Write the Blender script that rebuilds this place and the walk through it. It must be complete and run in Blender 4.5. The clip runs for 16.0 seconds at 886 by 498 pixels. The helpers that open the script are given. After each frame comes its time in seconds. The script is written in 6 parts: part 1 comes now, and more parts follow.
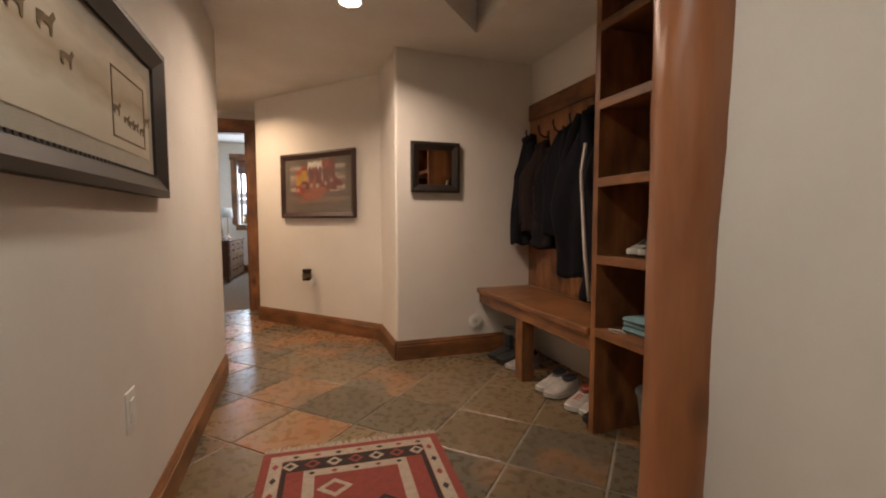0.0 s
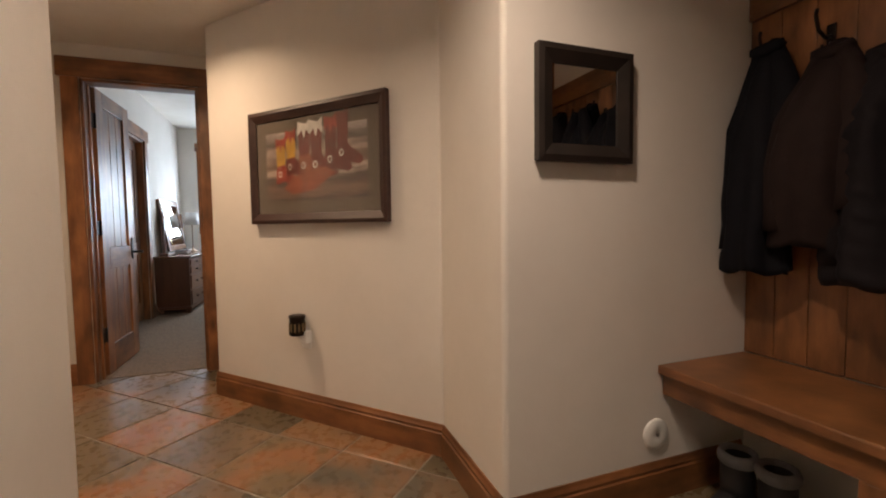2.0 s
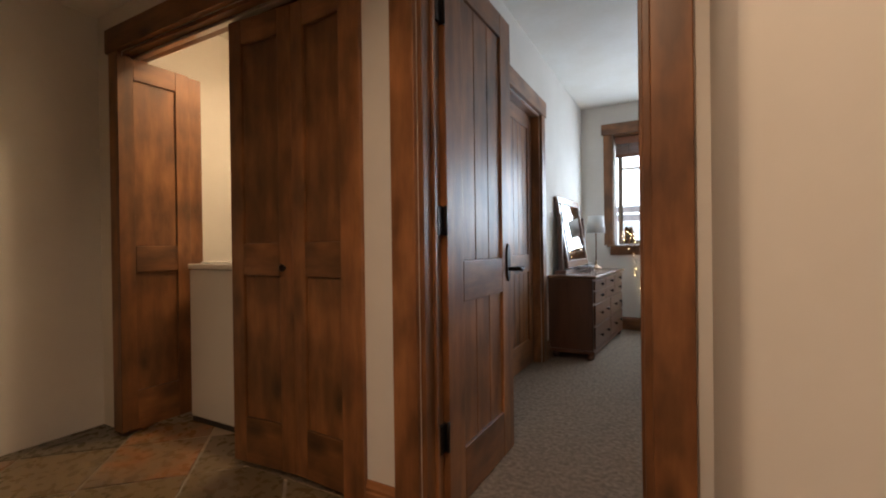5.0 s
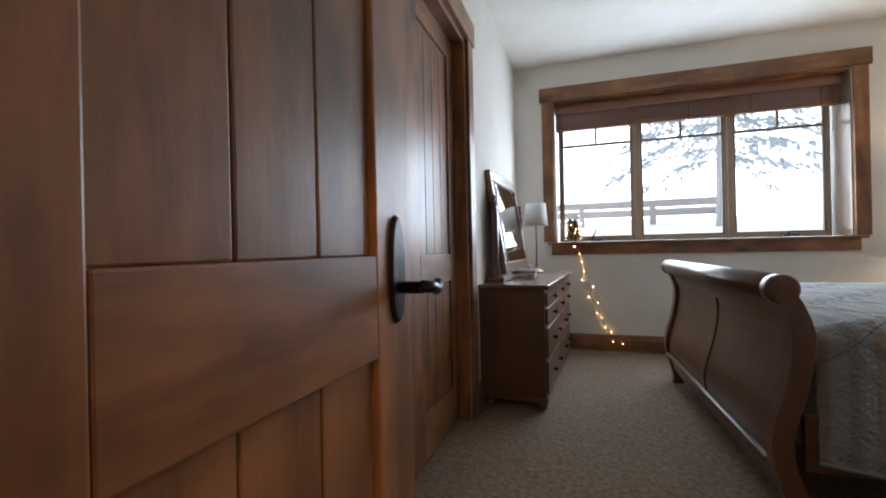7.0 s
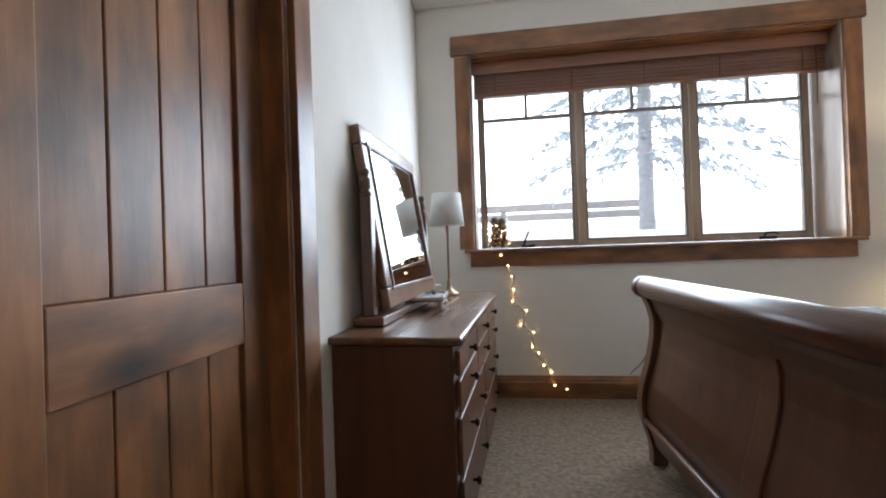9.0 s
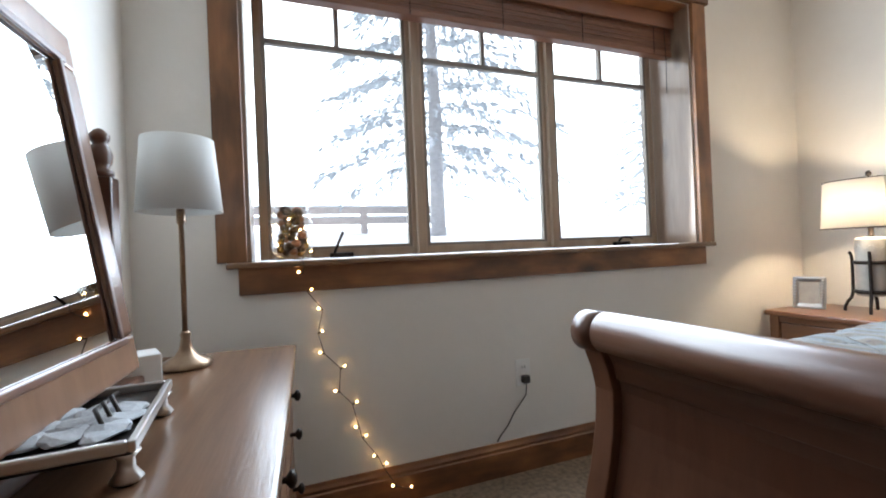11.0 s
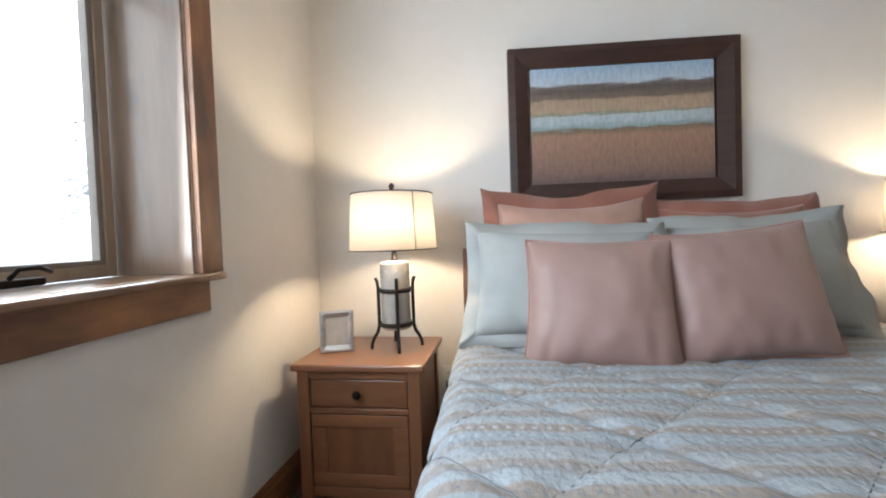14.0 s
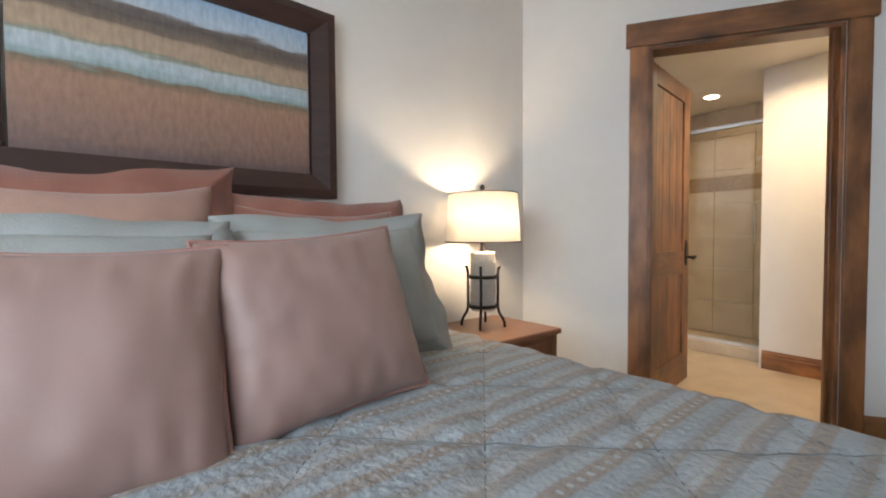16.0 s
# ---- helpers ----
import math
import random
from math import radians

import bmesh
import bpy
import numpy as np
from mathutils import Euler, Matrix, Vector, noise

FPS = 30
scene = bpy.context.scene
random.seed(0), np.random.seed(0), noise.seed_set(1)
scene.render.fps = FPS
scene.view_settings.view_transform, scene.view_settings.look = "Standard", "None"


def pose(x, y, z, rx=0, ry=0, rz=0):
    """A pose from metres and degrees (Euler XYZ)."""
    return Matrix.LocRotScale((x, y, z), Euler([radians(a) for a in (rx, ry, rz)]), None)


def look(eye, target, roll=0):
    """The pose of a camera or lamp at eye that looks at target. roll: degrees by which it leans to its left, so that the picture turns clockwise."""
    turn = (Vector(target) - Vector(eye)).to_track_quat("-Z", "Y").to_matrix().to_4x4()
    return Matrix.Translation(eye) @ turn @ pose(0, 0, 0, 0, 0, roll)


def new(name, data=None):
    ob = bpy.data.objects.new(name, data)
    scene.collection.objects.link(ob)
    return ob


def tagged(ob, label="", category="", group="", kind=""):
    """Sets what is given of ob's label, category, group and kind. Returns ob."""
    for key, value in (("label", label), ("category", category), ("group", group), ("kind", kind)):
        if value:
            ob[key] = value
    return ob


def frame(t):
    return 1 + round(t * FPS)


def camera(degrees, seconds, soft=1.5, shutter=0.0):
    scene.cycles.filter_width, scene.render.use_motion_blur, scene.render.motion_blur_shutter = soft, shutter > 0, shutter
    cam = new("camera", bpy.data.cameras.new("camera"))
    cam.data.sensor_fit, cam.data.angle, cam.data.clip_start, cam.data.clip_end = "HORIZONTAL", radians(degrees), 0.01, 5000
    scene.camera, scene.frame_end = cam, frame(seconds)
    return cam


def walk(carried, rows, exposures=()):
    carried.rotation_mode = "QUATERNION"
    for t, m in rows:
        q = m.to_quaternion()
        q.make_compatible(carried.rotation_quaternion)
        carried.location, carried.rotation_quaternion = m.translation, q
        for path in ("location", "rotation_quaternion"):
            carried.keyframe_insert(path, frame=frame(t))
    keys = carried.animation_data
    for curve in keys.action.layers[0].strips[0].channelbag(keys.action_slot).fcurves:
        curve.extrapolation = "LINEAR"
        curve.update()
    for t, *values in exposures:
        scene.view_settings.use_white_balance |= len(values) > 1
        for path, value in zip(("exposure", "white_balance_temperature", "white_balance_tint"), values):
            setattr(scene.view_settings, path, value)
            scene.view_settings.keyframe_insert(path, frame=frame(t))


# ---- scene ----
cam = camera(91.3, 16.0, soft=2.0)
PATH = [
    (0, (0.085, -0.99, 1.041), (0.726, 0.899, 0.909), -0.1),
    (0.5, (0.111, -0.532, 1.034), (0.808, 1.339, 0.917), -0.1),
    (1, (0.123, -0.055, 1.057), (0.86, 1.8, 0.93), -0.3),
    (1.5, (0.123, 0.427, 1.052), (0.867, 2.28, 0.93), -0.6),
    (2, (0.124, 0.894, 1.044), (0.811, 2.769, 0.935), -0.8),
    (2.5, (0.103, 1.348, 1.031), (0.593, 3.284, 0.932), -0.9),
    (3, (0.061, 1.802, 1.023), (0.243, 3.792, 0.946), -0.8),
    (3.5, (-0.03, 2.226, 1.01), (-0.24, 4.214, 0.951), -0.9),
    (4, (-0.137, 2.588, 1.002), (-0.779, 4.482, 0.957), -0.7),
    (4.2, (-0.174, 2.722, 1.001), (-0.969, 4.557, 0.962), -0.8),
    (6.3, (-0.692, 4.003, 0.91), (-1.692, 5.735, 0.91), -0.7),
    (6.5, (-0.728, 4.127, 0.911), (-1.613, 5.92, 0.909), -0.9),
    (7, (-0.769, 4.506, 0.923), (-1.387, 6.408, 0.924), -1.2),
    (7.5, (-0.767, 4.829, 0.922), (-1.224, 6.776, 0.924), -1.4),
    (8, (-0.772, 5.122, 0.937), (-1.155, 7.085, 0.94), -1.6),
    (8.2, (-0.781, 5.241, 0.949), (-1.153, 7.206, 0.954), -1.7),
    (10.3, (-0.945, 6.517, 0.96), (-0.712, 8.503, 0.982), -2.0),
    (10.5, (-0.96, 6.633, 0.969), (-0.596, 8.6, 0.984), -2.0),
    (11, (-0.916, 6.899, 0.976), (-0.202, 8.768, 0.985), -2.4),
    (11.5, (-0.804, 7.135, 0.997), (0.216, 8.855, 0.989), -2.7),
    (12, (-0.676, 7.326, 1.013), (0.611, 8.857, 0.995), -3.0),
    (12.5, (-0.542, 7.481, 1.049), (1.026, 8.722, 1.005), -2.8),
    (13, (-0.374, 7.547, 1.047), (1.378, 8.51, 0.992), -2.7),
    (13.5, (-0.172, 7.593, 1.053), (1.704, 8.283, 0.988), -2.4),
    (14, (-0.005, 7.642, 1.056), (1.973, 7.931, 0.991), -2.0),
    (14.5, (0.158, 7.661, 1.057), (2.144, 7.438, 0.986), -1.5),
    (15, (0.283, 7.606, 1.054), (2.17, 6.948, 0.975), -0.8),
    (15.5, (0.389, 7.517, 1.048), (2.125, 6.527, 0.974), -0.6),
    (16, (0.497, 7.315, 1.041), (2.075, 6.089, 0.972), -0.4),
]
walk(cam, [(t, look(eye, target, roll)) for t, eye, target, roll in PATH], exposures=((0, 0.34), (1.5, 0.2), (2.5, -0.02), (3.2, -0.15), (4.2, -0.12), (6.5, -0.22), (8, -0.04), (10.5, 0.0), (16, 0.0)))

# ---- light ----
world = bpy.data.worlds.new("sky")
scene.world = world
world.use_nodes = True
sky = world.node_tree.nodes.new("ShaderNodeTexSky")
sky.sky_type, sky.sun_disc = "NISHITA", False
sky.sun_elevation, sky.sun_rotation = radians(58), radians(158)
back = world.node_tree.nodes["Background"]
back.inputs["Strength"].default_value = 0.15
world.node_tree.links.new(sky.outputs[0], back.inputs["Color"])


def lamp(name, kind, m, watts, colour, size=0.1, size_y=None, spread=None):
    data = bpy.data.lights.new(name, kind)
    data.energy, data.color = watts, colour
    if kind == "AREA":
        data.size = size
        if size_y:
            data.shape, data.size_y = "RECTANGLE", size_y
        if spread:
            data.spread = radians(spread)
    elif kind == "SUN":
        data.angle = size
    else:
        data.shadow_soft_size = size
    ob = new(name, data)
    ob.matrix_world = m
    return ob


lamp("overcast_sun", "SUN", look((0, 0, 0), (0.2, 0.5, -0.85)), 1.5, (1, 0.98, 0.95), radians(15))
lamp("window_daylight", "AREA", look((0.08, 8.59, 1.49), (0.08, 5.0, 1.3)), 57, (0.72, 0.87, 1.05), 2.1, 0.95)
WARM = (1.0, 0.77, 0.60)
# Two ceiling cans, then an unseen fill lamp added near the hall entry.
CANS_AND_FILL = ((0.40, 1.555, 14), (-0.62, 3.36, 14), (0.0, -0.45, 7.5))
for cx, cy, watts in CANS_AND_FILL:
    lamp("can_light", "AREA", look((cx, cy, 2.25), (cx, cy, 0)), watts, (1.0, 0.69, 0.45) if cy > 3 else WARM if cy > 0 else (1.0, 0.91, 0.79), 0.12, None, 147)
lamp("can_light", "AREA", look((-2.3, 5.05, 2.46), (-2.3, 5.05, 0)), 13, (1.0, 0.72, 0.44), 0.12, None, 150)
lamp("can_light", "AREA", look((2.12, 2.98, 2.25), (2.12, 2.98, 0)), 6, (1.0, 0.77, 0.50), 0.12, None, 150)
# Unseen lamp, added to fill the bathroom with warm light.
lamp("can_light", "AREA", look((1.3, 3.9, 2.25), (1.3, 3.9, 0)), 18, (1.0, 0.77, 0.50), 0.12, None, 150)
scene.view_settings.exposure = 0.0


# ---- materials ----
def material(name, colour, rough=0.6, metal=0.0, colour2=None, scale=8.0, stretch=(1, 1, 1), bump=0.0, fine=60.0, ramp=(0.35, 0.7), vary=0.0, coat=0.0, sheen=0.0):
    """A two-scale procedural surface: broad mottling between two colours, fine grain and relief."""
    m = bpy.data.materials.new(name)
    m.use_nodes = True
    n, l = m.node_tree.nodes, m.node_tree.links
    b = n["Principled BSDF"]
    b.inputs["Roughness"].default_value, b.inputs["Metallic"].default_value = rough, metal
    b.inputs["Coat Weight"].default_value, b.inputs["Sheen Weight"].default_value = coat, sheen
    co = n.new("ShaderNodeTexCoord")
    mp = n.new("ShaderNodeMapping")
    mp.inputs["Scale"].default_value = stretch
    l.new(co.outputs["Object"], mp.inputs["Vector"])
    a = n.new("ShaderNodeTexNoise")
    a.inputs["Scale"].default_value, a.inputs["Detail"].default_value = scale, 6
    f = n.new("ShaderNodeTexNoise")
    f.inputs["Scale"].default_value, f.inputs["Detail"].default_value = fine, 4
    for t in (a, f):
        l.new(mp.outputs[0], t.inputs["Vector"])
    r = n.new("ShaderNodeValToRGB")
    c2 = colour2 or tuple(c * 0.85 for c in colour)
    r.color_ramp.elements[0].position, r.color_ramp.elements[1].position = ramp
    r.color_ramp.elements[0].color, r.color_ramp.elements[1].color = (*c2, 1), (*colour, 1)
    mixf = n.new("ShaderNodeMath")
    mixf.operation = "MULTIPLY_ADD"
    mixf.inputs[1].default_value = 0.25
    l.new(f.outputs[0], mixf.inputs[0])
    sub = n.new("ShaderNodeMath")
    sub.operation = "SUBTRACT"
    l.new(a.outputs[0], sub.inputs[0])
    sub.inputs[1].default_value = 0.125
    l.new(sub.outputs[0], mixf.inputs[2])
    l.new(mixf.outputs[0], r.inputs[0])
    out = r.outputs[0]
    if vary:
        oi = n.new("ShaderNodeObjectInfo")
        mr = n.new("ShaderNodeMapRange")
        mr.inputs["To Min"].default_value, mr.inputs["To Max"].default_value = 1 - vary, 1 + vary
        l.new(oi.outputs["Random"], mr.inputs[0])
        hs = n.new("ShaderNodeHueSaturation")
        l.new(mr.outputs[0], hs.inputs["Value"])
        l.new(out, hs.inputs["Color"])
        out = hs.outputs[0]
    l.new(out, b.inputs["Base Color"])
    if bump:
        bp = n.new("ShaderNodeBump")
        bp.inputs["Strength"].default_value, bp.inputs["Distance"].default_value = bump, 0.01
        l.new(f.outputs[0], bp.inputs["Height"])
        l.new(bp.outputs[0], b.inputs["Normal"])
    return m


def wood(name, light, dark, level=False, rough=0.45, knots=0.5, coat=0.25, vary=0.2, blotch=0.0):
    """Stained timber: long grain along z (or along the level run), darker streaks and scattered knots."""
    m = material(name, light, rough, colour2=dark, scale=4, stretch=(0.7, 0.7, 5) if level else (4, 4, 0.5), bump=0.05, fine=26, ramp=(0.24, 0.74), vary=vary, coat=coat)
    m.node_tree.nodes["Principled BSDF"].inputs["Coat Roughness"].default_value = 0.35
    n, l = m.node_tree.nodes, m.node_tree.links
    b = n["Principled BSDF"]
    src = b.inputs["Base Color"].links[0].from_socket
    co = next(x for x in n if x.type == "TEX_COORD")
    mp = n.new("ShaderNodeMapping")
    mp.inputs["Scale"].default_value = (2.6, 2.6, 5.0) if level else (5.5, 5.5, 2.4)
    l.new(co.outputs["Object"], mp.inputs["Vector"])
    v = n.new("ShaderNodeTexVoronoi")
    v.inputs["Scale"].default_value = 1.0
    l.new(mp.outputs[0], v.inputs["Vector"])
    r = n.new("ShaderNodeValToRGB")
    r.color_ramp.elements[0].position, r.color_ramp.elements[1].position = 0.05, 0.22
    r.color_ramp.elements[0].color, r.color_ramp.elements[1].color = (knots, knots, knots, 1), (0, 0, 0, 1)
    l.new(v.outputs["Distance"], r.inputs[0])
    mx = n.new("ShaderNodeMix")
    mx.data_type = "RGBA"
    l.new(r.outputs[0], mx.inputs["Factor"])
    l.new(src, mx.inputs["A"])
    mx.inputs["B"].default_value = (*(c * 0.25 for c in dark), 1)
    l.new(mx.outputs["Result"], b.inputs["Base Color"])
    if blotch:
        cloud, span, dim = n.new("ShaderNodeTexNoise"), n.new("ShaderNodeMapRange"), n.new("ShaderNodeMix")
        cloud.inputs["Scale"].default_value, cloud.inputs["Detail"].default_value = 1.6, 5
        l.new(mp.outputs[0], cloud.inputs["Vector"])
        span.inputs["From Min"].default_value, span.inputs["From Max"].default_value = 0.36, 0.64
        span.inputs["To Min"].default_value, span.inputs["To Max"].default_value = 1 - blotch, 1.08
        l.new(cloud.outputs[0], span.inputs[0])
        dim.data_type, dim.blend_type = "RGBA", "MULTIPLY"
        dim.inputs["Factor"].default_value = 1.0
        l.new(mx.outputs["Result"], dim.inputs["A"])
        l.new(span.outputs[0], dim.inputs["B"])
        l.new(dim.outputs["Result"], b.inputs["Base Color"])
    return m


def slate():
    """Multicolour slate: every tile takes its own blend of olive, rust, charcoal and tan."""
    m = bpy.data.materials.new("slate")
    m.use_nodes = True
    n, l = m.node_tree.nodes, m.node_tree.links
    b = n["Principled BSDF"]
    oi, co = n.new("ShaderNodeObjectInfo"), n.new("ShaderNodeTexCoord")
    add = n.new("ShaderNodeVectorMath")
    add.operation = "MULTIPLY_ADD"
    add.inputs[1].default_value = (37, 91, 53)
    comb = n.new("ShaderNodeCombineXYZ")
    for k in range(3):
        l.new(oi.outputs["Random"], comb.inputs[k])
    l.new(comb.outputs[0], add.inputs[0])
    l.new(co.outputs["Object"], add.inputs[2])
    big, fine = n.new("ShaderNodeTexNoise"), n.new("ShaderNodeTexNoise")
    big.inputs["Scale"].default_value, big.inputs["Detail"].default_value, big.inputs["Distortion"].default_value = 2.6, 5, 0.6
    fine.inputs["Scale"].default_value, fine.inputs["Detail"].default_value = 22, 8
    for t in (big, fine):
        l.new(add.outputs[0], t.inputs["Vector"])
    tone = n.new("ShaderNodeMath")
    tone.operation = "MULTIPLY_ADD"
    tone.inputs[1].default_value = 0.86
    l.new(oi.outputs["Random"], tone.inputs[0])
    spot = n.new("ShaderNodeMath")
    spot.operation = "MULTIPLY_ADD"
    spot.inputs[1].default_value, spot.inputs[2].default_value = 0.40, -0.13
    l.new(big.outputs[0], spot.inputs[0])
    l.new(spot.outputs[0], tone.inputs[2])
    r = n.new("ShaderNodeValToRGB")
    e = r.color_ramp.elements
    e[0].position, e[0].color = 0.0, (0.075, 0.063, 0.044, 1)
    e[1].position, e[1].color = 1.0, (0.22, 0.15, 0.08, 1)
    for pos, c in ((0.12, (0.112, 0.086, 0.05, 1)), (0.22, (0.17, 0.120, 0.064, 1)), (0.36, (0.20, 0.138, 0.07, 1)), (0.46, (0.15, 0.108, 0.058, 1)), (0.56, (0.18, 0.126, 0.066, 1)), (0.62, (0.30, 0.135, 0.055, 1)), (0.66, (0.27, 0.165, 0.085, 1)), (0.73, (0.15, 0.106, 0.062, 1)), (0.85, (0.105, 0.09, 0.062, 1)), (0.93, (0.27, 0.145, 0.068, 1))):
        k = e.new(pos)
        k.color = c
    l.new(tone.outputs[0], r.inputs[0])
    l.new(r.outputs[0], b.inputs["Base Color"])
    rr = n.new("ShaderNodeMapRange")
    rr.inputs["To Min"].default_value, rr.inputs["To Max"].default_value = 0.17, 0.40
    l.new(fine.outputs[0], rr.inputs[0])
    l.new(rr.outputs[0], b.inputs["Roughness"])
    bp = n.new("ShaderNodeBump")
    bp.inputs["Strength"].default_value, bp.inputs["Distance"].default_value = 0.22, 0.010
    l.new(big.outputs[0], bp.inputs["Height"])
    l.new(bp.outputs[0], b.inputs["Normal"])
    return m


PLASTER = material("cream_plaster", (0.75, 0.71, 0.655), 0.85, colour2=(0.71, 0.67, 0.615), scale=3, bump=0.10, fine=22)
CEILING = material("ceiling_plaster", (0.80, 0.77, 0.72), 0.9, colour2=(0.74, 0.70, 0.63), scale=3, bump=0.10, fine=26)
WOOD_V = wood("knotty_alder", (0.35, 0.145, 0.050), (0.17, 0.064, 0.023), knots=0.85, blotch=0.52)
WOOD_H = wood("knotty_alder_level", (0.35, 0.145, 0.050), (0.17, 0.064, 0.023), level=True, knots=0.85, blotch=0.52)
CHERRY_V = wood("cherry", (0.135, 0.056, 0.029), (0.075, 0.029, 0.015), knots=0.0, rough=0.33)
CHERRY_H = wood("cherry_level", (0.135, 0.056, 0.029), (0.075, 0.029, 0.015), True, knots=0.0, rough=0.33)
LOG = wood("peeled_log", (0.40, 0.165, 0.07), (0.26, 0.09, 0.034), knots=0.8, rough=0.28, coat=0.6)
TILE = slate()
GROUT = material("grout", (0.40, 0.35, 0.28), 0.9, colour2=(0.30, 0.26, 0.21), scale=12, bump=0.3, fine=120)
CARPET = material("carpet", (0.325, 0.238, 0.165), 1.0, colour2=(0.165, 0.116, 0.078), scale=48, bump=1.0, fine=240, ramp=(0.3, 0.7))
BATHTILE = material("beige_stone", (0.55, 0.44, 0.31), 0.35, colour2=(0.46, 0.36, 0.25), scale=6, bump=0.05, fine=40)
BRONZE = material("dark_bronze", (0.035, 0.026, 0.022), 0.38, 0.8, colour2=(0.02, 0.015, 0.012), scale=30, bump=0.1)
BLACKFRAME = material("black_frame", (0.022, 0.015, 0.012), 0.48, colour2=(0.014, 0.01, 0.008), scale=10, coat=0.05)
BROWNFRAME = material("brown_frame", (0.05, 0.022, 0.015), 0.5, colour2=(0.035, 0.014, 0.01), scale=8, stretch=(1, 1, 4), coat=0.0)
WHITE = material("white_plastic", (0.78, 0.77, 0.74), 0.4, colour2=(0.74, 0.73, 0.70), scale=4)
ENAMEL = material("white_enamel", (0.80, 0.79, 0.76), 0.25, colour2=(0.77, 0.76, 0.73), scale=2, coat=0.3)
STEEL = material("brushed_steel", (0.62, 0.60, 0.57), 0.3, 1.0, colour2=(0.52, 0.50, 0.48), scale=6, stretch=(1, 1, 20))


def plain(name, colour, rough=0.7, k=0.82, scale=25, bump=0.15, fine=200, **more):
    return material(name, colour, rough, colour2=tuple(c * k for c in colour), scale=scale, bump=bump, fine=fine, **more)


def glassy(name, tint=(1, 1, 1), rough=0.0, gloss=0.035):
    m = bpy.data.materials.new(name)
    m.use_nodes = True
    n, l = m.node_tree.nodes, m.node_tree.links
    tr, gl, mx, fr = n.new("ShaderNodeBsdfTransparent"), n.new("ShaderNodeBsdfGlossy"), n.new("ShaderNodeMixShader"), n.new("ShaderNodeLayerWeight")
    tr.inputs[0].default_value = (*tint, 1)
    gl.inputs["Roughness"].default_value = rough
    pw = n.new("ShaderNodeMath")
    pw.operation = "POWER"
    pw.inputs[1].default_value = 4.0
    sc = n.new("ShaderNodeMath")
    sc.operation = "MULTIPLY_ADD"
    sc.inputs[1].default_value, sc.inputs[2].default_value = 0.7, gloss
    l.new(fr.outputs["Facing"], pw.inputs[0])
    l.new(pw.outputs[0], sc.inputs[0])
    l.new(sc.outputs[0], mx.inputs[0])
    l.new(tr.outputs[0], mx.inputs[1])
    l.new(gl.outputs[0], mx.inputs[2])
    l.new(mx.outputs[0], n["Material Output"].inputs[0])
    return m


def glow(name, colour, strength):
    m = bpy.data.materials.new(name)
    m.use_nodes = True
    b = m.node_tree.nodes["Principled BSDF"]
    b.inputs["Base Color"].default_value = (*colour, 1)
    b.inputs["Emission Color"].default_value, b.inputs["Emission Strength"].default_value = (*colour, 1), strength
    return m


def shade_cloth(name, colour, through_part):
    m = bpy.data.materials.new(name)
    m.use_nodes = True
    n, l = m.node_tree.nodes, m.node_tree.links
    d, t, mx = n.new("ShaderNodeBsdfDiffuse"), n.new("ShaderNodeBsdfTranslucent"), n.new("ShaderNodeMixShader")
    w = n.new("ShaderNodeTexNoise")
    w.inputs["Scale"].default_value = 180
    r = n.new("ShaderNodeValToRGB")
    r.color_ramp.elements[0].color = (*(c * 0.92 for c in colour), 1)
    r.color_ramp.elements[1].color = (*colour, 1)
    l.new(w.outputs[0], r.inputs[0])
    for q in (d, t):
        l.new(r.outputs[0], q.inputs[0])
    mx.inputs[0].default_value = through_part
    l.new(d.outputs[0], mx.inputs[1])
    l.new(t.outputs[0], mx.inputs[2])
    l.new(mx.outputs[0], n["Material Output"].inputs[0])
    return m


GLASS = glassy("window_glass")
SHOWER_GLASS = glassy("shower_glass", (0.93, 0.92, 0.88), 0.05, 0.008)
MIRROR = material("mirror_silver", (0.9, 0.9, 0.9), 0.01, 1.0, colour2=(0.89, 0.89, 0.89), scale=1)
LIT = glow("lamp_glow", (1.0, 0.86, 0.66), 12)


# ---- builders ----
def boxed(bm, x0, x1, y0, y1, z0, z1, m=None):
    mat = Matrix.Translation(((x0 + x1) / 2, (y0 + y1) / 2, (z0 + z1) / 2)) @ Matrix.Diagonal((x1 - x0, y1 - y0, z1 - z0, 1))
    return bmesh.ops.create_cube(bm, size=1, matrix=(m @ mat) if m else mat)["verts"]


def mesh_of(name, bm, mat, smooth=False):
    me = bpy.data.meshes.new(name)
    bmesh.ops.recalc_face_normals(bm, faces=bm.faces)
    bm.to_mesh(me)
    bm.free()
    for one in (mat if isinstance(mat, (list, tuple)) else (mat,)):
        me.materials.append(one)
    if smooth:
        for p in me.polygons:
            p.use_smooth = True
    return me


def part(name, bm, mat, parent=None, label="", smooth=False, bevel=0.0):
    ob = new(name, mesh_of(name, bm, mat, smooth))
    if bevel:
        mod = ob.modifiers.new("edges", "BEVEL")
        mod.width, mod.segments, mod.limit_method = bevel, 2, "ANGLE"
    if parent:
        ob.parent = parent
    if label:
        ob["label"] = label
    return ob


def slab(name, x0, x1, y0, y1, z0, z1, mat, parent=None, label="", bevel=0.003, m=None):
    bm = bmesh.new()
    boxed(bm, x0, x1, y0, y1, z0, z1, m)
    return part(name, bm, mat, parent, label, bevel=bevel)


def thing(name, label, category, m=None, group="", kind=""):
    ob = new(name)
    ob.matrix_basis = m or Matrix()
    ob.empty_display_size = 0.1
    return tagged(ob, label, category, group, kind)


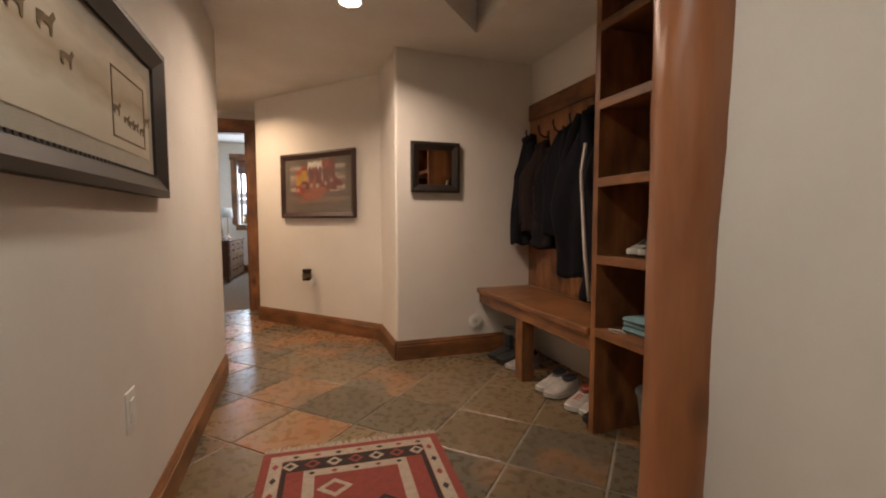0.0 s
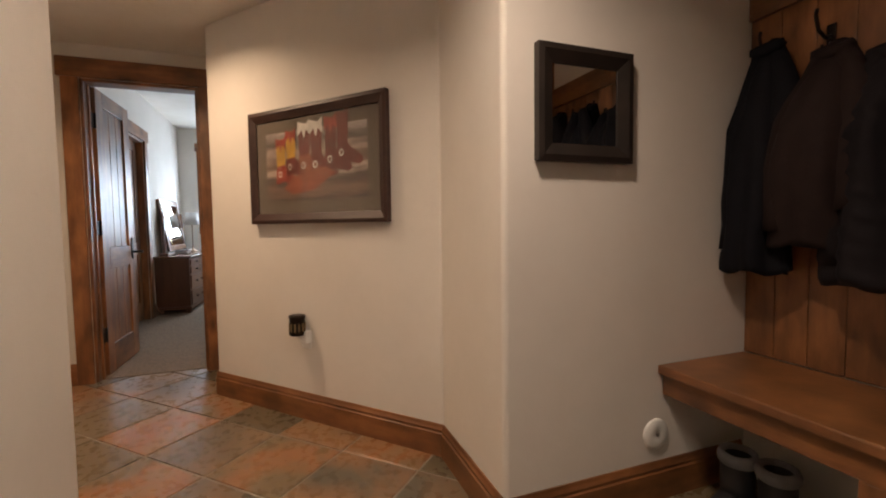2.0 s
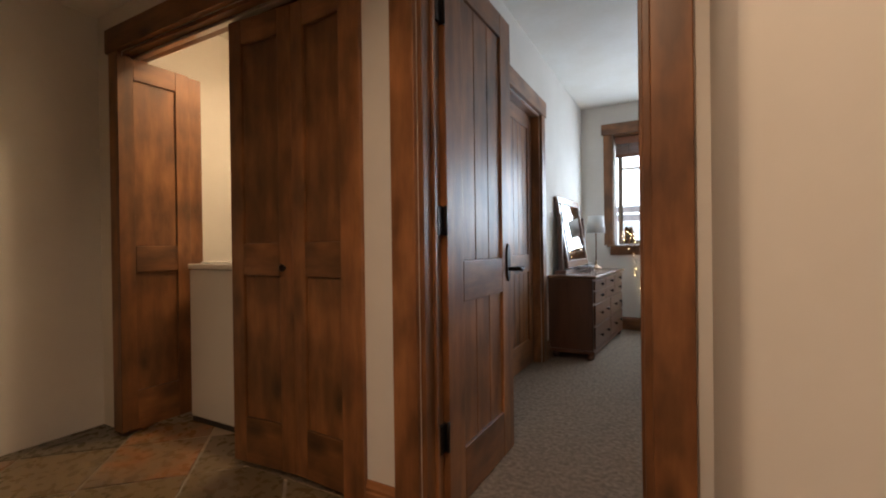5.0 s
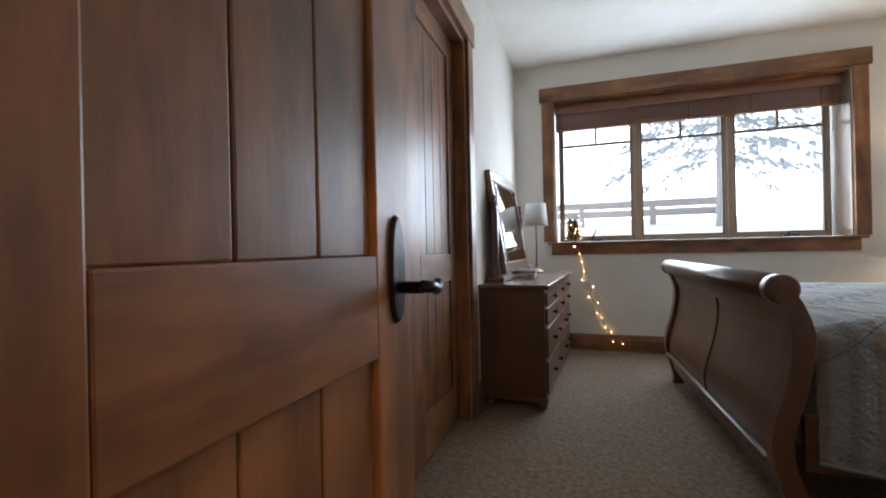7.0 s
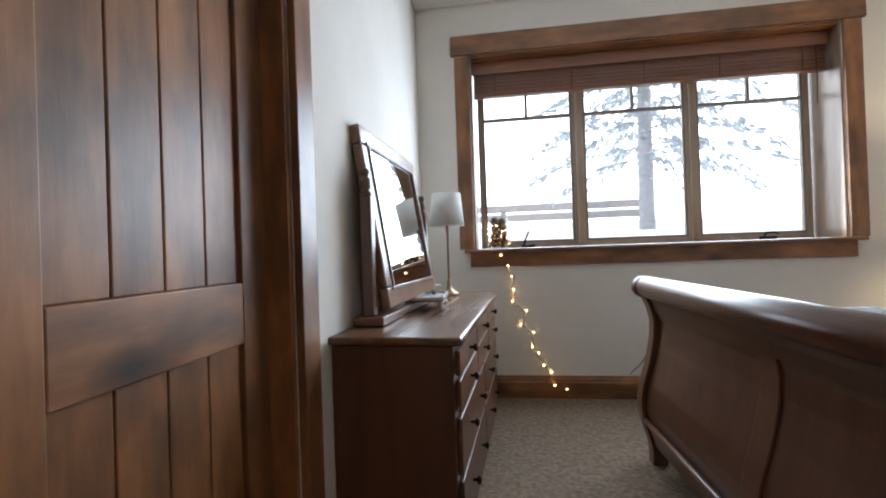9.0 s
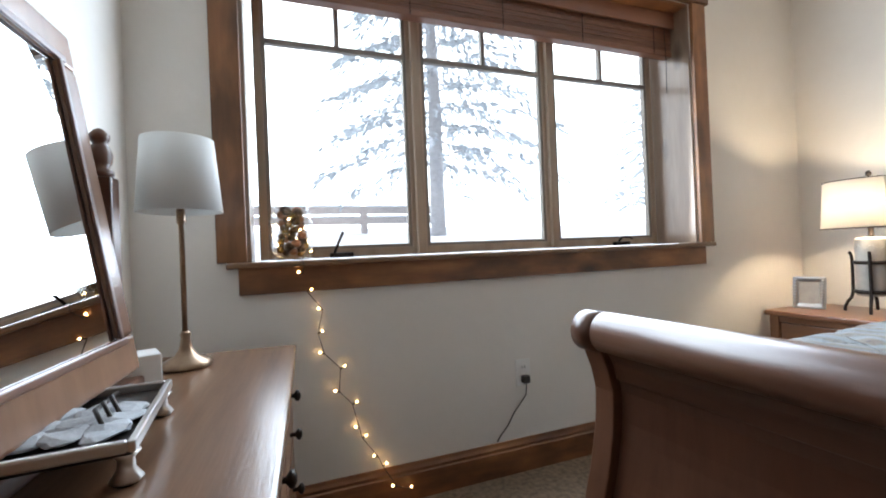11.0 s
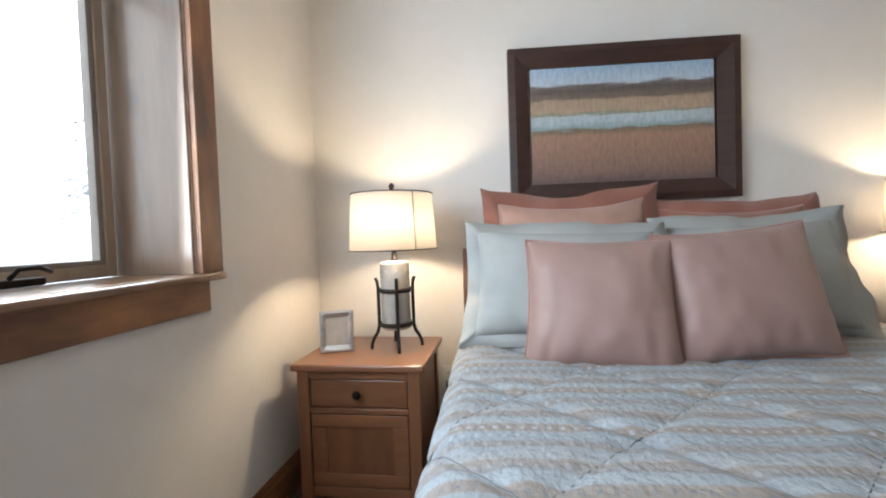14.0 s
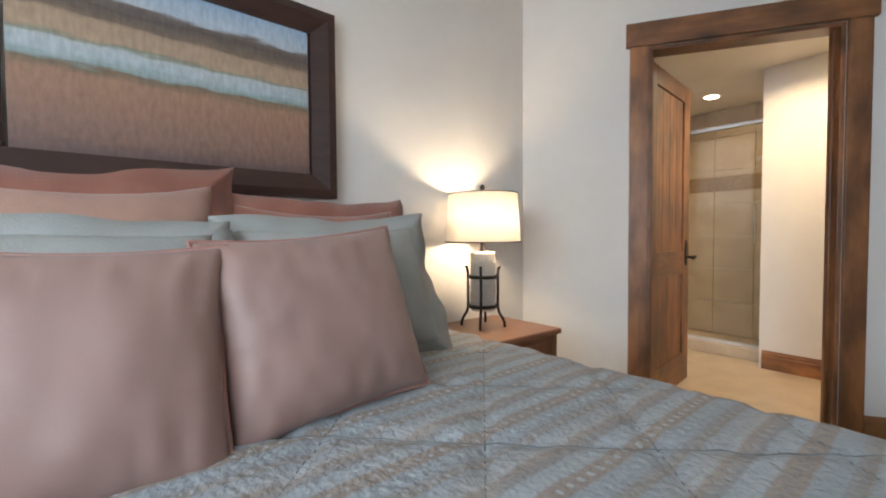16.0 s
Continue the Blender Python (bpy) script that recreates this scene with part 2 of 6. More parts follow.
def along(p, q):
    """Pose at p with x running to q on the ground and y to the left."""
    return pose(p[0], p[1], 0, 0, 0, math.degrees(math.atan2(q[1] - p[1], q[0] - p[0])))


def wall(name, p, q, thick, height, holes=(), label="cream plaster wall", mat=None):
    """A wall whose face runs from p to q; its body lies to the left of that line. holes: (from, to, bottom, top) along it."""
    m, n = along(p, q), math.dist(p, q)
    bm = bmesh.new()
    xs = sorted({0, n, *(h for o in holes for h in o[:2])})
    for a, b in zip(xs, xs[1:]):
        gap = [o for o in holes if o[0] <= (a + b) / 2 <= o[1]]
        z = 0
        for o in sorted(gap, key=lambda o: o[2]):
            if o[2] > z:
                boxed(bm, a, b, 0, thick, z, o[2], m)
            z = o[3]
        if z < height:
            boxed(bm, a, b, 0, thick, z, height, m)
    bmesh.ops.remove_doubles(bm, verts=bm.verts, dist=0.0005)
    ob = part(name, bm, mat or PLASTER)
    return tagged(ob, label, "wall", kind="structure")


def polygon_slab(name, pts, z0, z1, mat, label, category):
    bm = bmesh.new()
    lo = [bm.verts.new((x, y, z0)) for x, y in pts]
    hi = [bm.verts.new((x, y, z1)) for x, y in pts]
    bm.faces.new(lo)
    bm.faces.new(hi)
    for k in range(len(pts)):
        bm.faces.new((lo[k], lo[k - 1], hi[k - 1], hi[k]))
    return tagged(part(name, bm, mat), label, category, kind="structure")


# ---- plan ----
HALL_H, ROOM_H = 2.27, 2.574
D, A, B = (-0.29, 3.91), (0.775, 2.69), (0.775, 2.115)
DIAG = Vector((A[0] - D[0], A[1] - D[1], 0)).normalized()
BATH = Vector((0.834, 0.552, 0)).normalized()
SE, NE = (2.26, 5.335), (2.03, 8.59)
BATH_END = (SE[0] - BATH.x * 2.80, SE[1] - BATH.y * 2.80)
polygon_slab("floor", [(-3.4, -2.4), (3.2, -2.4), (3.2, 4.5), (-3.4, 4.5)], -0.15, -0.006, GROUT, "slate tile floor with grey grout joints", "floor")
polygon_slab("carpet", [(-1.5, 4.51), (-0.25, 4.51), (-0.21, 3.94), (-0.1, 3.8), (2.4, 5.4), (2.4, 8.8), (-2.1, 8.8), (-2.1, 4.51)], -0.15, 0.004, CARPET, "beige cut-pile carpet", "carpet")
RECESS = [(1.244, 1.727), (0.3, 0.783), (0.3, -1.2), (1.244, -1.2)]
bm = bmesh.new()
for loop in ([(-3.4, -2.4), (3.2, -2.4), (3.2, 3.0), (0.86, 2.82), (-0.18, 4.0), (-0.18, 4.5), (-3.4, 4.5)], RECESS):
    ring = [bm.verts.new((x, y, HALL_H)) for x, y in loop]
    for k in range(len(ring)):
        bm.edges.new((ring[k - 1], ring[k]))
bmesh.ops.triangle_fill(bm, use_beauty=True, edges=bm.edges[:])
hole = [bm.verts.new((x, y, HALL_H)) for x, y in RECESS]
lid = [bm.verts.new((x, y, HALL_H + 0.28)) for x, y in RECESS]
for k in range(4):
    bm.faces.new((hole[k - 1], hole[k], lid[k], lid[k - 1]))
bm.faces.new(lid)
bmesh.ops.remove_doubles(bm, verts=bm.verts, dist=0.0005)
ceil = part("ceiling", bm, CEILING)
mod = ceil.modifiers.new("thickness", "SOLIDIFY")
mod.thickness, mod.offset = 0.06, 1
tagged(ceil, "cream plaster ceiling with a raised tray", "ceiling", kind="structure")
polygon_slab("ceiling_bedroom", [(-2.2, 4.5), (0.0, 3.6), (2.5, 5.2), (2.5, 8.9), (-2.2, 8.9)], ROOM_H, ROOM_H + 0.1, CEILING, "white plaster ceiling", "ceiling")
wall("wall_hall_west", (-0.385, 2.21), (-0.385, -2.3), -0.12, HALL_H)
wall("wall_hall_nook", (-0.505, 2.21), (-1.47, 2.21), -0.12, HALL_H)
wall("wall_hall_side", (-1.47, 3.46), (-1.47, 2.09), -0.12, HALL_H)
wall("wall_laundry_south", (-1.59, 3.46), (-3.3, 3.46), 0.12, HALL_H)
wall("wall_laundry_west", (-3.2, 3.4), (-3.2, 5.6), 0.12, ROOM_H)
wall("wall_laundry_back", (-3.2, 5.45), (-1.5, 5.45), 0.12, ROOM_H)
wall("wall_bedroom_south", (-3.2, 4.45), (D[0], 4.45), 0.12, ROOM_H, [(0.25, 1.765, 0, 2.03), (2.085, 2.78, 0, 2.05)])
diag = polygon_slab("wall_hall_diagonal", [D, (A[0] + 0.001, A[1]), (A[0] + 0.12, A[1] + 0.02), (D[0] + 0.12, D[1] + 0.05), (D[0] + 0.12, 4.569), (D[0] + 0.001, 4.569)], 0, ROOM_H, PLASTER, "cream plaster wall turning a rounded corner at the door", "wall")
mod = diag.modifiers.new("bullnose", "BEVEL")
mod.width, mod.segments, mod.limit_method = 0.02, 5, "ANGLE"
for f in diag.data.polygons:
    f.use_smooth = True
mod.harden_normals = True
corner = polygon_slab("wall_hall_corner", [(A[0] + 0.002, A[1] + 0.02), B, (1.95, B[1]), (1.95, B[1] + 0.12), (0.895, B[1] + 0.12), (0.895, A[1] + 0.02)], 0, ROOM_H, PLASTER, "cream plaster wall with rounded corner", "wall")
mod = corner.modifiers.new("bullnose", "BEVEL")
mod.width, mod.segments, mod.limit_method = 0.02, 5, "ANGLE"
for f in corner.data.polygons:
    f.use_smooth = True
mod.harden_normals = True
wall("wall_hall_east", (1.89, 2.115), (1.89, -0.2), 0.12, HALL_H)
wall("wall_hall_entry", (0.985, -0.18), (0.985, -2.3), 0.9, HALL_H)
wall("wall_hall_south", (1.4, -2.3), (-0.5, -2.3), 0.12, HALL_H)
wall("wall_bedroom_west", (-1.36, 4.57), (-1.36, 8.565), 0.12, ROOM_H, [(1.025, 2.2, 0, 2.05)])
wall("wall_bedroom_north", (-1.48, 8.565), (2.36, 8.565), 0.285, ROOM_H, [(0.46, 2.65, 0.955, 2.235)])
wall("wall_bedroom_east", NE, SE, 0.12, ROOM_H)
wall("wall_bath", SE, BATH_END, 0.12, ROOM_H, [(0.68, 1.545, 0, 2.05)])
wall("wall_bath_back", (3.4, 2.36), (0.90, 2.36), 0.12, ROOM_H)


# Unseen slab, added to stop sun and sky leaking through ceiling gaps.
polygon_slab("roof", [(-3.8, -2.9), (3.8, -2.9), (3.8, 8.95), (-3.8, 8.95)], 2.78, 2.95, CEILING, "unseen slab added over the rooms to block sky light", "roof")

# closing walls and floors out of the way
wall("wall_closet_back", (-2.0, 4.6), (-2.0, 7.4), 0.1, ROOM_H)
wall("wall_closet_north", (-2.0, 7.3), (-1.48, 7.3), 0.1, ROOM_H)
polygon_slab("floor_bath", [(-0.05, 3.76), (0.86, 2.75), (0.86, 2.3), (3.5, 2.3), (3.5, 5.6), (2.2, 5.29)], -0.15, 0.006, BATHTILE, "beige stone bathroom floor", "floor")
polygon_slab("floor_laundry", [(-3.3, 4.5), (-1.5, 4.5), (-1.5, 5.5), (-3.3, 5.5)], -0.15, -0.002, BATHTILE, "pale laundry closet floor", "floor")


# ---- joinery ----
def run_profile(bm, p, q, profile):
    """Sweep an outline of (out, up) along the wall line from p to q; out points to the right of that line."""
    m, n = along(p, q), math.dist(p, q)
    ends = [[bm.verts.new(m @ Vector((x, -o, u))) for o, u in profile] for x in (0, n)]
    k = len(profile)
    for i in range(k):
        bm.faces.new((ends[0][i], ends[0][(i + 1) % k], ends[1][(i + 1) % k], ends[1][i]))
    bm.faces.new(ends[0][::-1])
    bm.faces.new(ends[1])


BASE = ((0, 0), (0.017, 0), (0.017, 0.105), (0.012, 0.110), (0.014, 0.122), (0.008, 0.133), (0.005, 0.145), (0, 0.145))


def baseboard(p, q):
    bm = bmesh.new()
    run_profile(bm, p, q, BASE)
    return tagged(part("baseboard", bm, WOOD_H), "stained alder baseboard with moulded top edge", "baseboard", kind="structure")


def at(p, q, s, out=0.0):
    d = Vector((q[0] - p[0], q[1] - p[1])).normalized()
    return (p[0] + d.x * s + d.y * out, p[1] + d.y * s - d.x * out)


for p, q in (((-0.385, 2.21), (-0.385, -2.3)), ((-0.385, 2.21), (-1.47, 2.21)), ((-1.47, 3.46), (-1.47, 2.21)), (D, A), (A, B), (B, (1.87, B[1])), ((0.985, -0.27), (0.985, -2.3)), ((-1.34, 4.45), (-1.212, 4.45)), ((D[0], 4.43), D),
             ((-1.36, 4.6), (-1.36, 5.55)), ((-1.36, 6.89), (-1.36, 8.565)), ((-1.36, 8.565), (2.032, 8.565)), ((2.032, 8.565), SE), (SE, at(SE, BATH_END, 0.57)), (at(SE, BATH_END, 1.645), at(SE, BATH_END, 2.7))):
    if p == (-0.385, 2.21) or p == (-1.47, 3.46):
        p, q = q, p
    baseboard(p, q)


def casing(name, m, w, h, legs=(True, True), label="stained alder door casing", cut=None):
    """Flat casing round an opening of width w and height h; local x runs along the wall, y into it, z up."""
    t = thing(name, label, "door casing", m, kind="structure")
    for side, on in zip((0, 1), legs):
        if on:
            x0 = -0.095 if side == 0 else w
            x1 = 0.0 if side == 0 else w + (cut or 0.095)
            slab("casing_leg", x0, x1, -0.022, 0, 0, h, WOOD_V, t)
    slab("casing_head", -0.115, w + (cut or 0.115), -0.03, 0, h, h + 0.125, WOOD_H, t)
    return t


def jamb(m, w, h, depth):
    t = thing("door_jamb", "stained alder door jamb lining", "door jamb", m, kind="structure")
    slab("jamb_side", 0, 0.02, 0.001, depth, 0, h, WOOD_V, t)
    slab("jamb_side", w - 0.02, w, 0.001, depth, 0, h, WOOD_V, t)
    slab("jamb_head", 0.02, w - 0.02, 0.001, depth, h - 0.02, h, WOOD_H, t)
    slab("door_stop", 0.02, 0.032, depth * 0.45, depth * 0.6, 0, h - 0.02, WOOD_V, t)
    slab("door_stop", w - 0.032, w - 0.02, depth * 0.45, depth * 0.6, 0, h - 0.02, WOOD_V, t)
    return t


def leaf(t, w, h, columns=1, planks=4, thick=0.038, rail=(0.79, 0.94), stile=0.105, x0=0.0, y0=0.0, z0=0.01):
    """A frame-and-plank door leaf: stiles, rails and recessed planks, each a part of t."""
    def bit(name, a, b, c, d, mat, inset=0.0):
        slab(name, x0 + a, x0 + b, y0 + inset, y0 + thick - inset, z0 + c, z0 + d, mat, t, bevel=0.003)
    cw = (w - stile * (columns + 1)) / columns
    for k in range(columns + 1):
        a = k * (cw + stile)
        bit("stile", a, a + stile, 0, h, WOOD_V)
    for k in range(columns):
        a = stile + k * (cw + stile)
        bit("rail", a, a + cw, h - 0.11, h, WOOD_H)
        bit("rail", a, a + cw, rail[0], rail[1], WOOD_H)
        bit("rail", a, a + cw, 0, 0.2, WOOD_H)
        for c, d in ((0.2, rail[0]), (rail[1], h - 0.11)):
            pw = cw / planks
            for i in range(planks):
                bit("plank", a + i * pw + 0.0015, a + (i + 1) * pw - 0.0015, c, d, WOOD_V, 0.011)


def lever(t, x, z, face=-1, y=0.0, flip=1):
    """A tall bronze escutcheon with a curved lever, on the face at y."""
    bm = bmesh.new()
    n = 20
    ring = []
    for k in range(n):
        a = 2 * math.pi * k / n
        ring.append((x + 0.029 * math.cos(a), z + 0.09 * math.copysign(abs(math.sin(a)) ** 0.8, math.sin(a))))
    f0 = [bm.verts.new((px, y, pz)) for px, pz in ring]
    f1 = [bm.verts.new((x + (px - x) * 0.8, y + face * 0.008, z + (pz - z) * 0.94)) for px, pz in ring]
    for k in range(n):
        bm.faces.new((f0[k], f0[k - 1], f1[k - 1], f1[k]))
    bm.faces.new(f1)
    bm.faces.new(f0)
    plate = part("handle_plate", bm, BRONZE, t, "dark bronze escutcheon plate", smooth=False, bevel=0.002)
    tube("lever", [(x, y, z - 0.03), (x, y + face * 0.048, z - 0.03), (x + flip * 0.02, y + face * 0.056, z - 0.026), (x - flip * 0.02, y + face * 0.058, z - 0.03), (x - flip * 0.040, y + face * 0.056, z - 0.036), (x - flip * 0.056, y + face * 0.055, z - 0.026)], 0.010, BRONZE, t, "dark bronze lever")
    return plate


def tube(name, pts, r, mat, parent=None, label="", taper=None, sides=8):
    """A round bar that follows pts."""
    bm = bmesh.new()
    pts = [Vector(p) for p in pts]
    rings = []
    for i, p in enumerate(pts):
        d = (pts[min(i + 1, len(pts) - 1)] - pts[max(i - 1, 0)]).normalized()
        u = d.orthogonal().normalized() if i == 0 else (u - d * u.dot(d)).normalized()
        v = d.cross(u)
        rr = taper[i] if taper else r
        rings.append([bm.verts.new(p + (u * math.cos(2 * math.pi * k / sides) + v * math.sin(2 * math.pi * k / sides)) * rr) for k in range(sides)])
    for a, b in zip(rings, rings[1:]):
        for k in range(sides):
            bm.faces.new((a[k], a[(k + 1) % sides], b[(k + 1) % sides], b[k]))
    bm.faces.new(rings[0][::-1])
    bm.faces.new(rings[-1])
    return part(name, bm, mat, parent, label, smooth=True)


def turned(name, outline, mat, parent=None, label="", sides=24, m=None, smooth=True):
    """A turned body from (radius, height) pairs."""
    bm = bmesh.new()
    rings = []
    for r, z in outline:
        rings.append([bm.verts.new((m or Matrix()) @ Vector((r * math.cos(2 * math.pi * k / sides), r * math.sin(2 * math.pi * k / sides), z))) for k in range(sides)])
    for a, b in zip(rings, rings[1:]):
        for k in range(sides):
            bm.faces.new((a[k], a[(k + 1) % sides], b[(k + 1) % sides], b[k]))
    bm.faces.new(rings[0][::-1])
    bm.faces.new(rings[-1])
    return part(name, bm, mat, parent, label, smooth=smooth)


def hinge(t, x, y, z):
    slab("hinge", x - 0.004, x + 0.004, y - 0.02, y + 0.02, z - 0.05, z + 0.05, BRONZE, t, "dark bronze hinge", bevel=0.001)


# bedroom door, laundry closet, bedroom closet, bathroom door
casing("door_casing_bedroom", pose(-1.115, 4.45, 0), 0.695, 2.05)
casing("door_casing_bedroom_inside", pose(-0.42, 4.57, 0, 0, 0, 180), 0.695, 2.05)
jamb(pose(-1.115, 4.45, 0), 0.695, 2.05, 0.12)
casing("door_casing_laundry", pose(-2.95, 4.45, 0), 1.515, 2.03, label="stained alder casing of the laundry closet")
jamb(pose(-2.95, 4.45, 0), 1.515, 2.03, 0.12)
casing("door_casing_closet", pose(-1.36, 5.595, 0, 0, 0, 90), 1.175, 2.05, legs=(False, True), label="stained alder casing of the bedroom closet")
t = thing("closet_jamb", "stained alder lining of the closet opening", "door jamb", pose(-1.36, 5.56, 0, 0, 0, 90), kind="structure")
slab("jamb_side", 1.19, 1.21, 0.001, 0.14, 0, 2.05, WOOD_V, t)
slab("jamb_head", 0, 1.19, 0.001, 0.12, 2.03, 2.05, WOOD_H, t)

t = tagged(thing("door_1", "open knotty alder bedroom door with recessed vertical planks", "door", pose(-1.074, 4.575, 0, 0, 0, 89)), kind="structure")
leaf(t, 0.645, 2.02, planks=3, rail=(0.75, 0.905), stile=0.125)
lever(t, 0.583, 0.892, -1, 0.0, -1)
lever(t, 0.583, 0.892, 1, 0.038, -1)
for z in (0.30, 1.06, 1.80):
    hinge(t, -0.005, 0.019, z)
    slab("hinge_plate", -0.052, -0.010, 0.008, 0.0185, z - 0.05, z + 0.05, BRONZE, t, "dark bronze hinge leaf on the jamb", bevel=0.002)
    tube("hinge_knuckle", [(-0.007, 0.002, z - 0.052), (-0.007, 0.002, z), (-0.007, 0.002, z + 0.052)], 0.007, BRONZE, t, "round hinge knuckle")

t = tagged(thing("door_2", "sliding knotty alder closet door with flush pull", "door", pose(-1.425, 5.52, 0, 0, 0, 90)), kind="structure")
leaf(t, 1.26, 2.02, columns=2, planks=4, rail=(0.75, 0.89), stile=0.13)
turned("flush_pull", [(0.0, 0.0), (0.028, 0.0), (0.03, 0.003), (0.024, 0.004), (0.0, 0.002)], BRONZE, t, "round dark bronze pull", m=pose(0.15, 0.0, 0.815, 90))

def bifold(name, m, label):
    t = tagged(thing(name, label, "door", m), kind="structure")
    leaf(t, 0.36, 1.96, planks=1, stile=0.075, rail=(0.83, 0.97), thick=0.03, z0=0.025)
    return t


for name, m, label in (("door_3", pose(-1.435 + 0.02, 4.492, 0, 0, 0, 176) @ pose(0, -0.03, 0), "knotty alder bifold closet door leaf standing closed"),
                       ("door_4", pose(-1.435 - 0.335, 4.515, 0, 0, 0, 184) @ pose(0, -0.03, 0), "knotty alder bifold closet door leaf with bronze knob"),
                       ("door_5", pose(-2.93, 4.48, 0, 0, 0, 82), "knotty alder bifold closet door leaf swung outward"),
                       ("door_6", pose(-2.895, 4.40, 0, 0, 0, 86), "knotty alder bifold closet door leaf folded open")):
    b = bifold(name, m, label)
    if name == "door_4":
        turned("knob", [(0.004, 0), (0.005, 0.012), (0.014, 0.018), (0.015, 0.026), (0.008, 0.031), (0.0, 0.031)], BRONZE, b, "small dark bronze knob", m=pose(0.04, 0.03, 0.89, -90))
tagged(slab("bifold_track", -2.93, -1.455, 4.485, 4.515, 1.992, 2.008, STEEL), "pale metal track over the bifold doors", "door track", kind="structure")

bm_ = along(SE, BATH_END)
casing("door_casing_bath", bm_ @ pose(0.68, 0, 0), 0.865, 2.05, label="stained alder casing of the bathroom door")
jamb(bm_ @ pose(0.68, 0, 0), 0.865, 2.05, 0.12)
t = tagged(thing("door_7", "open knotty alder bathroom door with lever handle", "door", bm_ @ pose(0.704, 0.125, 0, 0, 0, 64)), kind="structure")
leaf(t, 0.77, 2.02, rail=(0.75, 0.905), stile=0.125)
lever(t, 0.70, 0.90, -1, 0.0, 1)
for z in (0.30, 1.06, 1.80):
    hinge(t, -0.005, 0.019, z)

# ---- hall ----
def clip_poly(poly, a, b, c):
    """Keep the side a*x + b*y <= c of a convex polygon."""
    out = []
    for p, q in zip(poly, poly[1:] + poly[:1]):
        dp, dq = a * p[0] + b * p[1] - c, a * q[0] + b * q[1] - c
        if dp <= 0:
            out.append(p)
        if dp * dq < 0:
            k = dp / (dp - dq)
            out.append((p[0] + (q[0] - p[0]) * k, p[1] + (q[1] - p[1]) * k))
    return out


def flat_prism(bm, pts, z0, z1, inset=0.004):
    lo = [bm.verts.new((x, y, z0)) for x, y in pts]
    cx, cy = sum(p[0] for p in pts) / len(pts), sum(p[1] for p in pts) / len(pts)
    mid = [bm.verts.new((x, y, z1 - 0.002)) for x, y in pts]
    hi = [bm.verts.new((x + (cx - x) * inset * 3, y + (cy - y) * inset * 3, z1)) for x, y in pts]
    k = len(pts)
    for i in range(k):
        bm.faces.new((lo[i - 1], lo[i], mid[i], mid[i - 1]))
        bm.faces.new((mid[i - 1], mid[i], hi[i], hi[i - 1]))
    bm.faces.new(hi)


# log post and its wall end
bm = bmesh.new()
rings, n = [], 28
for k in range(46):
    z = HALL_H * k / 45
    wob = Vector((0.012 * math.sin(z * 2.1 + 0.6), 0.012 * math.sin(z * 2.9), 0))
    ring = []
    for i in range(n):
        a = 2 * math.pi * i / n
        r = 0.09 + 0.010 * noise.noise((math.cos(a) * 1.4, math.sin(a) * 1.4, z * 1.9)) + 0.008 * noise.noise((math.cos(a) * 3, math.sin(a) * 3, z * 7))
        ring.append(bm.verts.new((0.99 + wob.x + r * math.cos(a), -0.18 + wob.y + r * math.sin(a), z)))
    rings.append(ring)
for a, b in zip(rings, rings[1:]):
    for i in range(n):
        bm.faces.new((a[i], a[(i + 1) % n], b[(i + 1) % n], b[i]))
tagged(part("log_post", bm, LOG, smooth=True), "peeled and varnished knobbly log post at the wall end", "post")

# mudroom bench
bench = thing("bench", "built-in stained alder mudroom bench with thick seat", "bench", pose(0, 0, 0))
slab("seat", 1.415, 1.868, 0.752, 2.112, 0.48, 0.515, WOOD_H, bench, bevel=0.006)
slab("apron", 1.44, 1.465, 0.752, 2.112, 0.40, 0.48, WOOD_H, bench)
slab("leg", 1.44, 1.53, 1.43, 1.52, 0, 0.40, WOOD_V, bench, bevel=0.004)
rack = thing("coat_rack", "knotty alder tongue-and-groove coat board with iron hooks", "coat rack", pose(0, 0, 0))
for k in range(12):
    y0 = 0.752 + k * 0.1133
    slab("board", 1.872, 1.888, y0 + 0.001, y0 + 0.1123, 0.516, 1.82, WOOD_V, rack, bevel=0.003)
slab("top_rail", 1.858, 1.887, 0.752, 2.112, 1.82, 1.945, WOOD_H, rack)
HOOKS = (2.02, 1.84, 1.65, 1.46, 1.27, 1.08, 0.9)
for y in HOOKS:
    h = tube("hook", [(1.868, y, 1.66), (1.84, y, 1.65), (1.80, y, 1.67), (1.785, y, 1.715), (1.79, y, 1.735)], 0.006, BRONZE, rack, "dark iron double hook")
    tube("hook_prong", [(1.868, y, 1.64), (1.85, y, 1.60), (1.825, y, 1.60), (1.82, y, 1.625)], 0.005, BRONZE, rack, "dark iron prong")
    slab("hook_plate", 1.866, 1.872, y - 0.014, y + 0.014, 1.60, 1.70, BRONZE, rack)

shelf = thing("open_shelf", "tall open cubby shelf of stained alder", "shelf", pose(0, 0, 0))
slab("side_panel", 1.43, 1.886, 0.712, 0.748, 0, HALL_H - 0.02, WOOD_V, shelf)
slab("side_panel", 1.43, 1.886, -0.176, -0.14, 0, HALL_H - 0.02, WOOD_V, shelf)
slab("back_panel", 1.872, 1.888, -0.14, 0.712, 0, HALL_H - 0.02, WOOD_V, shelf)
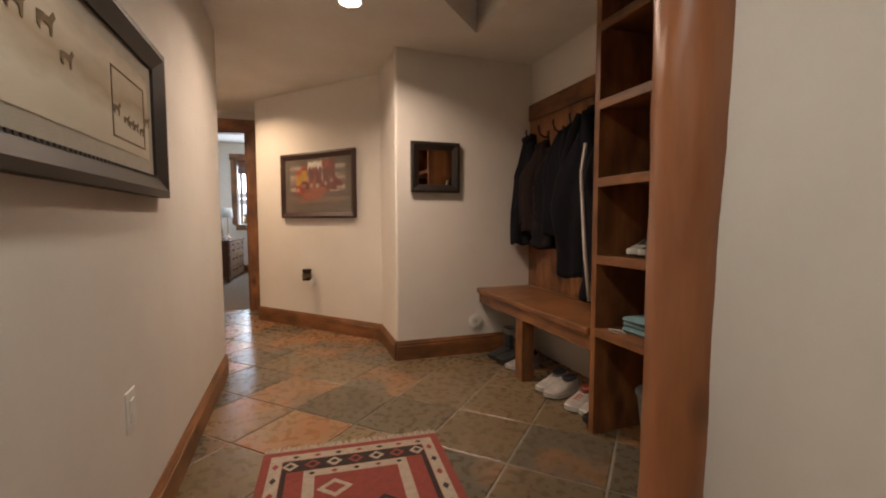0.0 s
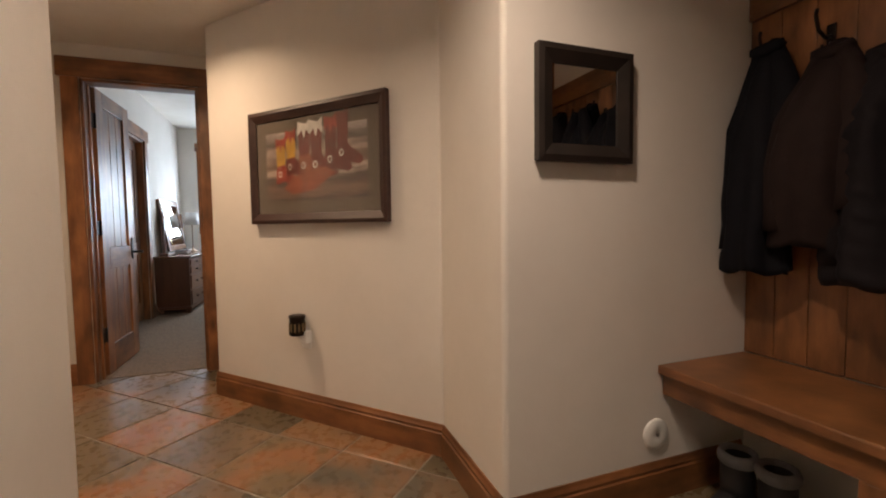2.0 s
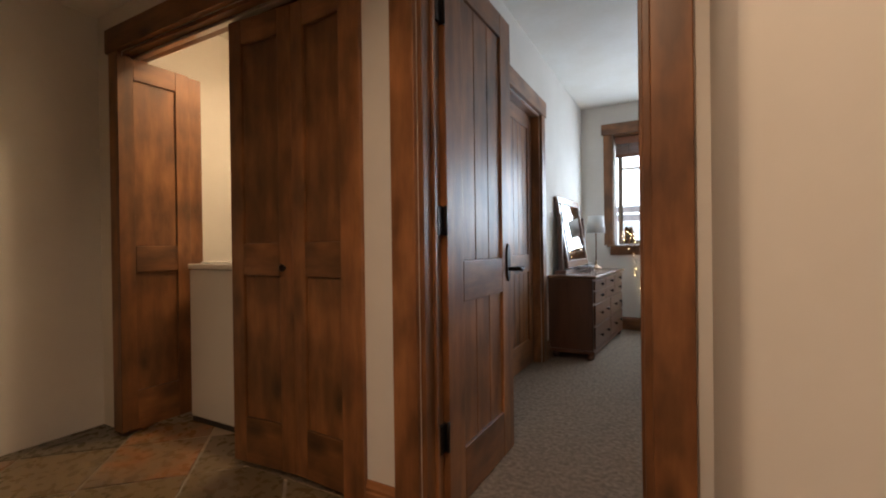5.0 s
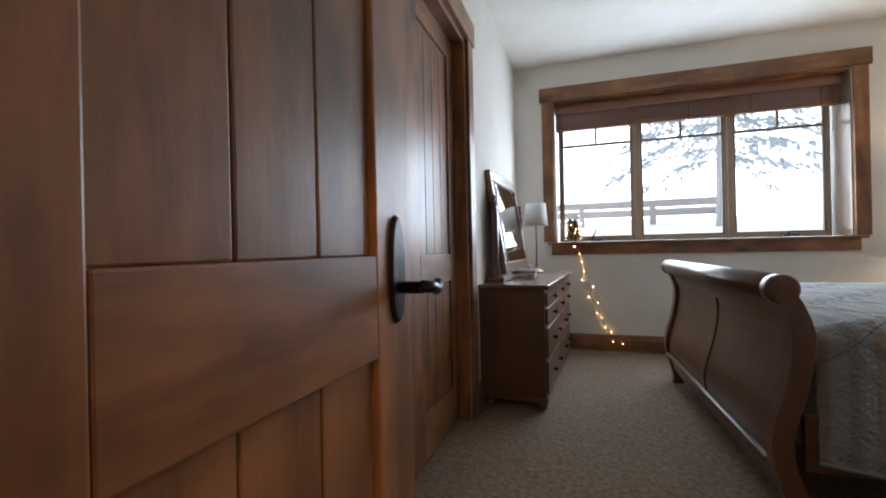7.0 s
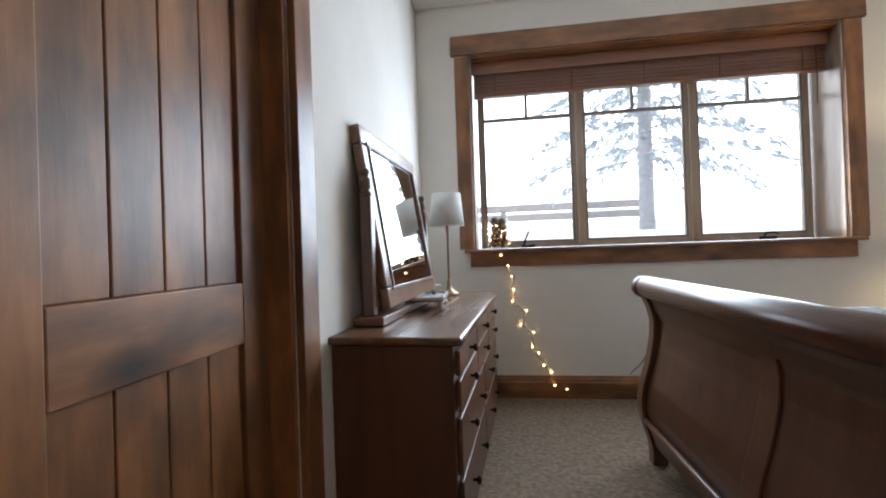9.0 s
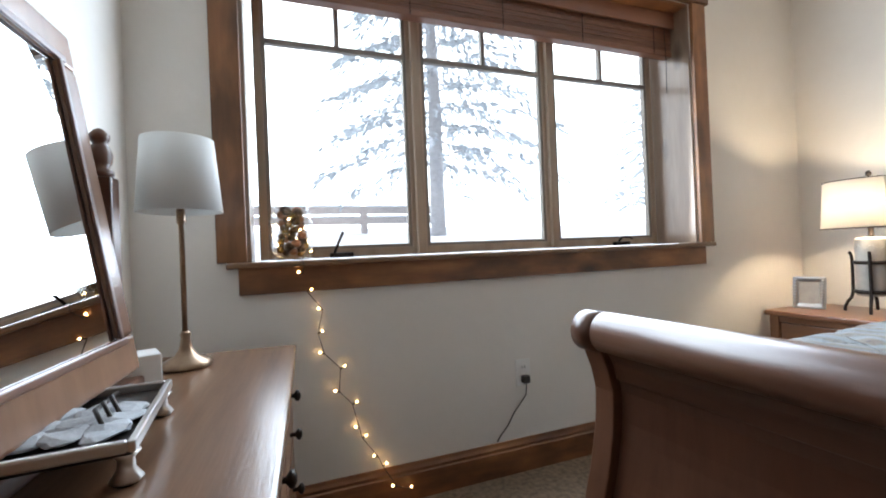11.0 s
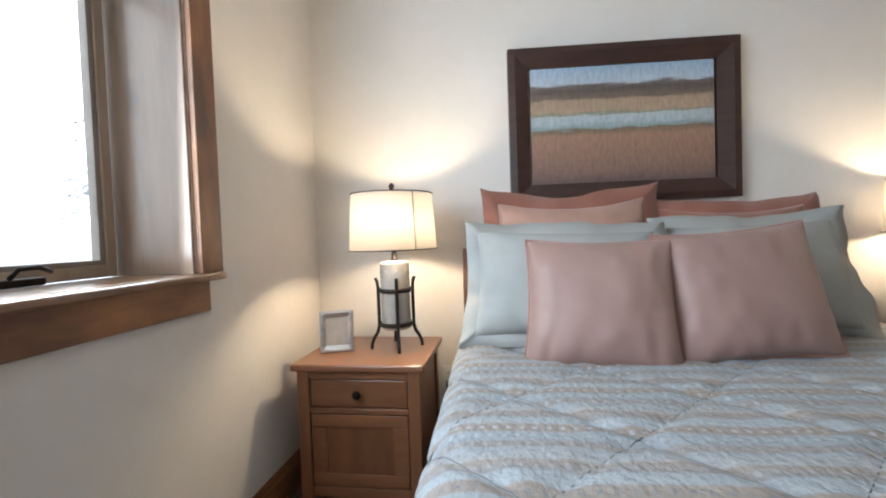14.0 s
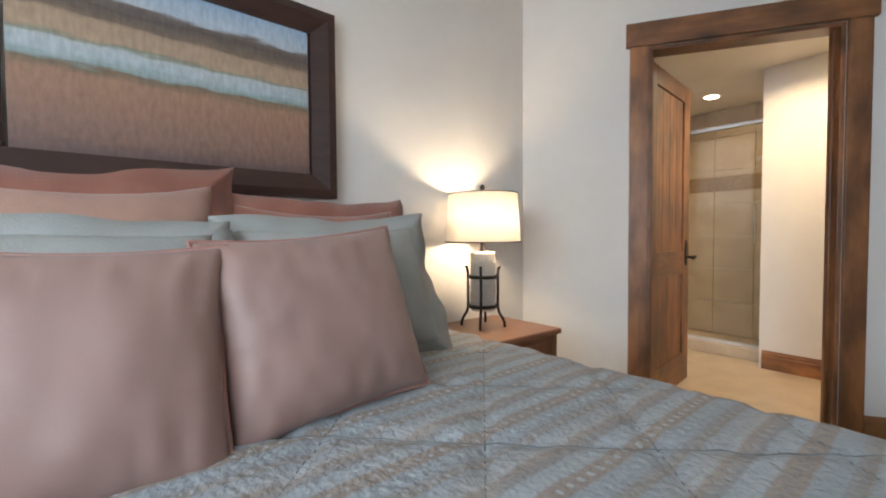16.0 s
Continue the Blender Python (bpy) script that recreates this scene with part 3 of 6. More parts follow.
for z in (0.525, 0.875, 1.235, 1.59, 1.94):
    slab("shelf_board", 1.44, 1.872, -0.139, 0.711, z - 0.022, z, WOOD_H, shelf)
    slab("shelf_lip", 1.425, 1.44, -0.139, 0.711, z - 0.04, z + 0.002, WOOD_H, shelf)

BLACKCLOTH = plain("black_nylon", (0.008, 0.008, 0.011), 0.6)
NAVY = plain("charcoal_cloth", (0.013, 0.011, 0.013), 0.75)
BROWNCLOTH = plain("dark_brown_cloth", (0.022, 0.014, 0.013), 0.8)

for m_ in (BLACKCLOTH, NAVY, BROWNCLOTH):
    b_ = m_.node_tree.nodes["Principled BSDF"]
    b_.inputs["Specular IOR Level"].default_value, b_.inputs["Roughness"].default_value = 0.12, 0.8


def coat(label, y, top, hem, wide, deep, mat, sleeves=True, quilt=0.0, seed=0):
    """A coat hung by its collar: lofted body with folds, two limp sleeves and a collar."""
    c = thing("coat", label, "coat", pose(1.845, y, 0), "coats on the hooks")
    bm = bmesh.new()
    rings, n, rows = [], 30, 34
    for k in range(rows):
        f = k / (rows - 1)
        z = top + (hem - top) * f
        w = wide * (0.12 + 0.88 * min(1, f / 0.55) ** 0.7) * (1 + 0.08 * math.sin(f * 5 + seed)) * 0.5
        d = deep * (0.25 + 0.75 * min(1, f / 0.4) ** 0.8) * (1 + 0.08 * math.sin(f * 7 + 2 * seed)) * 0.5
        if quilt:
            d *= 1 + 0.10 * abs(math.sin(f * (top - hem) / quilt * math.pi))
        ring = []
        for i in range(n):
            a = 2 * math.pi * i / n
            fold = 1 + 0.16 * math.sin(5 * a + seed + 2 * f) * f + 0.22 * noise.noise((math.cos(a) * 2 + seed * 3, math.sin(a) * 2, z * 3)) + 0.10 * noise.noise((math.cos(a) * 5 + seed, math.sin(a) * 5, z * 9))
            px = -d * 1.05 + d * math.cos(a) * fold
            ring.append(bm.verts.new((min(px, 0.012), w * math.sin(a) * fold, z + 0.012 * math.sin(4 * a + seed) * f)))
        rings.append(ring)
    for a, b in zip(rings, rings[1:]):
        for i in range(n):
            bm.faces.new((a[i], a[(i + 1) % n], b[(i + 1) % n], b[i]))
    bm.faces.new(rings[0])
    bm.faces.new(rings[-1][::-1])
    part("body", bm, mat, c, smooth=True)
    bm = bmesh.new()
    if sleeves:
        for s in (-1, 1):
            pts, rad = [], []
            for k in range(9):
                f = k / 8
                pts.append((-deep * (0.42 + 0.18 * min(1, f * 2)) + 0.02 * math.sin(f * 3 + seed), s * wide * (0.10 + 0.34 * min(1, f * 2.2) ** 0.8 - 0.05 * f + 0.03 * math.sin(5 * f + seed + s)), top - 0.05 - f * (top - hem) * (0.80 + 0.05 * s)))
                rad.append(0.026 + 0.036 * min(1, f * 3) - 0.022 * f + 0.004 * math.sin(k * 2.3 + seed))
            tube("sleeve", pts, 0.05, mat, c, taper=rad, sides=12)
    turned("collar", [(0.045, 0), (0.056, 0.015), (0.05, 0.035), (0.036, 0.038), (0.034, 0.015)], mat, c, m=pose(-0.06, 0, top - 0.055, 0, -28, 0) @ Matrix.Diagonal((0.7, 1.1, 1, 1)))
    return c


coat("black padded winter jacket hanging from an iron hook", 1.985, 1.70, 0.86, 0.20, 0.17, BLACKCLOTH, seed=1)
coat("dark brown fleece jacket hanging from an iron hook", 1.785, 1.62, 0.96, 0.25, 0.20, BROWNCLOTH, seed=2)
coat("charcoal quilted down jacket hanging from an iron hook", 1.64, 1.57, 0.85, 0.22, 0.19, NAVY, quilt=0.06, seed=3)
coat("black snow jacket hanging from an iron hook", 1.45, 1.67, 0.95, 0.24, 0.21, BLACKCLOTH, seed=4)
coat("long black ski coat hanging over the bench", 1.23, 1.73, 0.70, 0.30, 0.25, BLACKCLOTH, seed=5)
bigcoat = coat("black ski trousers with a pale side stripe beside the shelf", 0.94, 1.75, 0.60, 0.30, 0.26, BLACKCLOTH, seed=6)
PALE = plain("pale_tape", (0.55, 0.52, 0.48))
tube("stripe", [(-0.285, 0.045, 1.45), (-0.315, 0.035, 1.3), (-0.325, 0.005, 1.1), (-0.33, -0.03, 0.85), (-0.325, -0.065, 0.62)], 0.010, PALE, bigcoat, "pale side stripe")

# shoes
SNEAKER = plain("white_mesh", (0.43, 0.39, 0.35), 0.7)
SOLE = plain("pale_rubber", (0.60, 0.58, 0.55), 0.6)
DARKRUB = plain("dark_rubber", (0.03, 0.028, 0.028), 0.5)
FUR = plain("grey_fleece", (0.30, 0.29, 0.29), 1.0, bump=1.0)
LINER = plain("shoe_lining", (0.05, 0.05, 0.06), 0.9)
PINK = plain("coral_trim", (0.55, 0.14, 0.10), 0.6)


def shoe(name, label, m, upper, sole, tall=0.0, trim=None):
    """A shoe 0.27 long, toe to +x: sole, lofted upper with an opening, tongue and laces; tall makes it a boot."""
    s = thing(name, label, "shoe" if not tall else "boot", m, "footwear under the bench")

    def outline(f):
        w = 0.036 + 0.012 * math.sin(min(1, f * 1.15) * math.pi * 0.95) + 0.008 * (f > 0.5) * math.sin((f - 0.5) * math.pi * 2)
        return w * (1 if f < 0.85 else math.sqrt(max(0.02, 1 - ((f - 0.85) / 0.155) ** 2))) * (1 if f > 0.1 else math.sqrt(max(0.05, 1 - ((0.1 - f) / 0.105) ** 2)))
    bm = bmesh.new()
    lo, hi = [], []
    n = 18
    side = [(k / n, 1) for k in range(n + 1)] + [(k / n, -1) for k in range(n, -1, -1)]
    for f, sg in side:
        lo.append(bm.verts.new((f * 0.27, sg * outline(f) * 1.06, 0.004 + 0.012 * max(0, f - 0.8) * 5)))
        hi.append(bm.verts.new((f * 0.27, sg * outline(f) * 1.08, 0.028 + 0.012 * max(0, f - 0.8) * 5)))
    for k in range(len(side)):
        bm.faces.new((lo[k - 1], lo[k], hi[k], hi[k - 1]))
    bm.faces.new(lo)
    bm.faces.new(hi)
    part("sole", bm, sole, s)
    bm = bmesh.new()
    rows = []
    for k in range(n + 1):
        f = k / n
        top = 0.085 + 0.01 * math.cos(f * 8) if f < 0.42 else 0.082 - 0.05 * ((f - 0.42) / 0.58) ** 0.75
        w = outline(f)
        row = []
        for j in range(11):
            a = math.pi * j / 10
            open_ = 0.55 if f < 0.42 else 0.0
            zz = 0.026 + (top - 0.026) * (math.sin(a) ** 0.6 if not open_ else min(1, math.sin(a) * 1.5 + 0.02))
            yy = w * math.cos(a)
            if open_ and 3 <= j <= 7:
                yy = w * 0.62 * (1 if j < 5 else -1 if j > 5 else 0)
                zz = top if j in (3, 7) else 0.04
            row.append(bm.verts.new((f * 0.27, yy, zz)))
        rows.append(row)
    for a, b in zip(rows, rows[1:]):
        for j in range(10):
            bm.faces.new((a[j], a[j + 1], b[j + 1], b[j]))
    part("upper", bm, upper, s, smooth=True)
    if tall:
        turned("shaft", [(0.052, 0.05), (0.055, 0.10), (0.056, tall - 0.03), (0.05, tall), (0.042, tall), (0.042, 0.09)], upper, s, m=pose(0.062, 0, 0))
        turned("cuff", [(0.05, tall - 0.035), (0.064, tall - 0.02), (0.066, tall), (0.058, tall + 0.018), (0.044, tall + 0.012), (0.042, tall - 0.03)], FUR, s, "grey fleece cuff", m=pose(0.062, 0, 0))
    else:
        turned("collar", [(0.028, 0.0), (0.036, 0.002), (0.037, 0.012), (0.030, 0.016), (0.027, 0.008)], trim or LINER, s, m=pose(0.062, 0, 0.082) @ Matrix.Diagonal((1.55, 0.95, 1, 1)))
        for i in range(4):
            x = 0.125 + 0.02 * i
            zt = 0.083 - 0.05 * max(0, (x / 0.27 - 0.42) / 0.58) ** 0.75
            tube("lace", [(x, -0.02, zt - 0.004), (x + 0.004, 0, zt + 0.004), (x, 0.02, zt - 0.004)], 0.003, trim or SOLE, s)
    return s


shoe("winter_boot", "black rubber winter boot with grey fleece cuff", pose(1.70, 1.97, 0, 0, 0, 190), DARKRUB, DARKRUB, 0.2)
shoe("winter_boot", "black rubber winter boot with grey fleece cuff", pose(1.72, 1.84, 0, 0, 0, 184), DARKRUB, DARKRUB, 0.2)
for x, y, r, up in ((1.72, 1.70, 186, SNEAKER), (1.70, 1.33, 200, SNEAKER), (1.70, 1.22, 196, SNEAKER), (1.70, 1.06, 205, SNEAKER), (1.74, 0.96, 200, SNEAKER)):
    shoe("sneaker", "white mesh running shoe with pale sole", pose(x, y, 0, 0, 0, r), up, SOLE, 0, PINK if y < 1.1 else None)
shoe("dark_shoe", "dark brown walking shoe in the shade of the bench", pose(1.72, 0.84, 0, 0, 0, 188), BROWNCLOTH, DARKRUB)
shoe("sneaker", "white and black running shoe on the shelf", pose(1.74, 0.635, 0.877, 0, 0, 200), SNEAKER, SOLE, 0, DARKRUB)
shoe("sneaker", "white and black running shoe on the shelf", pose(1.75, 0.54, 0.877, 0, 0, 192), DARKRUB, SOLE, 0, SNEAKER)

TOWEL = plain("turquoise_towel", (0.20, 0.34, 0.37), 0.95, bump=0.6)
bm = bmesh.new()
for k, (dz, sh) in enumerate(((0, 0.0), (0.024, 0.006), (0.048, -0.004))):
    boxed(bm, 1.50 + sh, 1.68 + sh, 0.33, 0.62 + sh, 0.528 + dz, 0.550 + dz)
bmesh.ops.bevel(bm, geom=bm.edges[:], offset=0.009, segments=3, affect="EDGES")
tagged(part("towel", bm, TOWEL, smooth=True), "folded turquoise towel lying on the cubby shelf", "towel")
tagged(tube("cord", [(1.475 + 0.02 * math.sin(a / 2.0), 0.615 + 0.05 * math.cos(a / 2.0), 0.5285) for a in range(13)], 0.003, PALE), "pale looped cord lying on the shelf", "cord")
bm = bmesh.new()
boxed(bm, 1.55, 1.74, 0.30, 0.43, 0.878, 0.885)
boxed(bm, 1.56, 1.73, 0.31, 0.42, 0.886, 0.899)
boxed(bm, 1.555, 1.735, 0.305, 0.425, 0.900, 0.907)
tagged(part("paper_stack", bm, PALE), "stack of pale papers and booklets on the shelf", "papers")
JAR = plain("amber_jar", (0.10, 0.055, 0.02), 0.25)
for x, y in ((1.66, 0.58), (1.67, 0.47), (1.65, 0.36)):
    j = thing("jar", "small dark amber jar with a black lid", "jar", pose(x, y, 1.2365) @ Matrix.Diagonal((1.35, 1.35, 1.45, 1)), "jars on the shelf")
    turned("glass_body", [(0.02, 0), (0.03, 0.004), (0.03, 0.06), (0.024, 0.075)], JAR, j)
    turned("lid", [(0.026, 0.075), (0.027, 0.078), (0.027, 0.092), (0.024, 0.095)], DARKRUB, j, "black lid")


def slumped_bag(label, x, y, z, wide, deep, high, seed):
    """A soft bag slumped on a shelf: flat below, creased and sagging above."""
    bm = bmesh.new()
    bmesh.ops.create_icosphere(bm, subdivisions=4, radius=1)
    for v in bm.verts:
        n = v.co.normalized()
        k = 1 + 0.16 * noise.noise(n * 1.6 + Vector((seed, 0, 0))) + 0.07 * noise.noise(n * 5 + Vector((0, seed, 0)))
        v.co = Vector((n.x * deep / 2 * k, n.y * wide / 2 * k, max(0.0, (n.z * k + 0.55) * high / 1.6)))
    ob = tagged(part("cloth_bag", bm, BLACKCLOTH, smooth=True), label, "bag")
    ob.matrix_basis = pose(x, y, z + 0.001)
    return ob


slumped_bag("slumped black cloth bag on the cubby shelf behind the towel", 1.76, 0.36, 0.525, 0.50, 0.15, 0.26, 2.0)
slumped_bag("dark gear bag lying beside the jars on the shelf", 1.74, 0.14, 1.235, 0.28, 0.20, 0.20, 5.0)
BINGREY = plain("grey_plastic", (0.10, 0.10, 0.10), 0.5)
bin_ = thing("bin", "grey plastic waste bin on the tiles", "bin", pose(1.64, 0.46, 0.0))
turned("tub", [(0.10, 0.0), (0.105, 0.004), (0.135, 0.26), (0.128, 0.26), (0.10, 0.012)], BINGREY, bin_, sides=28)
turned("rim", [(0.130, 0.255), (0.142, 0.257), (0.142, 0.268), (0.130, 0.270)], BINGREY, bin_, "paler rolled rim", sides=28)


# pictures
def frame_bars(t, w, h, bar, deep, mat, name="frame_bar", lip=None):
    """Four mitred bars round w x h; local x along the wall, y into it (front at -deep), z up, middle at 0."""
    for a, b, c, d in ((-w / 2, w / 2, h / 2 - bar, h / 2), (-w / 2, w / 2, -h / 2, -h / 2 + bar)):
        bm = bmesh.new()
        s = 1 if c > 0 else -1
        o = (c if s < 0 else d)
        i = (d if s < 0 else c)
        prof = ((o, 0.0), (o, -deep), ((o * 2 + i) / 3, -deep * 1.12), (i, -deep * 0.55), (i, 0.0))
        e = [[bm.verts.new((sx * (w / 2 - abs(z - o)), y, z)) for z, y in prof] for sx in (-1, 1)]
        for k in range(5):
            bm.faces.new((e[0][k], e[0][(k + 1) % 5], e[1][(k + 1) % 5], e[1][k]))
        bm.faces.new(e[0])
        bm.faces.new(e[1])
        part(name, bm, mat, t)
    for s in (-1, 1):
        bm = bmesh.new()
        o, i = s * w / 2, s * (w / 2 - bar)
        prof = ((o, 0.0), (o, -deep), ((o * 2 + i) / 3, -deep * 1.12), (i, -deep * 0.55), (i, 0.0))
        e = [[bm.verts.new((x, y, sz * (h / 2 - abs(x - o)))) for x, y in prof] for sz in (-1, 1)]
        for k in range(5):
            bm.faces.new((e[0][k], e[0][(k + 1) % 5], e[1][(k + 1) % 5], e[1][k]))
        bm.faces.new(e[0])
        bm.faces.new(e[1])
        part(name, bm, mat, t)


def shape(t, name, pts, y, mat, label=""):
    """A thin painted shape in the picture plane."""
    bm = bmesh.new()
    f = [bm.verts.new((x, y, z)) for x, z in pts]
    b = [bm.verts.new((x, y + 0.0008, z)) for x, z in pts]
    bm.faces.new(f)
    bm.faces.new(b[::-1])
    for k in range(len(pts)):
        bm.faces.new((f[k - 1], f[k], b[k], b[k - 1]))
    return part(name, bm, mat, t, label)


def ribbon_sheet(name, bands, scale=(1, 1, 3), noise_amt=0.12, span=(-0.3, 0.3), grain=0.0):
    """Painted bands stacked in z, broken up by noise."""
    m = bpy.data.materials.new(name)
    m.use_nodes = True
    n, l = m.node_tree.nodes, m.node_tree.links
    co, sp = n.new("ShaderNodeTexCoord"), n.new("ShaderNodeSeparateXYZ")
    l.new(co.outputs["Object"], sp.inputs[0])
    mp = n.new("ShaderNodeMapping")
    mp.inputs["Scale"].default_value = scale
    l.new(co.outputs["Object"], mp.inputs[0])
    nz = n.new("ShaderNodeTexNoise")
    nz.inputs["Scale"].default_value, nz.inputs["Detail"].default_value = 5, 8
    l.new(mp.outputs[0], nz.inputs["Vector"])
    mr = n.new("ShaderNodeMapRange")
    mr.inputs["From Min"].default_value, mr.inputs["From Max"].default_value = span
    l.new(sp.outputs["Z"], mr.inputs[0])
    ad = n.new("ShaderNodeMath")
    ad.operation = "MULTIPLY_ADD"
    ad.inputs[1].default_value = noise_amt
    l.new(nz.outputs[0], ad.inputs[0])
    l.new(mr.outputs[0], ad.inputs[2])
    sb = n.new("ShaderNodeMath")
    sb.operation = "SUBTRACT"
    sb.inputs[1].default_value = noise_amt / 2
    l.new(ad.outputs[0], sb.inputs[0])
    r = n.new("ShaderNodeValToRGB")
    e = r.color_ramp.elements
    e[0].position, e[0].color = bands[0][0], (*bands[0][1], 1)
    e[1].position, e[1].color = bands[-1][0], (*bands[-1][1], 1)
    for p, c in bands[1:-1]:
        k = e.new(p)
        k.color = (*c, 1)
    l.new(sb.outputs[0], r.inputs[0])
    b = n["Principled BSDF"]
    l.new(r.outputs[0], b.inputs["Base Color"])
    if grain:
        gm, gn, mx, gr = n.new("ShaderNodeMapping"), n.new("ShaderNodeTexNoise"), n.new("ShaderNodeMix"), n.new("ShaderNodeMapRange")
        gm.inputs["Scale"].default_value = (28, 1, 10)
        l.new(co.outputs["Object"], gm.inputs[0])
        gn.inputs["Scale"].default_value, gn.inputs["Detail"].default_value = 2.5, 6
        l.new(gm.outputs[0], gn.inputs["Vector"])
        gr.inputs["From Min"].default_value, gr.inputs["From Max"].default_value = 0.3, 0.7
        gr.inputs["To Min"].default_value, gr.inputs["To Max"].default_value = 1 - grain, 1 + grain
        l.new(gn.outputs[0], gr.inputs[0])
        mx.data_type, mx.blend_type = "RGBA", "MULTIPLY"
        mx.inputs["Factor"].default_value = 1.0
        l.new(r.outputs[0], mx.inputs["A"])
        l.new(gr.outputs[0], mx.inputs["B"])
        l.new(mx.outputs["Result"], b.inputs["Base Color"])
    b.inputs["Roughness"].default_value = 0.55
    return m


DW = math.degrees(math.atan2(A[1] - D[1], A[0] - D[0]))
bp_ = at(D, A, 0.884, 0.004)
boots = thing("framed_picture", "painting of worn cowboy boots in a dark brown frame", "picture", pose(bp_[0], bp_[1], 1.37, 0, 0, DW) @ Matrix.Diagonal((0.764, 1, 0.891, 1)))
frame_bars(boots, 1.235, 0.685, 0.062, 0.032, BROWNFRAME)
TAUPE = plain("taupe_mat", (0.14, 0.115, 0.09), 0.9, k=0.93)
slab("mat_board", -0.558, 0.558, -0.012, -0.004, -0.283, 0.283, TAUPE, boots, "taupe mat board", bevel=0)
PLANKS = ribbon_sheet("painted_planks", [(0.0, (0.05, 0.04, 0.035)), (0.16, (0.20, 0.13, 0.10)), (0.3, (0.07, 0.05, 0.045)), (0.42, (0.42, 0.34, 0.28)), (0.52, (0.12, 0.07, 0.05)), (0.68, (0.36, 0.28, 0.23)), (0.8, (0.09, 0.07, 0.06)), (1.0, (0.45, 0.40, 0.36))], (1.2, 1, 6), 0.35, (-0.22, 0.22))
slab("picture_sheet", -0.46, 0.46, -0.0135, -0.0125, -0.205, 0.205, PLANKS, boots, bevel=0)
YEL, RED, DRED, TAN, CREAM = (plain(n_, c, 0.6, k=0.6, scale=14, bump=0) for n_, c in (("mustard", (0.62, 0.36, 0.05)), ("brick_red", (0.36, 0.06, 0.035)), ("oxblood", (0.17, 0.036, 0.026)), ("saddle", (0.36, 0.115, 0.065)), ("chalk", (0.72, 0.68, 0.62))))


def boot(x, z, k, shaft, foot, cuff):
    """One painted boot: shaft, foot with heel, notched cuff and a spur ring."""
    shape(boots, "boot_shaft", [(x - 0.05 * k, z + 0.1 * k), (x - 0.045 * k, z), (x + 0.04 * k, z - 0.01 * k), (x + 0.05 * k, z + 0.1 * k), (x + 0.055 * k, z + 0.24 * k), (x - 0.055 * k, z + 0.24 * k)], -0.0150, shaft)
    shape(boots, "boot_foot", [(x - 0.05 * k, z + 0.05 * k), (x - 0.06 * k, z - 0.07 * k), (x - 0.02 * k, z - 0.07 * k), (x + 0.02 * k, z - 0.055 * k), (x + 0.15 * k, z - 0.085 * k), (x + 0.19 * k, z - 0.065 * k), (x + 0.17 * k, z - 0.03 * k), (x + 0.08 * k, z + 0.02 * k), (x + 0.045 * k, z + 0.06 * k)], -0.0158, foot)
    shape(boots, "boot_cuff", [(x - 0.058 * k, z + 0.25 * k), (x - 0.058 * k, z + 0.17 * k), (x - 0.02 * k, z + 0.2 * k), (x, z + 0.15 * k), (x + 0.02 * k, z + 0.2 * k), (x + 0.058 * k, z + 0.17 * k), (x + 0.058 * k, z + 0.26 * k), (x + 0.02 * k, z + 0.235 * k)], -0.0164, cuff)
    bm = bmesh.new()
    for i in range(14):
        a0, a1 = 2 * math.pi * i / 14, 2 * math.pi * (i + 1) / 14
        q = [bm.verts.new((x - 0.01 * k + r * k * math.cos(a), -0.0168, z - 0.005 * k + r * k * math.sin(a))) for r, a in ((0.014, a0), (0.022, a0), (0.022, a1), (0.014, a1))]
        bm.faces.new(q)
    part("spur_ring", bm, CREAM, boots, "pale spur ring")


for b in ((-0.31, -0.04, 0.85, YEL, RED, RED), (-0.21, 0.0, 0.85, YEL, DRED, RED), (0.16, 0.02, 0.95, DRED, DRED, RED), (0.26, 0.05, 0.9, DRED, DRED, DRED), (-0.08, 0.0, 1.0, DRED, TAN, CREAM), (0.03, 0.0, 1.0, DRED, DRED, CREAM)):
    boot(*b)
shape(boots, "fallen_boot", [(-0.28, -0.13), (-0.2, -0.17), (0.0, -0.15), (0.2, -0.06), (0.12, -0.02), (-0.05, -0.05), (-0.2, -0.07)], -0.0172, TAN)
gl = slab("glass_pane", -0.556, 0.556, -0.0192, -0.0182, -0.281, 0.281, GLASS, boots, bevel=0)
gl.visible_shadow = False

mir = thing("wall_mirror", "small square wall mirror in a wide black frame", "mirror", pose(1.075, B[1] - 0.003, 1.432))
frame_bars(mir, 0.375, 0.37, 0.058, 0.028, BLACKFRAME)
slab("mirror_glass", -0.129, 0.129, -0.012, -0.006, -0.127, 0.127, MIRROR, mir, bevel=0)

left = thing("framed_picture", "sepia print of grazing horses in a heavy black frame", "picture", pose(-0.386, 0.11, 1.373, 0, 0, 90) @ Matrix.Diagonal((1, 1, 0.82, 1)))
frame_bars(left, 1.46, 0.61, 0.085, 0.038, BLACKFRAME)
LINEN = plain("linen_mat", (0.42, 0.38, 0.31), 0.9, k=0.93)
CREAMP = ribbon_sheet("sepia_wash", [(0.0, (0.52, 0.45, 0.34)), (0.35, (0.60, 0.54, 0.43)), (0.55, (0.38, 0.29, 0.18)), (0.75, (0.54, 0.46, 0.34)), (1.0, (0.24, 0.17, 0.10))], (1, 1, 2), 0.4, (-0.2, 0.2))
SEPIA = plain("sepia_paint", (0.22, 0.15, 0.08), 0.9, k=0.6)
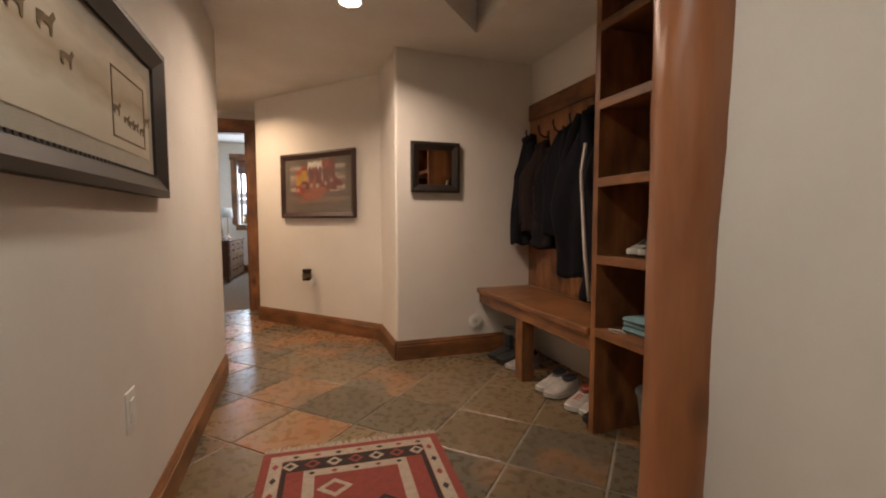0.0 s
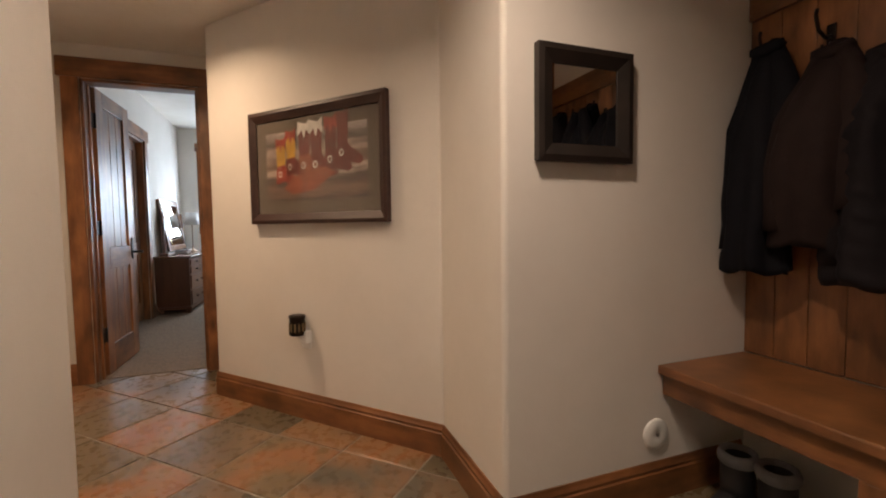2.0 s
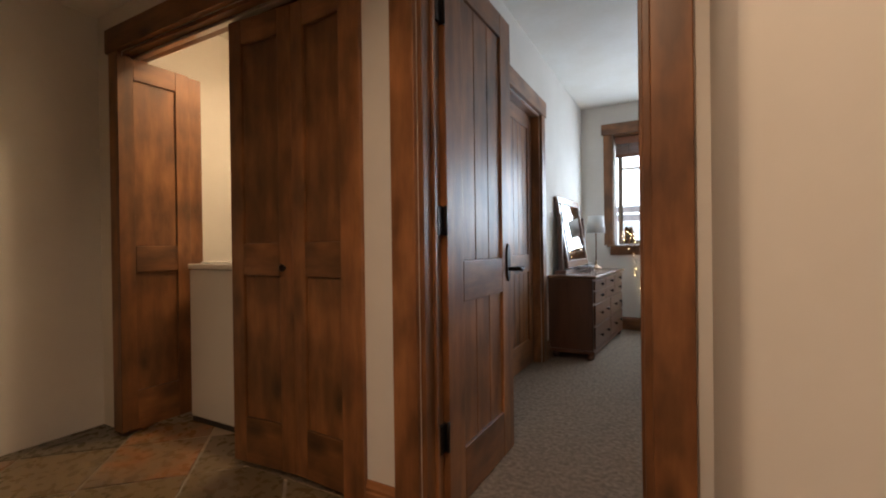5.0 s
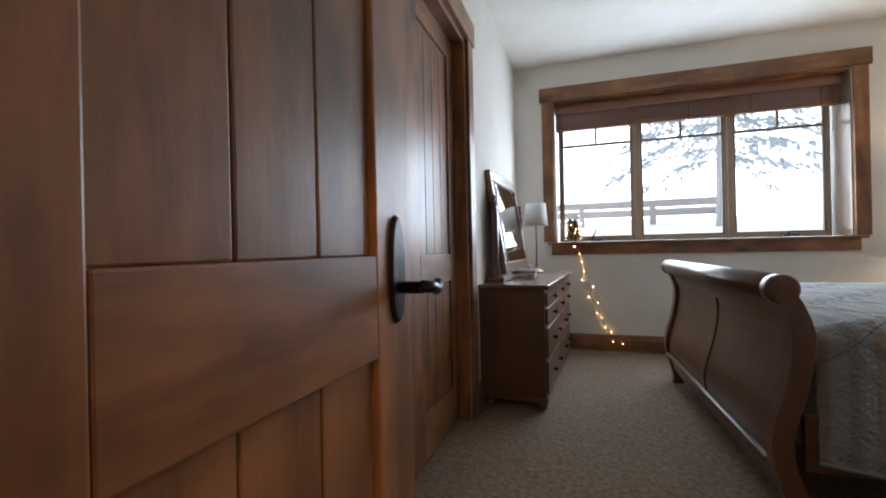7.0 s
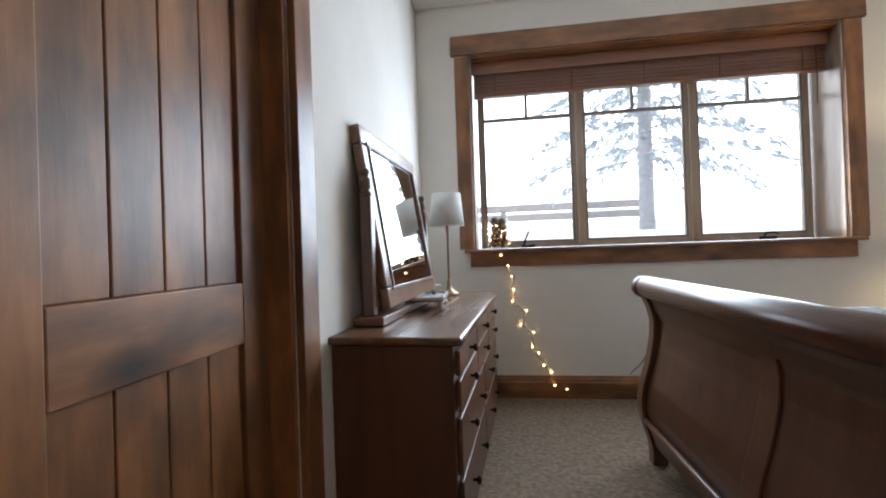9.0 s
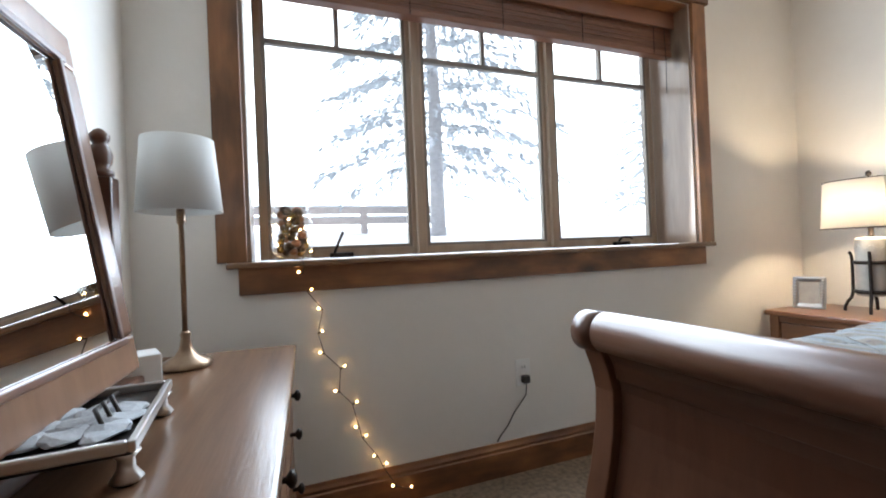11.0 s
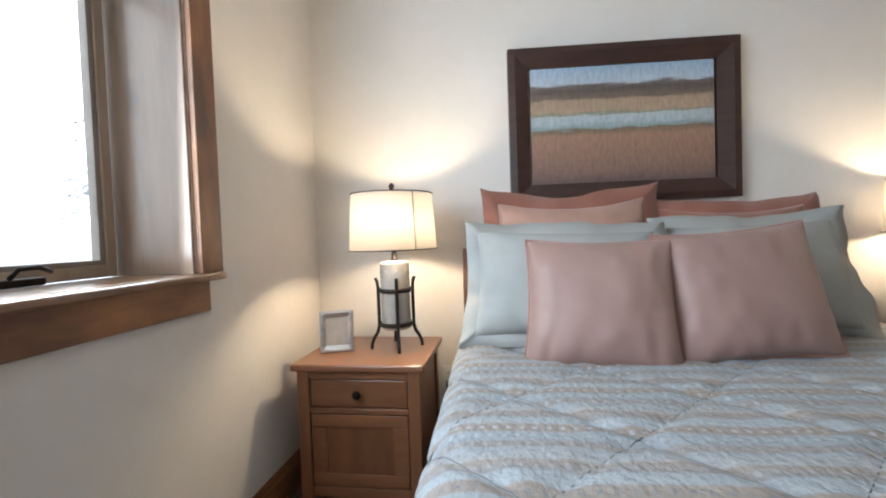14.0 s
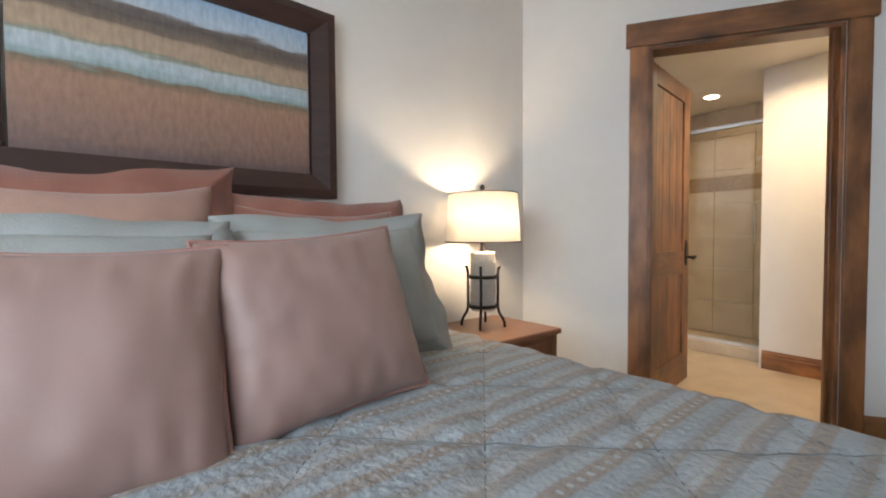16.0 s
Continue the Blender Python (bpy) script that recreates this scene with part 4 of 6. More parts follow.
slab("mat_board", -0.648, 0.648, -0.012, -0.004, -0.223, 0.223, LINEN, left, "linen mat board", bevel=0)
slab("picture_sheet", -0.58, 0.60, -0.0135, -0.0125, -0.16, 0.165, CREAMP, left, bevel=0)
for k in range(58):
    x = -0.63 + k * 0.022
    slab("bead", x, x + 0.012, -0.026, -0.018, -0.228, -0.218, BLACKFRAME, left, bevel=0)
for x0, x1, z0, z1 in ((0.30, 0.56, -0.12, 0.10),):
    for a in ((x0, x1, z1, z1 + 0.006), (x0, x1, z0 - 0.006, z0), (x0, x0 + 0.006, z0, z1), (x1 - 0.006, x1, z0, z1)):
        slab("inset_line", a[0], a[1], -0.0150, -0.0140, a[2], a[3], SEPIA, left, bevel=0)


def horse(x, z, k):
    shape(left, "painted_horse", [(x - 0.03 * k, z - 0.02 * k), (x - 0.03 * k, z + 0.012 * k), (x - 0.01 * k, z + 0.016 * k), (x + 0.015 * k, z + 0.014 * k), (x + 0.032 * k, z + 0.034 * k), (x + 0.042 * k, z + 0.024 * k), (x + 0.028 * k, z + 0.005 * k), (x + 0.024 * k, z - 0.03 * k), (x + 0.016 * k, z - 0.03 * k), (x + 0.014 * k, z - 0.006 * k), (x - 0.016 * k, z - 0.006 * k), (x - 0.02 * k, z - 0.03 * k)], -0.0155, SEPIA)


for h_ in ((-0.12, 0.07, 1.0), (-0.02, 0.075, 1.0), (0.06, 0.02, 0.8), (0.33, -0.03, 0.7), (0.40, -0.05, 0.6), (0.44, -0.055, 0.6), (0.48, -0.055, 0.6), (0.53, -0.06, 0.6), (0.585, -0.01, 0.7)):
    horse(*h_)

# wall fittings
np_ = at(D, A, 0.78, 0.0)
nl = thing("night_light", "plug-in night light with a dark carved shade", "night light", pose(np_[0], np_[1], 0.505, 0, 0, DW))
slab("wall_plate", -0.035, 0.035, -0.006, -0.001, -0.115, 0.0, WHITE, nl, "white socket plate")
slab("plug_body", 0.0, 0.045, -0.05, -0.006, -0.075, -0.01, WHITE, nl, "white plug body", bevel=0.006)
turned("shade", [(0.038, -0.01), (0.042, -0.006), (0.044, 0.0), (0.040, 0.02), (0.040, 0.075), (0.044, 0.085), (0.042, 0.095), (0.03, 0.098)], BRONZE, nl, m=pose(-0.01, -0.055, -0.02))
for k in range(12):
    a = 2 * math.pi * k / 12
    slab("shade_slat", -0.004, 0.004, -0.0435, -0.039, 0.012, 0.055, plain("old_gold", (0.25, 0.17, 0.08), 0.5, bump=0) if k == 0 else bpy.data.materials["old_gold"], nl, bevel=0, m=pose(-0.01, -0.055, -0.02, 0, 0, math.degrees(a)))


def outlet(name, m, label, plug=False):
    o = thing(name, label, "outlet", m, kind="")
    slab("cover_plate", -0.036, 0.036, -0.007, -0.001, -0.058, 0.058, WHITE, o, bevel=0.003)
    for z in (-0.022, 0.022):
        slab("socket", -0.017, 0.017, -0.0095, -0.007, z - 0.015, z + 0.015, WHITE, o, bevel=0.002)
        for x in (-0.007, 0.007):
            slab("slot", x - 0.0015, x + 0.0015, -0.0102, -0.0093, z - 0.004, z + 0.007, DARKRUB, o, bevel=0)
    if plug:
        slab("plug", -0.016, 0.016, -0.04, -0.0104, -0.042, -0.008, DARKRUB, o, "black plug", bevel=0.005)
    return o


sw = thing("light_switch", "white rocker switch in a white plate", "switch", pose(-0.388, 0.468, 0.49, 0, 0, 90))
slab("cover_plate", -0.038, 0.038, -0.007, -0.001, -0.06, 0.06, WHITE, sw, bevel=0.003)
slab("rocker", -0.018, 0.018, -0.011, -0.007, -0.034, 0.034, WHITE, sw, bevel=0.003)
sw = thing("light_switch", "white rocker switch on the wall beside the closet", "switch", pose(-1.359, 5.49, 1.215, 0, 0, 90))
slab("cover_plate", -0.042, 0.042, -0.007, -0.001, -0.066, 0.066, WHITE, sw, bevel=0.003)
slab("rocker", -0.019, 0.019, -0.011, -0.007, -0.036, 0.036, WHITE, sw, bevel=0.003)
vent = thing("wall_vacuum_inlet", "round white inlet cover on the wall above the baseboard", "wall inlet", pose(1.41, B[1], 0.252))
turned("disc", [(0.058, 0.0), (0.058, 0.006), (0.052, 0.011), (0.012, 0.012), (0.010, 0.010)], WHITE, vent, m=pose(0, -0.001, 0, 90), sides=32)
turned("centre_pin", [(0.007, 0.012), (0.007, 0.015), (0.003, 0.016)], STEEL, vent, "small steel pin", m=pose(0, -0.001, 0, 90))


def downlight(x, y, z):
    c = thing("downlight_or_fill", "lit recessed ceiling downlight with white trim ring, some added as fill", "downlight", pose(x, y, z), "recessed downlights")
    turned("trim_ring", [(0.055, -0.001), (0.075, -0.001), (0.078, -0.004), (0.074, -0.008), (0.058, -0.006)], WHITE, c, sides=32)
    turned("lens", [(0.0, -0.0085), (0.057, -0.0085), (0.057, -0.0105), (0.0, -0.0125)], LIT, c, "glowing lens", sides=32)


# The entry fixture is added only to go with the fill lamp.
for cx, cy, watts in CANS_AND_FILL:
    downlight(cx, cy, HALL_H)

# rug
RUGRED = plain("madder_wool", (0.30, 0.065, 0.05), 1.0, scale=40, bump=0.8)
RUGDARK = plain("dark_wool", (0.045, 0.028, 0.024), 1.0, scale=40, bump=0.8)
RUGCREAM = plain("cream_wool", (0.50, 0.41, 0.32), 1.0, scale=40, bump=0.8)
rug = thing("rug", "small red wool rug with cream and black geometric borders", "rug", pose(0.275, 0.372, 0.001, 0, 0, -4))
RW, RL = 0.39, 0.62


def rug_piece(name, pts, z, mat):
    bm = bmesh.new()
    flat_prism(bm, pts, 0.0, z, 0.001)
    return part(name, bm, mat, rug)


def rect(x0, x1, y0, y1):
    return [(x0, y0), (x1, y0), (x1, y1), (x0, y1)]


rug_piece("field", rect(-RW, RW, -RL, RL), 0.006, RUGRED)
for i, (ins, wd, mat) in enumerate(((0.035, 0.05, RUGCREAM), (0.088, 0.085, RUGDARK), (0.176, 0.045, RUGCREAM))):
    a, b = RW - ins, RL - ins
    z = 0.0068
    for pts in (rect(-a, a, b - wd, b), rect(-a, a, -b, -b + wd), rect(-a, -a + (wd if i != 1 else 0.02), -b + wd, b - wd), rect(a - (wd if i != 1 else 0.02), a, -b + wd, b - wd)):
        rug_piece("border", pts, z, mat)


def diamond(x, y, rx, ry):
    return [(x - rx, y), (x, y - ry), (x + rx, y), (x, y + ry)]


for s in (1, -1):
    for k in range(7):
        x = -0.27 + 0.09 * k
        y = s * (RL - 0.13)
        rug_piece("motif", diamond(x, y, 0.034, 0.034), 0.0076, (RUGCREAM, RUGRED)[k % 2])
        rug_piece("motif", diamond(x, y, 0.017, 0.017), 0.0084, RUGDARK)
        rug_piece("motif", diamond(x + 0.02, s * (RL - 0.06), 0.016, 0.011), 0.0076, (RUGDARK, RUGRED)[k % 2])
        rug_piece("motif", diamond(x, s * (RL - 0.2), 0.014, 0.011), 0.0076, (RUGRED, RUGDARK)[k % 2])
    for k in range(11):
        rug_piece("motif", diamond(s * (RW - 0.06), -0.5 + 0.1 * k, 0.014, 0.022), 0.0076, (RUGRED, RUGDARK)[k % 2])
for k in range(5):
    rug_piece("motif", diamond((-0.09, 0.09)[k % 2], -0.3 + 0.15 * k, 0.07, 0.06), 0.0076, (RUGCREAM, RUGDARK)[k % 2])
    rug_piece("motif", diamond((-0.09, 0.09)[k % 2], -0.3 + 0.15 * k, 0.04, 0.034), 0.0084, RUGRED)
bm = bmesh.new()
for s in (1, -1):
    for k in range(120):
        x = -RW + 2 * RW * k / 119
        dx, ln = random.uniform(-0.012, 0.012), random.uniform(0.03, 0.048)
        q = [bm.verts.new(v) for v in ((x - 0.0028, s * RL, 0.004), (x + 0.0028, s * RL, 0.004), (x + dx + 0.003, s * (RL + ln), 0.0015), (x + dx - 0.003, s * (RL + ln), 0.0015))]
        bm.faces.new(q)
        q2 = [bm.verts.new(v.co + Vector((0, 0, 0.0025))) for v in q]
        bm.faces.new(q2)
        for i in range(4):
            bm.faces.new((q[i - 1], q[i], q2[i], q2[i - 1]))
tagged(part("fringe", bm, RUGCREAM, rug, "knotted cream fringe"), kind="stuff")

# laundry closet
w = thing("washing_machine", "white enamel top-loading washing machine in the closet", "washing machine", pose(-2.80, 4.70, 0))
slab("cabinet", 0, 0.66, 0, 0.64, 0.03, 0.86, ENAMEL, w, bevel=0.012)
slab("top_panel", -0.004, 0.664, -0.006, 0.644, 0.862, 0.892, ENAMEL, w, bevel=0.008)
slab("lid", 0.06, 0.60, 0.03, 0.50, 0.893, 0.903, ENAMEL, w, bevel=0.004)
slab("control_panel", 0.0, 0.66, 0.54, 0.64, 0.893, 1.02, ENAMEL, w, bevel=0.01)
slab("toe_panel", 0.005, 0.655, 0.01, 0.62, 0.0, 0.028, DARKRUB, w, bevel=0)
BAG = plain("white_linen", (0.7, 0.67, 0.6), 0.9)
bm = bmesh.new()
bmesh.ops.create_icosphere(bm, subdivisions=3, radius=1, matrix=pose(-2.36, 5.1, 0.99) @ Matrix.Diagonal((0.14, 0.14, 0.095, 1)))
for v in bm.verts:
    v.co += v.normal * 0.03 * noise.noise(v.co * 9)
    v.co.z = max(v.co.z, 0.9045)
tagged(part("laundry_bundle", bm, BAG, smooth=True), "crumpled white linen bundle on the washing machine", "laundry")

# ---- bedroom ----
MULL = wood("pale_mullion", (0.50, 0.40, 0.31), (0.36, 0.27, 0.19), rough=0.35, knots=0.1)
REVEAL = wood("varnished_reveal", (0.27, 0.19, 0.13), (0.18, 0.115, 0.075), rough=0.25, knots=0.7, coat=0.6)
SILL = wood("varnished_sill", (0.30, 0.16, 0.08), (0.17, 0.08, 0.036), True, rough=0.2, coat=0.7)
win = thing("window_1", "wide three-light wooden window with deep reveal and stool", "window", pose(0, 0, 0), kind="structure")
WX0, WX1, WZ0, WZ1 = -1.015, 1.175, 0.965, 2.235
slab("casing_leg", WX0 - 0.095, WX0, 8.543, 8.564, WZ0, WZ1, WOOD_V, win)
slab("casing_leg", WX1, WX1 + 0.095, 8.543, 8.564, WZ0, WZ1, WOOD_V, win)
slab("casing_head", WX0 - 0.115, WX1 + 0.115, 8.535, 8.564, WZ1, WZ1 + 0.125, WOOD_H, win)
slab("window_sill", WX0 - 0.065, WX1 + 0.065, 8.510, 8.564, WZ0 - 0.022, WZ0, SILL, win, bevel=0.006)
slab("window_sill", WX0 + 0.0, WX1, 8.564, 8.80, WZ0 - 0.0085, WZ0, SILL, win, bevel=0.0)
slab("apron", WX0 - 0.03, WX1 + 0.03, 8.545, 8.564, WZ0 - 0.115, WZ0 - 0.022, WOOD_H, win)
slab("reveal", WX0 - 0.004, WX0 + 0.014, 8.565, 8.85, WZ0, WZ1, REVEAL, win)
slab("reveal", WX1 - 0.014, WX1 + 0.014, 8.565, 8.85, WZ0, WZ1, REVEAL, win)
slab("reveal", WX0 + 0.014, WX1 - 0.014, 8.565, 8.85, WZ1 - 0.014, WZ1, WOOD_H, win)
SASH = material("grey_clad_sash", (0.30, 0.27, 0.24), 0.45, colour2=(0.24, 0.21, 0.18), scale=6)
UNITS = ((-0.985, -0.298), (-0.298, 0.430), (0.430, 1.145))
for k, (a, b) in enumerate(UNITS):
    u = thing("window_light", "", "", None)
    u.parent = win
    for key in list(u.keys()):
        u.pop(key)
    fw = 0.036
    f = part("window_frame", (lambda bm: ([boxed(bm, a + 0.004, a + fw, 8.80, 8.845, 0.968, 2.22), boxed(bm, b - fw, b - 0.004, 8.80, 8.845, 0.968, 2.22), boxed(bm, a + fw, b - fw, 8.80, 8.845, 0.968, 1.004), boxed(bm, a + fw, b - fw, 8.80, 8.845, 2.18, 2.22)], bm)[1])(bmesh.new()), MULL, u, bevel=0.003)
    part("sash", (lambda bm: ([boxed(bm, a + fw, a + fw + 0.016, 8.806, 8.835, 1.004, 2.18), boxed(bm, b - fw - 0.016, b - fw, 8.806, 8.835, 1.004, 2.18), boxed(bm, a + fw + 0.016, b - fw - 0.016, 8.806, 8.835, 1.004, 1.018), boxed(bm, a + fw + 0.016, b - fw - 0.016, 8.806, 8.835, 1.862, 1.884), boxed(bm, (a + b) / 2 - 0.010, (a + b) / 2 + 0.010, 8.806, 8.835, 1.884, 2.18)], bm)[1])(bmesh.new()), SASH, u, bevel=0.002)
    g = slab("pane", a + fw + 0.01, b - fw - 0.01, 8.818, 8.823, 1.01, 2.18, GLASS, u, bevel=0)
    g.visible_shadow = False
for x in (-0.298, 0.430):
    slab("mullion", x - 0.018, x + 0.018, 8.775, 8.80, 0.968, 2.22, MULL, win, bevel=0.004)
for x0 in (-0.66, 0.86):
    c = part("crank", (lambda bm: (boxed(bm, x0 - 0.05, x0 + 0.05, 8.765, 8.798, 0.967, 0.988), bm)[1])(bmesh.new()), BRONZE, win, "dark folding crank operator", bevel=0.006)
    tube("crank_handle", [(x0 - 0.03, 8.77, 0.988), (x0 - 0.02, 8.755, 1.01), (x0 + 0.02, 8.75, 1.012), (x0 + 0.05, 8.752, 1.0)] if x0 > 0 else [(x0 - 0.03, 8.77, 0.988), (x0 - 0.015, 8.755, 1.03), (x0 + 0.005, 8.75, 1.075)], 0.006, BRONZE, c)

blind = thing("window_blind", "brown wooden slat blind drawn up under the window head", "blind", pose(0, 0, 0))
BLINDW = wood("blind_slat", (0.25, 0.10, 0.05), (0.17, 0.062, 0.03), True, knots=0.0, rough=0.35)
slab("head_rail", -0.995, 1.155, 8.655, 8.72, 2.165, 2.218, BLINDW, blind)
slab("valance", -0.998, 1.158, 8.640, 8.652, 2.135, 2.219, BLINDW, blind, bevel=0.004)
for k in range(17):
    slab("slat", -0.992, 1.152, 8.660 + 0.002 * (k % 3), 8.710 + 0.002 * (k % 2), 2.020 + 0.0083 * k, 2.0245 + 0.0083 * k, BLINDW, blind, bevel=0)
slab("bottom_rail", -0.993, 1.153, 8.658, 8.712, 1.99, 2.018, BLINDW, blind, bevel=0.004)
for x in (-0.85, -0.35, 0.1, 0.55, 1.02):
    tube("ladder_cord", [(x, 8.653, 2.165), (x, 8.652, 2.08), (x, 8.654, 1.992)], 0.0018, BRONZE, blind)
tube("lift_cord", [(1.09, 8.648, 2.15), (1.092, 8.645, 1.95), (1.088, 8.645, 1.78)], 0.0018, BRONZE, blind)

# jar of baubles and the string of lights
jar = thing("glass_jar", "clear glass jar of lit baubles on the window sill", "jar", pose(-0.86, 8.70, WZ0 + 0.001) @ Matrix.Diagonal((1.2, 1.2, 1.05, 1)))
JARGLASS = glassy("jar_glass", (0.96, 0.97, 0.97))
gj = turned("glass_body", [(0.045, 0.0), (0.062, 0.003), (0.066, 0.02), (0.066, 0.15), (0.055, 0.185), (0.055, 0.235), (0.058, 0.24), (0.052, 0.24), (0.051, 0.19), (0.062, 0.15), (0.062, 0.02), (0.05, 0.006)], JARGLASS, jar)
gj.visible_shadow = False
GOLD, MOSS, COPPER = plain("gold_bauble", (0.55, 0.36, 0.12), 0.25, metal=0.7, bump=0), plain("brown_cone", (0.10, 0.06, 0.03), 0.8, bump=0.6), plain("copper_bauble", (0.35, 0.16, 0.08), 0.3, metal=0.5, bump=0)
BULB = glow("fairy_bulb", (1.0, 0.62, 0.26), 25)
rng = random.Random(4)
for k in range(44):
    z = 0.022 + 0.165 * (k / 43)
    a = k * 2.4
    r = rng.uniform(0.016, 0.044) * (1 if z < 0.15 else 0.7)
    bm = bmesh.new()
    bmesh.ops.create_icosphere(bm, subdivisions=2, radius=rng.uniform(0.011, 0.018), matrix=pose(r * math.cos(a), r * math.sin(a), z))
    part("bauble", bm, (GOLD, MOSS, COPPER, MOSS)[k % 4], jar, smooth=True)
for k in range(12):
    a = k * 1.9
    bm = bmesh.new()
    bmesh.ops.create_icosphere(bm, subdivisions=1, radius=0.004, matrix=pose(0.058 * math.cos(a), 0.058 * math.sin(a), 0.03 + 0.013 * k))
    part("bulb", bm, BULB, jar, "small warm glowing bulb")

fairy = thing("string_lights", "string of warm fairy lights trailing down the wall", "string lights", pose(0, 0, 0))
WIRE = plain("brown_wire", (0.05, 0.035, 0.025), 0.6, bump=0)
LAMPS_AT = ((-0.838, 0.915), (-0.816, 0.849), (-0.774, 0.779), (-0.784, 0.694), (-0.774, 0.617), (-0.709, 0.557), (-0.726, 0.470), (-0.670, 0.418), (-0.658, 0.325), (-0.640, 0.286), (-0.593, 0.204), (-0.566, 0.165), (-0.530, 0.085), (-0.478, 0.065))
wire = [(-0.86, 8.63, WZ0 + 0.004), (-0.835, 8.505, WZ0 + 0.004), (-0.83, 8.503, 0.945)]
for k, (x, z) in enumerate(LAMPS_AT):
    wire.append((x + 0.005 * (-1) ** k, 8.547 if z > 0.15 else 8.530, z))
tube("wire", wire, 0.0019, WIRE, fairy, sides=6)
for k, (x, z) in enumerate(LAMPS_AT):
    yy = 8.541 if z > 0.15 else 8.523
    tube("socket", [(x + 0.005 * (-1) ** k, yy, z), (x + 0.007 * (-1) ** (k + 1), yy, z + 0.006)], 0.003, WIRE, fairy, sides=6)
    bm = bmesh.new()
    bmesh.ops.create_icosphere(bm, subdivisions=2, radius=0.0042, matrix=pose(x + 0.010 * (-1) ** (k + 1), yy, z + 0.007))
    part("bulb", bm, BULB, fairy, "small warm glowing bulb", smooth=True)

o1 = outlet("wall_outlet", pose(0.07, 8.565, 0.43), "white duplex outlet with a black plug and cord", True)
tube("cord", [(0.0, -0.03, -0.045), (-0.004, -0.03, -0.09), (-0.06, -0.012, -0.17), (-0.09, -0.014, -0.215), (-0.13, -0.022, -0.245), (-0.15, -0.024, -0.27)], 0.003, WIRE, o1, "thin black cord")
o2 = outlet("wall_outlet", pose(2.0735, 7.935, 0.36, 0, 0, -86), "white duplex outlet behind the nightstand", True)
tube("cord", [(0.0, -0.03, -0.04), (0.0, -0.035, -0.12), (0.03, -0.03, -0.22), (0.02, -0.02, -0.33)], 0.003, WIRE, o2, "thin dark cord")

# dresser with mirror
dr = thing("dresser", "cherry-stained dresser with turned feet and bronze knobs", "dresser", pose(-1.36, 6.965, 0, 0, 0, -3.4))
DD, DL, DH = 0.395, 1.36, 0.712
slab("body", 0.0, DD - 0.02, 0.02, DL - 0.02, 0.085, DH - 0.028, CHERRY_V, dr, bevel=0.004)
DRESSTOP = wood("oiled_top", (0.20, 0.10, 0.052), (0.11, 0.052, 0.027), knots=0.0, rough=0.24)
for node in DRESSTOP.node_tree.nodes:
    if node.type == "MAPPING":
        node.inputs["Scale"].default_value = (9, 0.6, 9)
slab("top", -0.004, DD + 0.012, 0.0, DL, DH - 0.026, DH, DRESSTOP, dr, bevel=0.008)
slab("base_moulding", 0.0, DD - 0.008, 0.012, DL - 0.012, 0.055, 0.084, CHERRY_H, dr, bevel=0.006)
for x in (0.05, DD - 0.05):
    for y in (0.06, DL - 0.06):
        turned("foot", [(0.016, 0), (0.026, 0.008), (0.034, 0.026), (0.030, 0.042), (0.02, 0.05), (0.028, 0.054)], CHERRY_V, dr, m=pose(x, y, 0.002))
rows = ((0.10, 0.29), (0.30, 0.475), (0.485, 0.585), (0.59, 0.672))
for z0, z1 in rows:
    cols = 2 if z0 < 0.48 else 3
    for c in range(cols):
        y0 = 0.04 + c * (DL - 0.08) / cols
        y1 = 0.04 + (c + 1) * (DL - 0.08) / cols
        d = slab("drawer", DD - 0.019, DD - 0.004, y0 + 0.006, y1 - 0.006, z0, z1 - 0.008, CHERRY_H, dr, bevel=0.004)
        for ky in ((y0 + y1) / 2 - 0.13, (y0 + y1) / 2 + 0.13) if cols == 2 else ((y0 + y1) / 2,):
            turned("knob", [(0.005, 0), (0.005, 0.012), (0.013, 0.018), (0.014, 0.024), (0.006, 0.029)], BRONZE, d, "dark bronze knob", m=pose(DD - 0.004, ky, (z0 + z1) / 2, 0, 90, 0))

dm = thing("dresser_mirror", "tilting mirror in a moulded cherry frame between turned posts", "mirror", pose(-1.372, 6.835, DH + 0.0015, 0, 0, -3.4) @ Matrix.Diagonal((1, 1.06, 1.03, 1)))
slab("base_bar", 0.012, 0.12, 0.285, 1.12, 0.0, 0.03, CHERRY_H, dm, bevel=0.006)
for y in (0.325, 1.083):
    slab("post", 0.04, 0.08, y - 0.02, y + 0.02, 0.03, 0.43, CHERRY_V, dm, bevel=0.005)
    turned("finial", [(0.018, 0), (0.023, 0.004), (0.023, 0.012), (0.014, 0.018), (0.02, 0.028), (0.022, 0.045), (0.016, 0.062), (0.011, 0.066), (0.017, 0.074), (0.018, 0.084), (0.010, 0.094), (0.003, 0.098)], CHERRY_V, dm, m=pose(0.055, y, 0.43))
tilt = pose(0.055, 0.704, 0.368, 0, 0, 90) @ pose(0, 0, 0, -9, 0, 0)
PALECH = wood("worn_cherry", (0.24, 0.125, 0.072), (0.16, 0.08, 0.045), knots=0.0, rough=0.25)
MW, MH = 0.70, 0.65
